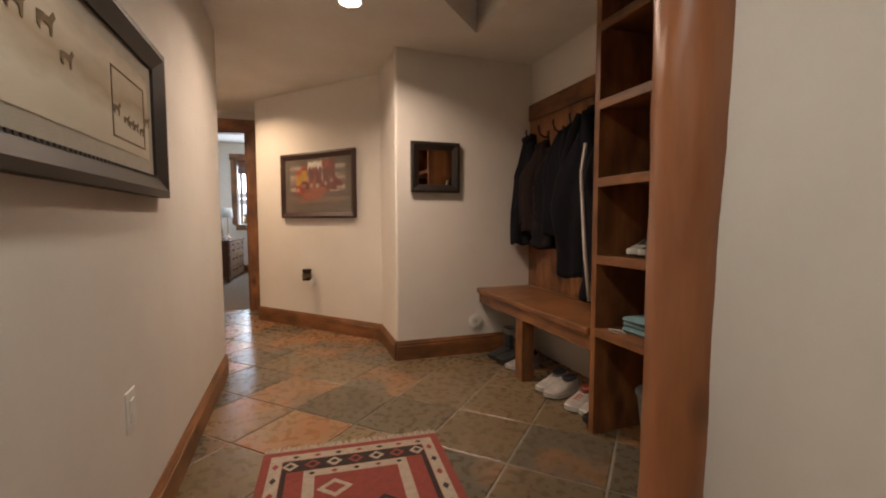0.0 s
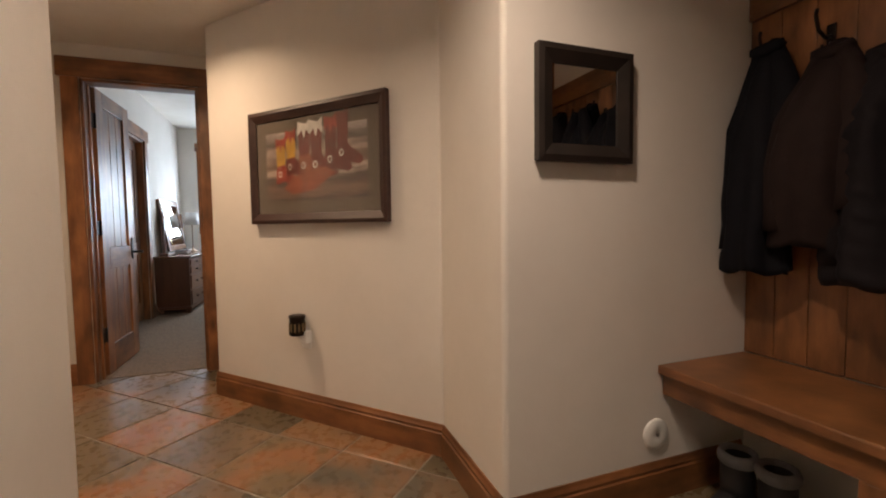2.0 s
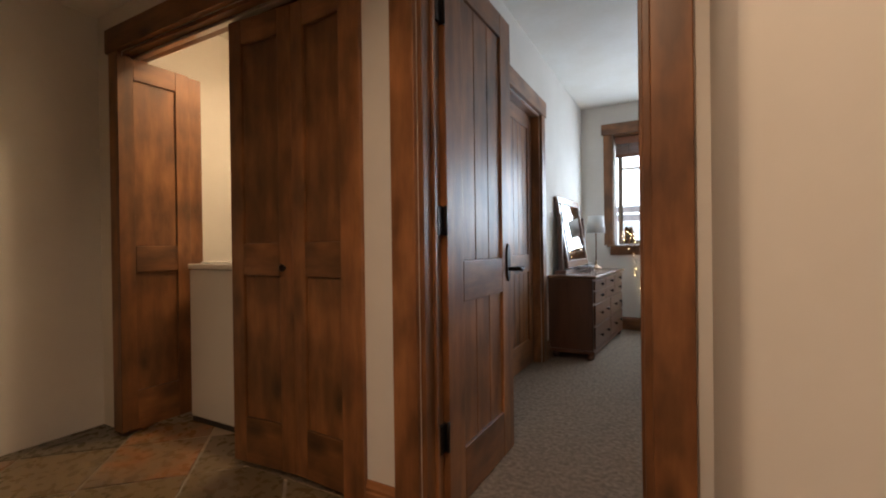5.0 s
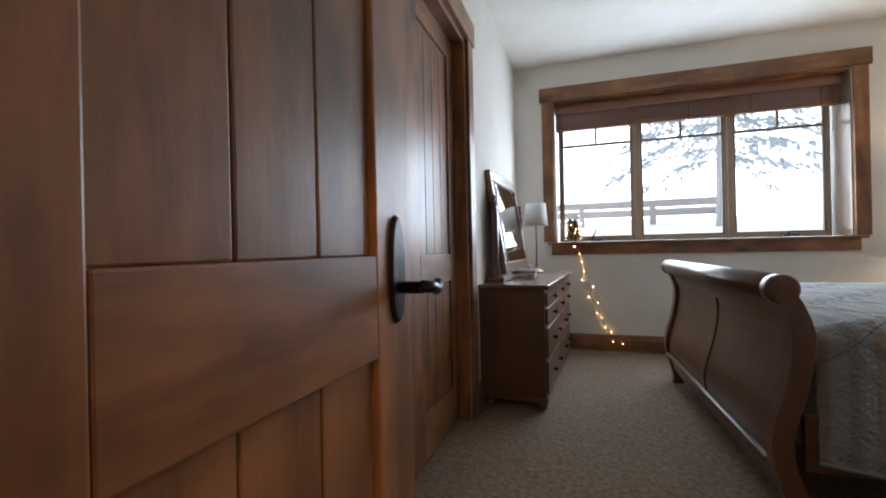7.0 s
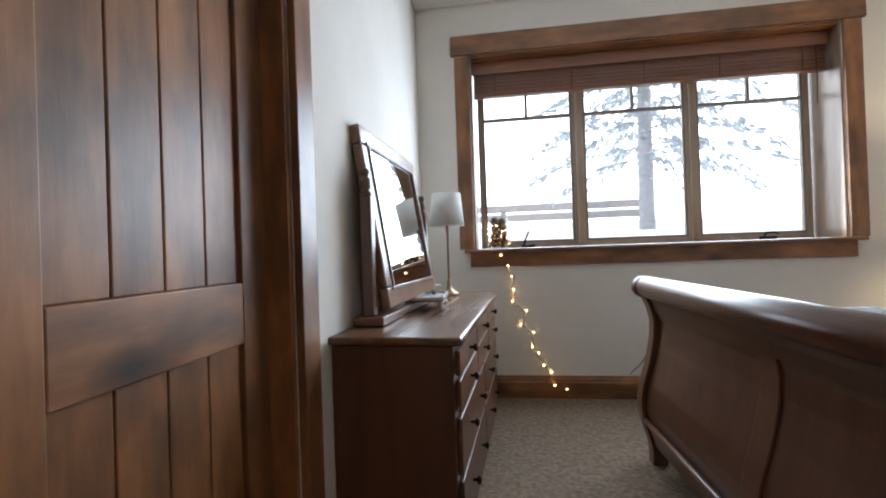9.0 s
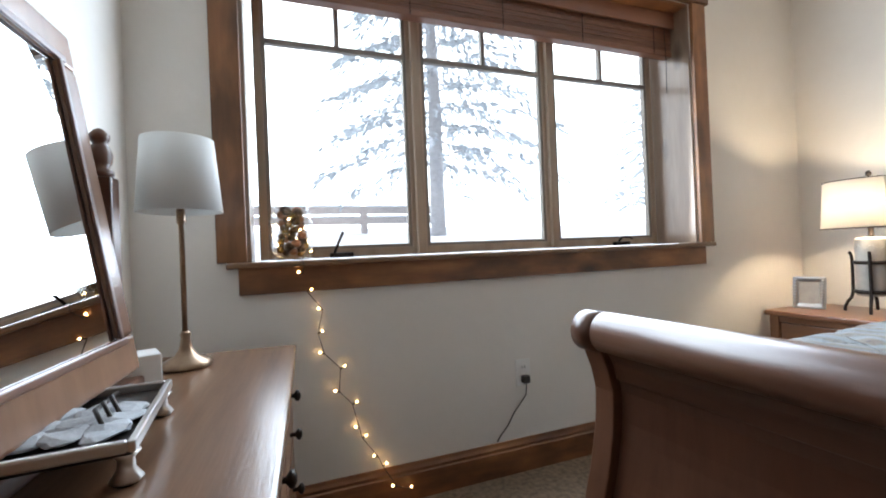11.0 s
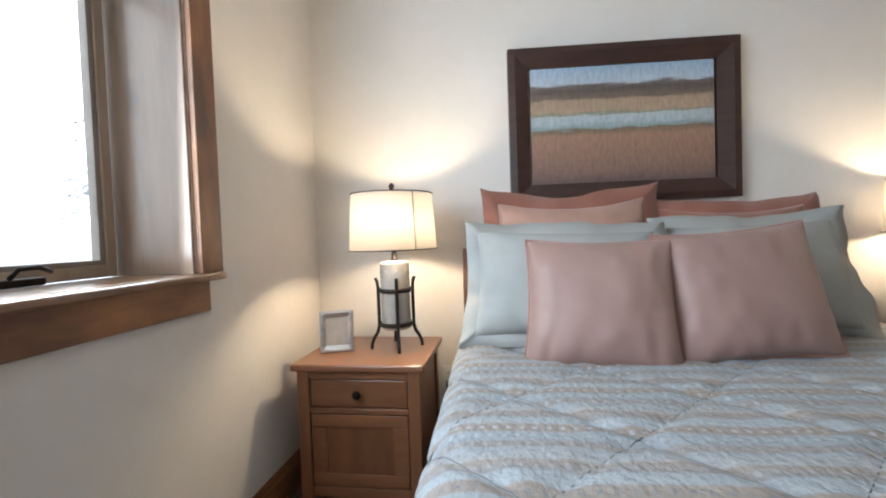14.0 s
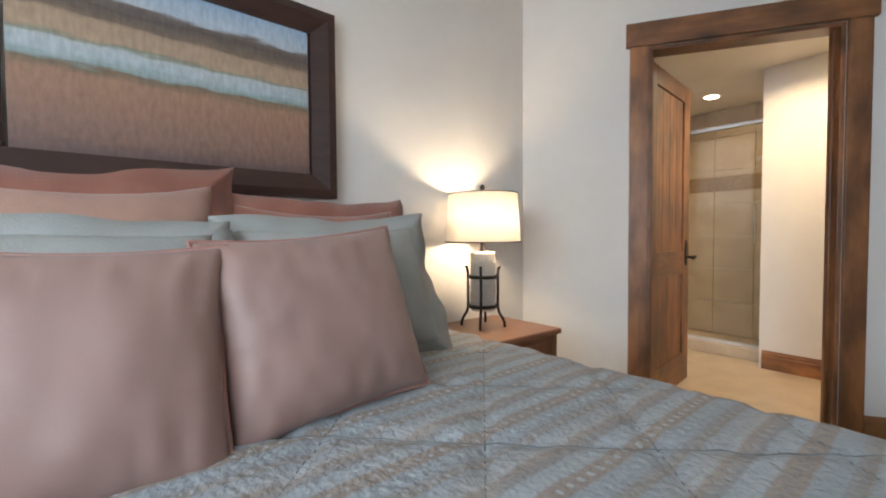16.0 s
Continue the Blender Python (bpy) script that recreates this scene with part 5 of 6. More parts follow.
for a in ((-MW / 2, MW / 2, MH / 2 - 0.07, MH / 2), (-MW / 2, MW / 2, -MH / 2, -MH / 2 + 0.07), (-MW / 2, -MW / 2 + 0.07, -MH / 2 + 0.07, MH / 2 - 0.07), (MW / 2 - 0.07, MW / 2, -MH / 2 + 0.07, MH / 2 - 0.07)):
    slab("frame_bar", a[0], a[1], -0.018, 0.018, a[2], a[3], PALECH, dm, bevel=0.007, m=tilt)
    slab("frame_bead", a[0] + 0.045 if a[0] < 0 and a[1] > 0 else (a[1] - 0.012 if a[0] < 0 else a[0]), a[1] - 0.045 if a[0] < 0 and a[1] > 0 else (a[1] if a[0] < 0 else a[0] + 0.012), -0.024, -0.018, (a[2] if a[2] > 0 else a[3] - 0.012) if a[0] < 0 and a[1] > 0 else a[2], (a[2] + 0.012 if a[2] > 0 else a[3]) if a[0] < 0 and a[1] > 0 else a[3], CHERRY_H, dm, bevel=0.002, m=tilt)
slab("mirror_glass", -MW / 2 + 0.066, MW / 2 - 0.066, -0.013, -0.009, -MH / 2 + 0.066, MH / 2 - 0.066, MIRROR, dm, bevel=0, m=tilt)

LINENSHADE = shade_cloth("white_linen_shade", (0.82, 0.82, 0.80), 0.35)
ANTIQUE = material("antique_bronze", (0.34, 0.24, 0.16), 0.3, 0.85, colour2=(0.22, 0.14, 0.09), scale=14)
tl = thing("table_lamp", "unlit slim bronze table lamp with white linen shade", "lamp", pose(-1.14, 8.15, DH + 0.0015) @ Matrix.Diagonal((0.92, 0.92, 1.045, 1)))
turned("base", [(0.0, 0.0), (0.062, 0.0), (0.064, 0.006), (0.058, 0.014), (0.03, 0.026), (0.016, 0.045), (0.012, 0.07), (0.014, 0.078), (0.009, 0.085)], ANTIQUE, tl, sides=32)
turned("stem", [(0.007, 0.084), (0.007, 0.34), (0.011, 0.345), (0.011, 0.375), (0.008, 0.38)], ANTIQUE, tl)
bm = bmesh.new()
n = 36
rr = [[bm.verts.new((r * math.cos(2 * math.pi * k / n), r * math.sin(2 * math.pi * k / n), z)) for k in range(n)] for r, z in ((0.105, 0.37), (0.088, 0.545), (0.0865, 0.545), (0.1035, 0.37))]
for a, b in zip(rr, rr[1:] + rr[:1]):
    for k in range(n):
        bm.faces.new((a[k], a[(k + 1) % n], b[(k + 1) % n], b[k]))
part("shade", bm, LINENSHADE, tl, "white linen drum shade", smooth=True)
tube("shade_spider", [(-0.09, 0, 0.53), (0, 0, 0.525), (0.09, 0, 0.53)], 0.002, ANTIQUE, tl)
tube("cord", [(-0.05, 0, 0.006), (-0.09, -0.05, 0.004), (-0.1, -0.14, 0.004), (-0.12, -0.22, 0.01)], 0.0025, WIRE, tl)

tray = thing("jewellery_tray", "footed black metal tray holding white trinkets", "tray", pose(-1.175, 7.65, DH + 0.0015, 0, 0, 4))
slab("plate", -0.08, 0.08, -0.14, 0.14, 0.035, 0.042, BRONZE, tray, bevel=0.003)
for a in ((-0.085, -0.075, -0.145, 0.145), (0.075, 0.085, -0.145, 0.145), (-0.075, 0.075, -0.145, -0.135), (-0.075, 0.075, 0.135, 0.145)):
    slab("rim", *a, 0.040, 0.055, STEEL, tray, bevel=0.003)
for x in (-0.07, 0.07):
    for y in (-0.125, 0.125):
        turned("foot", [(0.014, 0.0), (0.018, 0.004), (0.01, 0.016), (0.009, 0.028), (0.016, 0.036)], STEEL, tray, m=pose(x, y, 0))
box = tagged(slab("gift_box", -0.05, 0.05, -0.04, 0.04, 0, 0.07, WHITE, None, bevel=0.003), "small white card box beside the tray", "box")
box.matrix_basis = pose(-1.215, 8.0, DH + 0.0015, 0, 0, 20)
TRINK = plain("white_coral", (0.44, 0.46, 0.48), 0.6)
for k in range(9):
    bm = bmesh.new()
    bmesh.ops.create_icosphere(bm, subdivisions=2, radius=0.022, matrix=Matrix.Diagonal((1.5, 1.1, 0.35, 1)))
    for v in bm.verts:
        v.co *= 1 + 0.5 * noise.noise(v.co * 45 + Vector((k, 0, 0)))
        v.co.z = max(v.co.z, -0.006)
    ob = tagged(part("trinket", bm, TRINK), "flat pale grey shell trinket lying in the tray", "trinket", "trinkets in the tray")
    ob.matrix_basis = pose(-1.215 + 0.042 * (k % 3), 7.575 + 0.045 * (k // 3), DH + 0.0515, 0, 0, 40 * k)
for k in range(3):
    tagged(tube("glasses_arm", [(-1.125, 7.565 + 0.03 * k, DH + 0.048), (-1.15, 7.605 + 0.03 * k, DH + 0.072), (-1.16, 7.685 + 0.02 * k, DH + 0.062)], 0.003, BRONZE), "thin dark wire bangle lying in the tray", "bangle", "bangles in the tray")

# bed
YB, BW = 6.955, 0.745
BED = pose(-0.2, YB, 0, 0, 0, 2.0) @ pose(0.2, -YB, 0)
bed = thing("bed", "cherry sleigh bed frame with scrolled footboard and headboard", "bed", BED @ pose(0, YB, 0))
CURVE = ((0.0, -0.165), (0.06, -0.160), (0.12, -0.172), (0.2, -0.2), (0.27, -0.208), (0.35, -0.195), (0.45, -0.165), (0.55, -0.145), (0.63, -0.142), (0.70, -0.158), (0.75, -0.185), (0.79, -0.21))


def curved_board(name, y0, y1, z0, z1, thick, mat, flip=1, off=0.0, high=1.0, shift=0.0):
    """A board that follows the sleigh curve between two heights."""
    bm = bmesh.new()
    rows = []
    pts = [z0 + (z1 - z0) * k / 16 for k in range(17)]
    for z in pts:
        zz = z / high
        i = max(j for j in range(len(CURVE)) if CURVE[j][0] <= zz + 1e-6)
        i = min(i, len(CURVE) - 2)
        (za, xa), (zb, xb) = CURVE[i], CURVE[i + 1]
        x = (xa + (xb - xa) * min(1, (zz - za) / (zb - za))) * flip + shift + off
        rows.append([bm.verts.new((x + sx * thick / 2, y, z)) for sx, y in ((-1, y0), (1, y0), (1, y1), (-1, y1))])
    for a, b in zip(rows, rows[1:]):
        for k in range(4):
            bm.faces.new((a[k], a[(k + 1) % 4], b[(k + 1) % 4], b[k]))
    bm.faces.new(rows[0])
    bm.faces.new(rows[-1])
    return part(name, bm, mat, bed, bevel=0.003)


def roll(name, y0, y1, x, z, r, mat, label=""):
    turned(name, [(r * 0.8, 0), (r, 0.006), (r, y1 - y0 - 0.006), (r * 0.8, y1 - y0)], mat, bed, label, m=pose(x, y1, z, 90))


for s in (-1, 1):
    y = s * (BW + 0.035)
    curved_board("foot_post", y - 0.03, y + 0.03, 0.0, 0.775, 0.062, CHERRY_V)
    curved_board("head_post", y - 0.03, y + 0.03, 0.0, 0.99, 0.06, CHERRY_V, -1, 0, 1.28, 1.87)
    roll("scroll_end", y - 0.031, y + 0.031, -0.196, 0.772, 0.048, CHERRY_V, "round scroll end")
curved_board("foot_panel", -BW + 0.0, -0.04, 0.16, 0.70, 0.022, CHERRY_V)
curved_board("foot_panel", 0.04, BW, 0.16, 0.70, 0.022, CHERRY_V)
curved_board("foot_stile", -0.04, 0.04, 0.16, 0.72, 0.036, CHERRY_V)
curved_board("foot_rail", -BW, BW, 0.66, 0.745, 0.038, CHERRY_H)
curved_board("foot_rail", -BW, BW, 0.09, 0.20, 0.042, CHERRY_H)
roll("foot_moulding", -BW, BW, -0.225, 0.20, 0.012, CHERRY_H)
roll("foot_roll", -BW - 0.004, BW + 0.004, -0.196, 0.775, 0.046, CHERRY_H, "round rolled top rail")
curved_board("head_panel", -BW, BW, 0.2, 0.97, 0.024, CHERRY_V, -1, 0, 1.28, 1.87)
for s in (-1, 1):
    slab("side_rail", -0.13, 2.0, s * (BW + 0.01) - 0.014, s * (BW + 0.01) + 0.014, 0.18, 0.36, CHERRY_H, bed)
SHEET = plain("white_sheet", (0.6, 0.6, 0.58), 0.9)
mat_ = tagged(slab("mattress", -0.09, 1.98, YB - 0.735, YB + 0.735, 0.19, 0.615, SHEET, None, bevel=0.05), "white mattress under the quilted comforter", "mattress")
mat_.matrix_basis = BED


def quilt_material():
    """Woven rows across the bed: pale blue-grey, taupe and beige bands with dotted and laddered figures."""
    m = bpy.data.materials.new("striped_quilt")
    m.use_nodes = True
    n, l = m.node_tree.nodes, m.node_tree.links
    b = n["Principled BSDF"]
    b.inputs["Roughness"].default_value, b.inputs["Sheen Weight"].default_value = 0.9, 0.05
    co, sp = n.new("ShaderNodeTexCoord"), n.new("ShaderNodeSeparateXYZ")
    wob = n.new("ShaderNodeTexNoise")
    wob.inputs["Scale"].default_value, wob.inputs["Detail"].default_value = 9, 4
    l.new(co.outputs["UV"], sp.inputs[0])
    l.new(co.outputs["UV"], wob.inputs["Vector"])

    def math_(op, a, c=None, d=None):
        q = n.new("ShaderNodeMath")
        q.operation = op
        for i, v in enumerate((a, c, d)):
            if v is None:
                continue
            if isinstance(v, (int, float)):
                q.inputs[i].default_value = v
            else:
                l.new(v, q.inputs[i])
        return q.outputs[0]
    x = math_("MULTIPLY_ADD", wob.outputs[0], 0.012, sp.outputs["X"])
    band = math_("FRACT", math_("MULTIPLY", x, 1 / 0.205))
    r = n.new("ShaderNodeValToRGB")
    r.color_ramp.interpolation = "LINEAR"
    stops = ((0.0, (0.24, 0.265, 0.28)), (0.16, (0.25, 0.275, 0.29)), (0.19, (0.235, 0.20, 0.172)), (0.33, (0.25, 0.215, 0.185)), (0.36, (0.29, 0.31, 0.32)), (0.50, (0.265, 0.29, 0.305)), (0.53, (0.215, 0.21, 0.205)), (0.66, (0.25, 0.215, 0.185)), (0.70, (0.30, 0.30, 0.295)), (0.86, (0.25, 0.27, 0.285)), (0.9, (0.22, 0.195, 0.17)), (1.0, (0.235, 0.235, 0.235)))
    e = r.color_ramp.elements
    e[0].position, e[0].color = stops[0][0], (*stops[0][1], 1)
    e[1].position, e[1].color = stops[-1][0], (*stops[-1][1], 1)
    for p, c in stops[1:-1]:
        k = e.new(p)
        k.color = (*c, 1)
    l.new(band, r.inputs[0])
    row = math_("FRACT", math_("MULTIPLY", x, 1 / 0.0342))
    col = math_("FRACT", math_("MULTIPLY_ADD", sp.outputs["Y"], 1 / 0.026, math_("MULTIPLY", math_("FLOOR", math_("MULTIPLY", x, 1 / 0.0342)), 0.37)))
    d2 = math_("ADD", math_("POWER", math_("SUBTRACT", row, 0.5), 2), math_("POWER", math_("SUBTRACT", col, 0.5), 2))
    dot = math_("LESS_THAN", d2, math_("MULTIPLY", wob.outputs[0], 0.075))
    pick = n.new("ShaderNodeTexWhiteNoise")
    pick.noise_dimensions = "1D"
    l.new(math_("FLOOR", math_("MULTIPLY", x, 1 / 0.0342)), pick.inputs["W"])
    on = math_("MULTIPLY", dot, math_("MULTIPLY", pick.outputs["Value"], 0.62))
    mx = n.new("ShaderNodeMix")
    mx.data_type = "RGBA"
    l.new(on, mx.inputs["Factor"])
    l.new(r.outputs[0], mx.inputs["A"])
    cr = n.new("ShaderNodeValToRGB")
    cr.color_ramp.interpolation = "CONSTANT"
    cr.color_ramp.elements[0].color = (0.43, 0.46, 0.48, 1)
    cr.color_ramp.elements[1].color, cr.color_ramp.elements[1].position = (0.16, 0.17, 0.19, 1), 0.6
    l.new(pick.outputs["Color"], cr.inputs[0])
    l.new(cr.outputs[0], mx.inputs["B"])
    l.new(mx.outputs["Result"], b.inputs["Base Color"])
    fz = n.new("ShaderNodeTexNoise")
    fz.inputs["Scale"].default_value, fz.inputs["Detail"].default_value = 60, 5
    l.new(co.outputs["UV"], fz.inputs["Vector"])
    bp = n.new("ShaderNodeBump")
    bp.inputs["Strength"].default_value, bp.inputs["Distance"].default_value = 0.7, 0.012
    l.new(fz.outputs[0], bp.inputs["Height"])
    l.new(bp.outputs[0], b.inputs["Normal"])
    return m


QUILT = quilt_material()
NX, NS = 130, 150
HALF, DROP, RAD = 0.825, 0.37, 0.09
total = 2 * (HALF - RAD + math.pi * RAD / 2 + DROP)
PITCH = 0.42


def quilt_point(x, s, lift=0.0):
    """A place on the comforter: x along the bed, s measured across it over the edges."""
    a, sg = abs(s), 1 if s >= 0 else -1
    if a < HALF - RAD:
        p, nrm = (a, 0.672), (0, 1)
    elif a < HALF - RAD + math.pi * RAD / 2:
        t_ = (a - HALF + RAD) / RAD
        p, nrm = (HALF - RAD + RAD * math.sin(t_), 0.672 - RAD + RAD * math.cos(t_)), (math.sin(t_), math.cos(t_))
    else:
        d_ = a - (HALF - RAD + math.pi * RAD / 2)
        p, nrm = (HALF + 0.02 * math.sin(x * 9 + sg) * d_ / DROP + 0.05 * d_, 0.672 - RAD - d_), (1, 0)
    c1, c2 = (x + s) / PITCH, (x - s) / PITCH
    q = min(abs(c1 - round(c1)), abs(c2 - round(c2))) * PITCH / 1.414
    puff = 0.010 * (1 - math.exp(-(q / 0.016) ** 2)) - 0.009 + lift
    puff += 0.004 * noise.noise((x * 7, s * 7, 0)) + 0.007 * noise.noise((x * 24, s * 24, 3)) * math.exp(-(q / 0.07) ** 2)
    if x < 0.05:
        puff -= 0.05 * ((0.05 - x) / 0.145) ** 2
    return Vector((x, YB + sg * (p[0] + nrm[0] * puff), p[1] + nrm[1] * puff))


bm = bmesh.new()
uvl = bm.loops.layers.uv.new("UVMap")
grid, uvs = [], {}
for i in range(NX + 1):
    x = -0.095 + 2.05 * i / NX
    row = []
    for j in range(NS + 1):
        s = total * (j / NS - 0.5)
        v = bm.verts.new(quilt_point(x, s))
        uvs[v] = (x, s)
        row.append(v)
    grid.append(row)
for a, b in zip(grid, grid[1:]):
    for j in range(NS):
        f = bm.faces.new((a[j], a[j + 1], b[j + 1], b[j]))
        for lp in f.loops:
            lp[uvl].uv = uvs[lp.vert]
comf = thing("comforter", "quilted grey-blue and taupe striped comforter spread over the bed", "comforter", BED)
part("quilted_cover", bm, QUILT, comf, smooth=True)
# Thread darker than the cover: seam shadow is painted into the stitch lines.
THREAD_SHADE = plain("thread_with_seam_shade", (0.13, 0.135, 0.14), 0.9)
for sg in (1, -1):
    for k in range(-3, 9):
        line = []
        for i in range(241):
            x = -0.09 + 2.03 * i / 240
            s = sg * (k * PITCH - x)
            if abs(s) < total / 2 - 0.01:
                line.append(quilt_point(x, s, 0.0005))
        if len(line) > 3:
            tube("stitch_line", line, 0.0018, THREAD_SHADE, comf, sides=5)
for sg in (-1, 1):
    tube("hem", [quilt_point(-0.095 + 2.05 * i / 60, sg * (total / 2 - 0.004)) for i in range(61)], 0.007, QUILT, comf, sides=6)


def pillow(name, label, m, w, h, thick, mat, flange=0.0, piping=None, seed=0, sag=0.0, edge=None):
    """A stuffed pillow standing in local x-z: pinched corners, wrinkled sides, optional flange or piping."""
    t = thing(name, label, "pillow", BED @ m, "pillows on the bed")
    bm = bmesh.new()
    n = 38
    sides = {}
    for sg in (-1, 1):
        for i in range(n + 1):
            for j in range(n + 1):
                u, v = 2 * i / n - 1, 2 * j / n - 1
                if sg == 1 and (i in (0, n) or j in (0, n)):
                    sides[sg, i, j] = sides[-1, i, j]
                    continue
                b = max(0, (1 - abs(u) ** 2.6)) ** 0.55 * max(0, (1 - abs(v) ** 2.6)) ** 0.55
                px = w / 2 * u * (1 - 0.07 * (1 - abs(v) ** 2) * abs(u) ** 4)
                pz = h / 2 * v * (1 - 0.08 * (1 - abs(u) ** 2) * abs(v) ** 4) - sag * (1 - u * u) * max(0, v)
                wr = 0.008 * noise.noise((u * 2.2 + seed, v * 2.2, sg * 2)) + 0.011 * noise.noise((u * 7 + seed, v * 3, sg)) * (u * u + v * v) + 0.006 * math.sin(9 * (u + v) + seed) * (u * v) ** 2
                wr += 0.013 * noise.noise((v * 11 + seed, u * 1.5, sg)) * abs(u) ** 5 + 0.012 * noise.noise((u * 11, v * 1.5 + seed, sg)) * abs(v) ** 5 + 0.002 * noise.noise((u * 4 + v * 3, v * 5 - u * 4, seed))
                sides[sg, i, j] = bm.verts.new((px, sg * (thick / 2 * b) + wr * b, pz))
    for sg in (-1, 1):
        for i in range(n):
            for j in range(n):
                bm.faces.new((sides[sg, i, j], sides[sg, i + 1, j], sides[sg, i + 1, j + 1], sides[sg, i, j + 1]))
    rim = [sides[-1, i, 0].co.copy() for i in range(n)] + [sides[-1, n, j].co.copy() for j in range(n)] + [sides[-1, i, n].co.copy() for i in range(n, 0, -1)] + [sides[-1, 0, j].co.copy() for j in range(n, 0, -1)]
    part("cushion", bm, mat, t, smooth=True)
    if flange:
        bm = bmesh.new()
        k = len(rim)
        inn = [bm.verts.new((c.x * 0.96, c.y - 0.003, c.z * 0.96)) for c in rim]
        out = [bm.verts.new((c.x + math.copysign(flange, c.x) * min(1, abs(c.x) / (w * 0.42)) ** 6, c.y + 0.016 * math.sin(i * 0.22 + seed) + 0.006 * math.sin(i * 0.61 + 2 * seed), c.z + math.copysign(flange, c.z) * min(1, abs(c.z) / (h * 0.40)) ** 6)) for i, c in enumerate(rim)]
        inn2 = [bm.verts.new(v.co + Vector((0, 0.006, 0))) for v in inn]
        out2 = [bm.verts.new(v.co + Vector((0, 0.005, 0))) for v in out]
        for i in range(k):
            bm.faces.new((inn[i - 1], inn[i], out[i], out[i - 1]))
            bm.faces.new((inn2[i - 1], inn2[i], out2[i], out2[i - 1]))
            bm.faces.new((out[i - 1], out[i], out2[i], out2[i - 1]))
        part("flange", bm, edge or mat, t, "flat stitched flange", smooth=True)
    if piping:
        tube("piping", rim + rim[:1], 0.005, piping, t, "corded edge piping", sides=6)
    return t


BLUSH = plain("blush_satin", (0.29, 0.177, 0.147), 0.55, k=0.88, scale=6, bump=0.0, sheen=0.1)
BLUSHP = plain("rose_piping", (0.34, 0.17, 0.135), 0.5)
SAGE = plain("sage_cotton", (0.33, 0.338, 0.318), 0.85, k=0.92, scale=8)
RUST = plain("rust_velvet", (0.30, 0.11, 0.07), 0.7, k=0.75, scale=8, sheen=0.25)
ROSE = plain("rose_velvet", (0.42, 0.24, 0.18), 0.7, k=0.8, scale=8, sheen=0.25)
pillow("cushion", "square blush satin cushion with corded edge", pose(1.385, 7.31, 0.828, -21, 1, -98), 0.45, 0.42, 0.17, BLUSH, piping=BLUSHP, seed=1)
pillow("cushion", "square blush satin cushion with corded edge", pose(1.395, 6.89, 0.852, -19, -4, -87), 0.46, 0.41, 0.16, BLUSH, piping=BLUSHP, seed=5)
pillow("pillow", "pale sage cotton pillow with wide flanged border", pose(1.58, 7.38, 0.872, -24, 2, -92), 0.64, 0.40, 0.17, SAGE, flange=0.045, seed=9)
pillow("pillow", "pale sage cotton pillow with wide flanged border", pose(1.65, 6.70, 0.875, -22, -1, -90), 0.58, 0.40, 0.18, SAGE, flange=0.045, seed=13)
pillow("pillow", "rose velvet pillow with rust flange propped against the headboard", pose(1.87, 7.30, 0.985, -14, 0, -90), 0.62, 0.42, 0.18, ROSE, flange=0.065, seed=17, sag=0.03, edge=RUST)
pillow("pillow", "rust velvet pillow propped against the headboard", pose(1.89, 6.66, 0.935, -14, 1, -90), 0.60, 0.42, 0.17, RUST, flange=0.05, seed=21, sag=0.02)

# art over the bed
art = thing("framed_picture", "landscape painting of marsh and tan fields in brown frame", "picture", pose(2.128, 7.10, 1.543, 0, 0, -86) @ Matrix.Diagonal((0.985, 1, 0.95, 1)))
frame_bars(art, 1.045, 0.755, 0.095, 0.042, BROWNFRAME)
LAND = ribbon_sheet("painted_marsh", [(0.0, (0.13, 0.085, 0.075)), (0.08, (0.22, 0.13, 0.10)), (0.22, (0.29, 0.165, 0.115)), (0.40, (0.35, 0.20, 0.125)), (0.455, (0.19, 0.14, 0.09)), (0.475, (0.26, 0.33, 0.31)), (0.52, (0.40, 0.46, 0.48)), (0.575, (0.44, 0.48, 0.49)), (0.60, (0.25, 0.25, 0.18)), (0.62, (0.42, 0.29, 0.19)), (0.71, (0.38, 0.27, 0.18)), (0.735, (0.18, 0.13, 0.095)), (0.80, (0.11, 0.085, 0.07)), (0.845, (0.15, 0.12, 0.11)), (0.865, (0.42, 0.48, 0.53)), (1.0, (0.32, 0.43, 0.54))], (1.5, 1, 9), 0.09, (-0.278, 0.278), grain=0.16)
slab("canvas", -0.418, 0.418, -0.014, -0.004, -0.286, 0.286, LAND, art, bevel=0)


# nightstands and their lamps
STAND_V = wood("honey_cherry", (0.235, 0.098, 0.045), (0.15, 0.058, 0.027), knots=0.0, rough=0.33)
STAND_H = wood("honey_cherry_level", (0.235, 0.098, 0.045), (0.15, 0.058, 0.027), True, knots=0.0, rough=0.33)


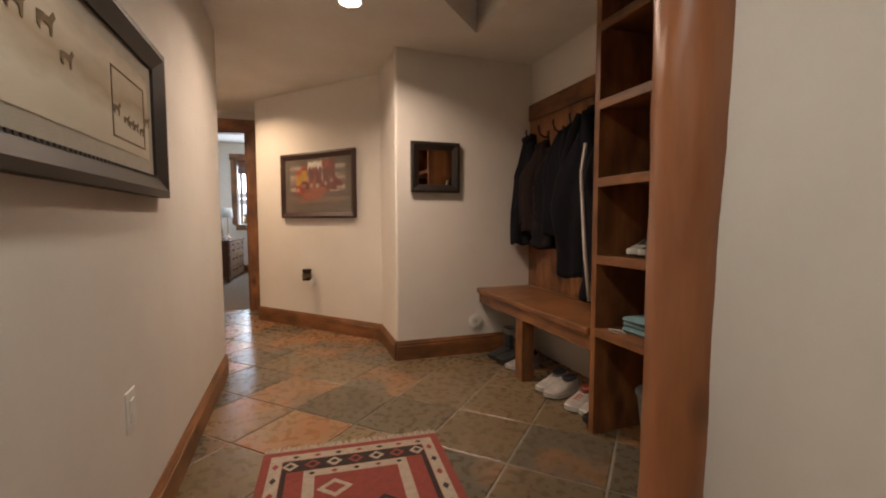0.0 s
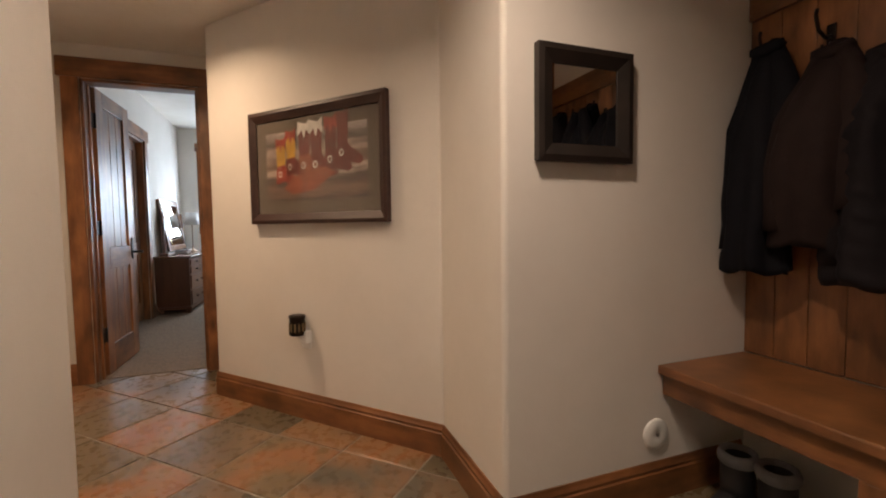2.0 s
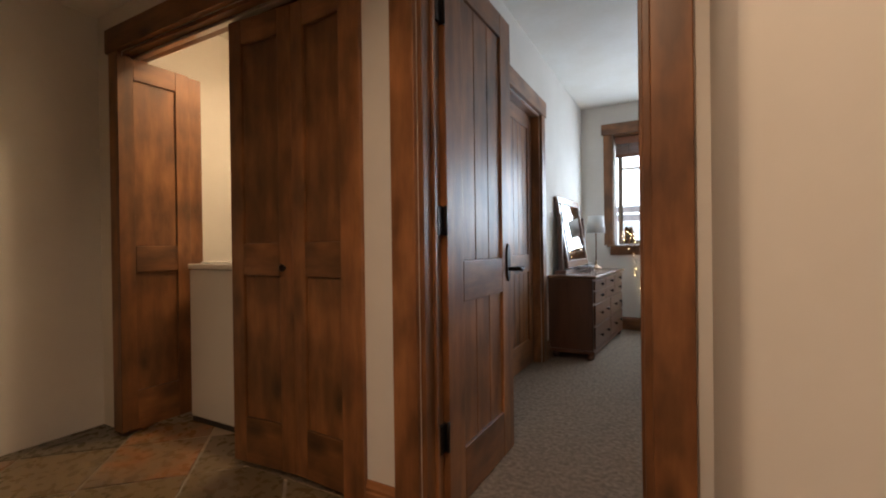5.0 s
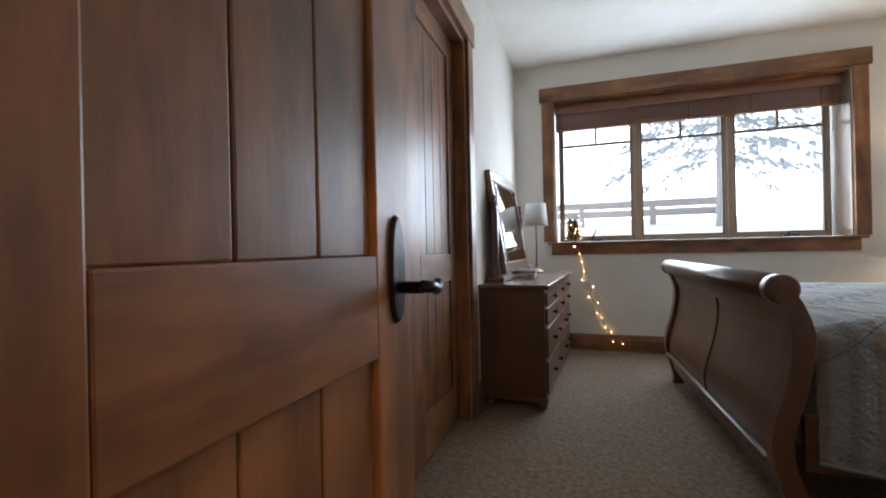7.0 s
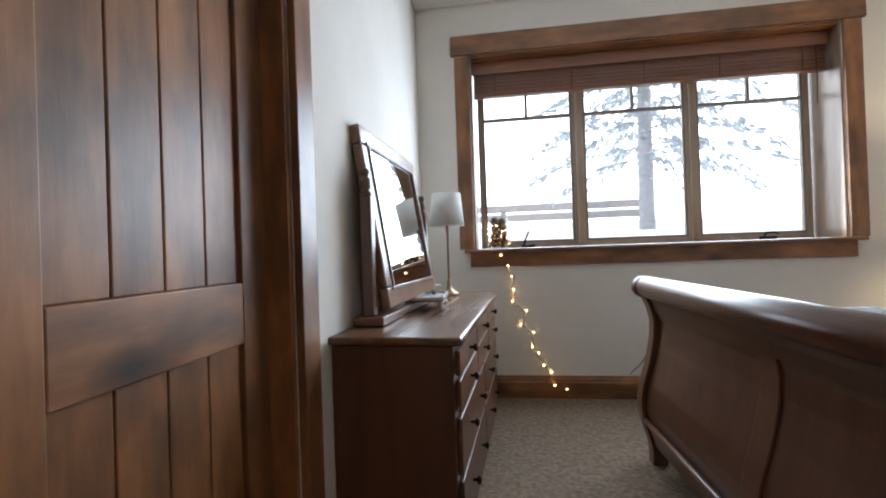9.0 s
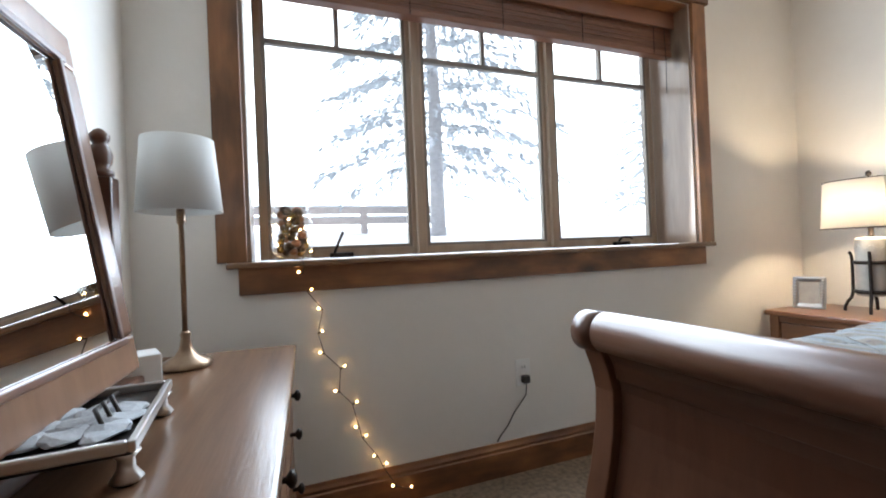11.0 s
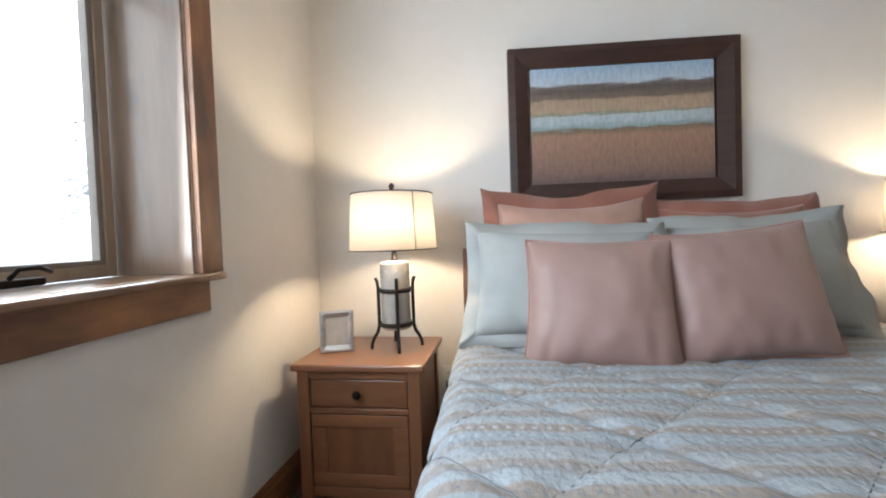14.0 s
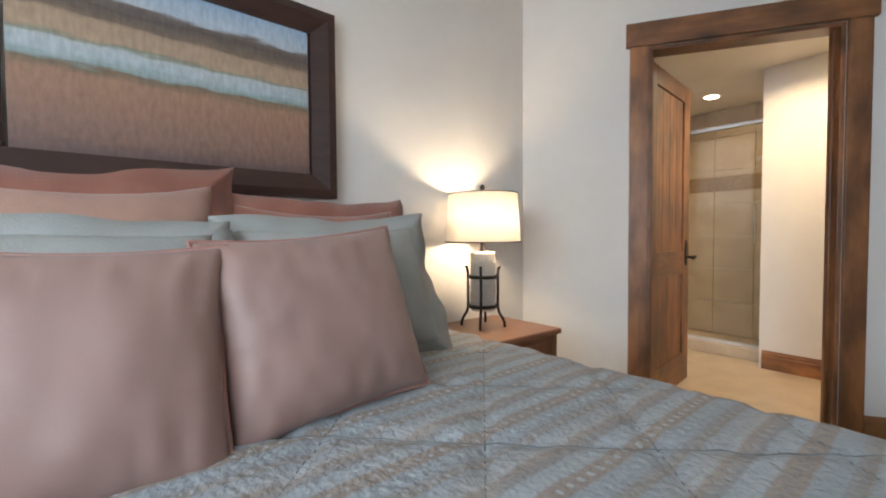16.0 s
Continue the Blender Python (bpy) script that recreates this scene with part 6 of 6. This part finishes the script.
def nightstand(m, label):
    t = thing("nightstand", label, "nightstand", m, "pair of nightstands")
    slab("top", -0.012, 0.44, -0.02, 0.49, 0.565, 0.592, STAND_H, t, bevel=0.007)
    for x in (0.0, 0.385):
        for y in (0.0, 0.425):
            slab("leg", x, x + 0.045, y, y + 0.045, 0, 0.565, STAND_V, t, bevel=0.004)
    slab("side_panel", 0.045, 0.385, 0.01, 0.026, 0.1, 0.565, STAND_V, t)
    slab("side_panel", 0.045, 0.385, 0.444, 0.46, 0.1, 0.565, STAND_V, t)
    slab("back_panel", 0.40, 0.415, 0.045, 0.425, 0.1, 0.565, STAND_V, t)
    slab("rail", 0.004, 0.03, 0.045, 0.425, 0.535, 0.565, STAND_H, t)
    slab("rail", 0.004, 0.03, 0.045, 0.425, 0.405, 0.425, STAND_H, t)
    slab("rail", 0.004, 0.03, 0.045, 0.425, 0.085, 0.125, STAND_H, t)
    d = slab("drawer", 0.010, 0.035, 0.049, 0.421, 0.429, 0.531, STAND_H, t, bevel=0.004)
    turned("knob", [(0.006, 0), (0.006, 0.012), (0.016, 0.018), (0.017, 0.024), (0.008, 0.03)], BRONZE, d, "dark bronze knob", m=pose(0.010, 0.235, 0.48, 0, -90, 0))
    c = slab("door", 0.012, 0.03, 0.049, 0.421, 0.129, 0.401, STAND_V, t, bevel=0.003)
    for a in ((0.049, 0.421, 0.129, 0.175), (0.049, 0.421, 0.355, 0.401), (0.049, 0.105, 0.175, 0.355), (0.365, 0.421, 0.175, 0.355)):
        slab("door_frame", 0.006, 0.012, *a, STAND_H, c, bevel=0.002)
    return t


nightstand(pose(1.505, 7.965, 0), "cherry nightstand with one drawer and panelled door")
nightstand(pose(1.775, 5.64, 0), "cherry nightstand with one drawer and panelled door")
LAMPSHADE = shade_cloth("cream_silk_shade", (0.92, 0.88, 0.82), 0.82)
CERAMIC = plain("embossed_ceramic", (0.45, 0.42, 0.37), 0.5, bump=0.3, fine=30)
IRON = material("wrought_iron", (0.035, 0.026, 0.022), 0.5, 0.7, bump=0.2)


def bedside_lamp(m, turn):
    t = thing("bedside_lamp", "lit ceramic lamp in a wrought-iron stand, cream shade", "lamp", m @ pose(0, 0, 0, 0, 0, turn), "pair of bedside lamps")
    turned("ceramic_body", [(0.0, 0.085), (0.056, 0.085), (0.060, 0.09), (0.060, 0.35), (0.056, 0.362), (0.02, 0.366)], CERAMIC, t, sides=32)
    for k in range(7):
        a = 2 * math.pi * k / 7
        tube("relief_swag", [(0.0605 * math.cos(a + q * 0.1), 0.0605 * math.sin(a + q * 0.1), 0.33 - 0.022 * math.cos(q * 0.38)) for q in range(-4, 5)], 0.0018, CERAMIC, t, sides=6)
    for z in (0.105, 0.245):
        turned("iron_band", [(0.064, z - 0.008), (0.069, z - 0.008), (0.069, z + 0.008), (0.064, z + 0.008)], IRON, t, sides=32)
    for k in range(4):
        a = math.pi / 4 + math.pi / 2 * k
        c, s_ = math.cos(a), math.sin(a)
        tube("iron_leg", [(r * c, r * s_, z) for r, z in ((0.104, 0.006), (0.102, 0.028), (0.092, 0.052), (0.078, 0.072), (0.071, 0.10), (0.071, 0.26), (0.074, 0.282), (0.081, 0.297))], 0.0068, IRON, t, sides=8)
    turned("neck", [(0.02, 0.366), (0.012, 0.372), (0.010, 0.40), (0.012, 0.42), (0.004, 0.43), (0.003, 0.655), (0.011, 0.66), (0.012, 0.672), (0.005, 0.682)], IRON, t)
    bm = bmesh.new()
    n = 48
    def oval(r, z, e=1.0):
        return [bm.verts.new((r * math.cos(2 * math.pi * k / n), 0.92 * r * math.sin(2 * math.pi * k / n), z)) for k in range(n)]
    rr = [oval(0.186, 0.41), oval(0.172, 0.638), oval(0.170, 0.638), oval(0.184, 0.41)]
    for a, b in zip(rr, rr[1:] + rr[:1]):
        for k in range(n):
            bm.faces.new((a[k], a[(k + 1) % n], b[(k + 1) % n], b[k]))
    part("shade", bm, LAMPSHADE, t, "glowing cream silk shade", smooth=True)
    for z, r in ((0.411, 0.187), (0.637, 0.173)):
        tube("shade_trim", [(r * math.cos(2 * math.pi * k / n), 0.92 * r * math.sin(2 * math.pi * k / n), z) for k in range(n + 1)], 0.0022, BROWNCLOTH, t, sides=5)
    a = math.radians(225 - turn)
    tube("shade_seam", [(0.187 * math.cos(a), 0.92 * 0.187 * math.sin(a), 0.412), (0.1735 * math.cos(a), 0.92 * 0.1735 * math.sin(a), 0.636)], 0.003, LINEN, t, sides=5)
    for k in range(3):
        b_ = 2 * math.pi * k / 3
        tube("shade_spider", [(0, 0, 0.632), (0.170 * math.cos(b_), 0.157 * math.sin(b_), 0.632)], 0.002, STEEL, t, sides=5)
    bm = bmesh.new()
    bmesh.ops.create_icosphere(bm, subdivisions=3, radius=0.028, matrix=pose(0.0, 0.05, 0.50))
    part("bulb", bm, LIT, t, "glowing bulb", smooth=True)
    p = m.translation
    lamp("bedside_bulb", "POINT", pose(p.x - 0.045, p.y - 0.03, p.z + 0.515), BULB_WATTS, (1.0, 0.80, 0.56), 0.035)


BULB_WATTS = 15
bedside_lamp(pose(1.73, 8.10, 0.5925), -27)
bedside_lamp(pose(2.01, 5.90, 0.5925), -5)
pf = thing("photo_frame", "small standing photo frame with beaded silver border", "photo frame", pose(1.68, 8.34, 0.5935, 0, 0, -72) @ pose(0, 0, 0.083, -10, 0, 0))
frame_bars(pf, 0.135, 0.165, 0.026, 0.012, STEEL)
slab("photo", -0.042, 0.042, -0.006, -0.002, -0.057, 0.057, plain("faded_photo", (0.40, 0.37, 0.33), 0.5), pf, bevel=0)
slab("back_board", -0.06, 0.06, 0.0005, 0.004, -0.078, 0.078, BRONZE, pf, bevel=0)
for k in range(9):
    for s in (-1, 1):
        bm = bmesh.new()
        bmesh.ops.create_icosphere(bm, subdivisions=1, radius=0.006, matrix=pose(s * 0.054, -0.013, -0.064 + 0.016 * k))
        part("bead", bm, STEEL, pf, smooth=True)

sd = thing("smoke_detector", "round white smoke detector on the ceiling", "smoke detector", pose(-0.765, 5.90, ROOM_H))
turned("housing", [(0.06, -0.001), (0.062, -0.012), (0.055, -0.03), (0.03, -0.036), (0.0, -0.036)], WHITE, sd, sides=32)
turned("grille_ring", [(0.040, -0.031), (0.046, -0.033), (0.046, -0.037), (0.040, -0.037)], SASH, sd, sides=32)

# ---- bathroom seen through its door ----
wall("wall_bath_stub", (0.85, 3.40), (1.59, 3.40), -0.14, ROOM_H)
tagged(baseboard((1.59, 3.40), (0.95, 3.40)), "stained alder baseboard")
wall("wall_bath_east", (3.1, 5.6), (3.1, 2.3), 0.12, ROOM_H)
polygon_slab("ceiling_bath", [(-0.02, 3.85), (0.92, 2.86), (0.92, 2.3), (3.3, 2.3), (3.3, 5.6), (2.3, 5.3)], 2.262, 2.5, CEILING, "pale plaster bathroom ceiling", "ceiling")
sh = thing("shower", "tiled shower with a framed glass door", "shower", pose(1.595, 3.20, 0))
slab("curb", 0.0, 1.4, -0.08, 0.06, 0.007, 0.10, BATHTILE, sh, bevel=0.008)
for j in range(7):
    for i in range(4):
        slab("wall_tile", i * 0.35 + 0.002, (i + 1) * 0.35 - 0.002, -0.80, -0.788, 0.01 + j * 0.33 + 0.002, 0.01 + (j + 1) * 0.33 - 0.002, BATHTILE, sh, bevel=0.002)
MOSAIC = plain("mosaic_band", (0.36, 0.24, 0.13), 0.4, k=0.6, scale=40)
slab("mosaic_band", 0.0, 1.4, -0.788, -0.783, 1.45, 1.60, MOSAIC, sh, "brown mosaic band", bevel=0)
for x in (0.0, 0.62, 1.36):
    slab("door_post", x, x + 0.025, -0.02, 0.012, 0.10, 1.93, STEEL, sh)
slab("door_rail", 0.025, 1.36, -0.02, 0.012, 1.905, 1.935, STEEL, sh)
slab("door_rail", 0.025, 1.36, -0.02, 0.012, 0.10, 0.125, STEEL, sh)
g = slab("glass_door", 0.025, 1.36, -0.006, 0.0, 0.125, 1.905, SHOWER_GLASS, sh, "clear shower glass", bevel=0)
g.visible_shadow = False
tube("towel_bar", [(0.10, 0.012, 0.95), (0.10, 0.05, 0.95), (0.10, 0.05, 1.25), (0.10, 0.012, 1.25)], 0.008, STEEL, sh)
tube("shower_arm", [(0.02, -0.5, 1.75), (0.12, -0.5, 1.78), (0.2, -0.5, 1.72)], 0.008, STEEL, sh)
turned("shower_head", [(0.012, 0.0), (0.015, 0.02), (0.04, 0.05), (0.042, 0.06)], STEEL, sh, m=pose(0.2, -0.5, 1.73, 150, 0, 60))
downlight(2.12, 2.98, 2.262)
# Fixture made up for the added bathroom fill lamp.
downlight(1.3, 3.9, 2.262)
polygon_slab("ceiling_laundry", [(-3.3, 4.57), (-1.48, 4.57), (-1.48, 5.5), (-3.3, 5.5)], 2.48, 2.54, CEILING, "plaster ceiling of the laundry closet", "ceiling")
downlight(-2.3, 5.05, 2.48)
wall("wall_shower_head", (1.59, 3.40), (1.59, 2.42), 0.0001 + 0.02, ROOM_H)

# ---- outdoors ----
SNOW = material("snow", (0.86, 0.88, 0.92), 0.8, colour2=(0.80, 0.83, 0.88), scale=0.6, bump=0.3, fine=6)
bm = bmesh.new()
prev = None
for y, z in ((8.95, 0.35), (10.0, 0.75), (12.0, 1.08), (15.0, 1.26), (20.0, 1.75), (35.0, 2.6), (90.0, 3.6)):
    row = [bm.verts.new((x, y, z + 0.12 * noise.noise((x * 0.35, y * 0.35, 0)))) for x in (-90, -45, -25, -15, -9, -6, -4, -2, 0, 2, 4, 6, 9, 15, 25, 45, 90)]
    if prev:
        for k in range(len(row) - 1):
            bm.faces.new((prev[k], prev[k + 1], row[k + 1], row[k]))
    prev = row
tagged(part("ground", bm, SNOW, smooth=True), "snow-covered ground rising away from the house", "ground", kind="structure")
bm = bmesh.new()
rim = [[bm.verts.new((80 * math.cos(math.radians(q)), 8 + 80 * math.sin(math.radians(q)), z)) for q in range(0, 181, 10)] for z in (0, 90)]
for k in range(18):
    bm.faces.new((rim[0][k], rim[0][k + 1], rim[1][k + 1], rim[1][k]))
tagged(part("backdrop", bm, glow("white_sky", (0.90, 0.96, 1.0), 3.0)), "white overcast winter sky in the distance", "sky", kind="structure")

# Bark and needles are near-white: overexposed outdoor haze put into their colour.
BARK = plain("overexposed_bark", (0.62, 0.61, 0.62), 0.95, bump=0.8, scale=12)
NEEDLE = plain("overexposed_needles", (0.78, 0.84, 0.88), 0.9, k=0.7)
LEAFSNOW = plain("branch_snow", (0.82, 0.85, 0.9), 0.9)


def spruce(x, y, z, h, spread, seed, low):
    """A spruce with drooping, snow-loaded boughs made of many needle sprays."""
    t = thing("spruce_tree", "snow-laden spruce tree standing in the yard", "tree", pose(x, y, z - 0.15))
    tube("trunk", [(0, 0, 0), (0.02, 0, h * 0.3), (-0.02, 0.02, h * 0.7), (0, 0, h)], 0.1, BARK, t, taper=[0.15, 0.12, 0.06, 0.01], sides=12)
    r = random.Random(seed)
    limbs, needles, snow = bmesh.new(), bmesh.new(), bmesh.new()
    for k in range(130):
        f = k / 129
        z0 = low + (h - low) * f
        a = k * 2.39996
        ln = spread * (1 - f) ** 0.8 * r.uniform(0.75, 1.1) + 0.15
        for q in range(int(16 + ln * 16)):
            g_ = r.uniform(0.12, 1.0)
            lx, lz = ln * g_, z0 + 0.12 * ln * g_ - 0.42 * ln * g_ * g_
            off = r.uniform(-0.16, 0.16) * (0.4 + g_)
            c = Vector((math.cos(a) * lx - math.sin(a) * off, math.sin(a) * lx + math.cos(a) * off, lz + r.uniform(-0.08, 0.03)))
            d = Vector((math.cos(a + off * 2), math.sin(a + off * 2), -0.5 + r.uniform(-0.3, 0.3))).normalized() * r.uniform(0.10, 0.2)
            sd_ = Vector((-d.y, d.x, r.uniform(-0.05, 0.05))).normalized() * r.uniform(0.015, 0.035)
            needles.faces.new([needles.verts.new(c + v) for v in (-sd_, d * 0.5 - sd_ * 1.2, d, d * 0.5 + sd_ * 1.2)])
            needles.faces.new([needles.verts.new(c + v) for v in (Vector((0, 0, 0.0)), d * 0.5 + Vector((0, 0, -0.05)), d * 1.05, d * 0.5 + Vector((0, 0, 0.01)))])
            if r.random() < 0.8:
                up = Vector((0, 0, 0.018))
                snow.faces.new([snow.verts.new(c + up + v * 0.9) for v in (-sd_ * 1.3, d * 0.55 - sd_ * 1.5, d, d * 0.55 + sd_ * 1.5)])
        p0, p1, p2 = Vector((0, 0, z0)), Vector((math.cos(a) * ln * 0.5, math.sin(a) * ln * 0.5, z0 - 0.03 * ln)), Vector((math.cos(a) * ln, math.sin(a) * ln, z0 - 0.3 * ln))
        for u, v, w0, w1 in ((p0, p1, 0.022, 0.014), (p1, p2, 0.014, 0.003)):
            e = [limbs.verts.new(b_ + o * w_) for b_, w_ in ((u, w0), (v, w1)) for o in (Vector((0, 0, 1)), Vector((-math.sin(a), math.cos(a), -0.5)), Vector((math.sin(a), -math.cos(a), -0.5)))]
            for i in range(3):
                limbs.faces.new((e[i], e[(i + 1) % 3], e[3 + (i + 1) % 3], e[3 + i]))
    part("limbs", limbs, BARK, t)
    tagged(part("crown", needles, NEEDLE, t, "drooping needle sprays with overexposed haze painted in"), kind="stuff")
    tagged(part("snow_load", snow, LEAFSNOW, t, "snow lying on the boughs"), kind="stuff")


spruce(1.95, 14.6, 1.40, 9.0, 2.3, 3, 1.35)
spruce(13.6, 20.0, 1.75, 8.0, 2.4, 8, 1.0)
bare = thing("bare_tree", "bare slender tree standing in the snow", "tree", pose(-1.9, 15.5, 1.5))
tube("trunk", [(0, 0, 0), (0.03, 0, 1.5), (-0.04, 0, 3.2), (0.02, 0, 5)], 0.06, BARK, bare, taper=[0.09, 0.07, 0.05, 0.02])
rb = random.Random(5)
for k in range(14):
    z = 1.0 + k * 0.27
    a = k * 2.2
    ln = rb.uniform(0.6, 1.3)
    tube("branch", [(0, 0, z), (0.5 * ln * math.cos(a), 0.5 * ln * math.sin(a), z + 0.3 * ln), (ln * math.cos(a), ln * math.sin(a), z + 0.5 * ln)], 0.02, BARK, bare, taper=[0.025, 0.014, 0.004], sides=5)
fence = thing("fence", "low brown log fence, painted pale with outdoor glare, half buried in snow", "fence", pose(0, 16.5, 1.42))
# Rails painted far paler than brown logs, with the outdoor glare in the colour.
FENCEW = plain("overexposed_rail", (0.58, 0.51, 0.48), 0.9, scale=8)
for k in range(5):
    x = -4.2 + k * 1.7
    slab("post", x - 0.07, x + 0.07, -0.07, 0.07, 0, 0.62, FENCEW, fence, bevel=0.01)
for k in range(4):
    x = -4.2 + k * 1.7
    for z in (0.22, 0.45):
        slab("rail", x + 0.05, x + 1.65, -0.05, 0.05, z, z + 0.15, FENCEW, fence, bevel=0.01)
        slab("rail_snow", x + 0.06, x + 1.64, -0.045, 0.045, z + 0.152, z + 0.19, SNOW, fence, "ridge of snow on the rail", bevel=0.015)

# ---- slate tiles, laid diagonally ----
TS = 0.405
HALLPOLY = [(-0.4, -2.3), (1.9, -2.3), (1.9, 2.13), (0.8, 2.13), (0.8, 2.71), (-0.27, 3.93), (-0.27, 4.51), (-1.5, 4.51), (-3.2, 4.51), (-3.2, 3.44), (-1.45, 3.44), (-1.45, 2.2), (-0.4, 2.2)]


def inside(x, y):
    hit = False
    for (x0, y0), (x1, y1) in zip(HALLPOLY, HALLPOLY[1:] + HALLPOLY[:1]):
        if (y0 > y) != (y1 > y) and x < (x1 - x0) * (y - y0) / (y1 - y0) + x0:
            hit = not hit
    return hit


floor_ob = bpy.data.objects["floor"]
tiles = []
for k in range(4):
    bm = bmesh.new()
    rt = random.Random(k)
    h = TS / 2 - 0.005
    e = [(-h, -h), (0, -h + rt.uniform(0, 0.002)), (h, -h), (h - rt.uniform(0, 0.002), 0), (h, h), (0, h - rt.uniform(0, 0.002)), (-h, h), (-h + rt.uniform(0, 0.002), 0)]
    flat_prism(bm, e, -0.006, 0.0, 0.006)
    tiles.append(mesh_of("tile", bm, TILE))
c45 = math.sqrt(0.5)
idx = 0
for i in range(-20, 21):
    for j in range(-20, 21):
        cx = 0.346 + (i - j) * TS * c45
        cy = 2.052 + (i + j) * TS * c45
        near = any(inside(cx + dx, cy + dy) for dx, dy in ((0, 0), (0.27, 0), (-0.27, 0), (0, 0.27), (0, -0.27), (0.14, 0.14), (-0.14, 0.14), (0.14, -0.14), (-0.14, -0.14)))
        if near:
            ob = new("tile", tiles[idx % 4])
            ob.parent = floor_ob
            ob.matrix_basis = pose(cx, cy, random.uniform(-0.0012, 0.0008), random.uniform(-0.12, 0.12), random.uniform(-0.12, 0.12), 45 + 90 * random.randrange(4))
            idx += 1
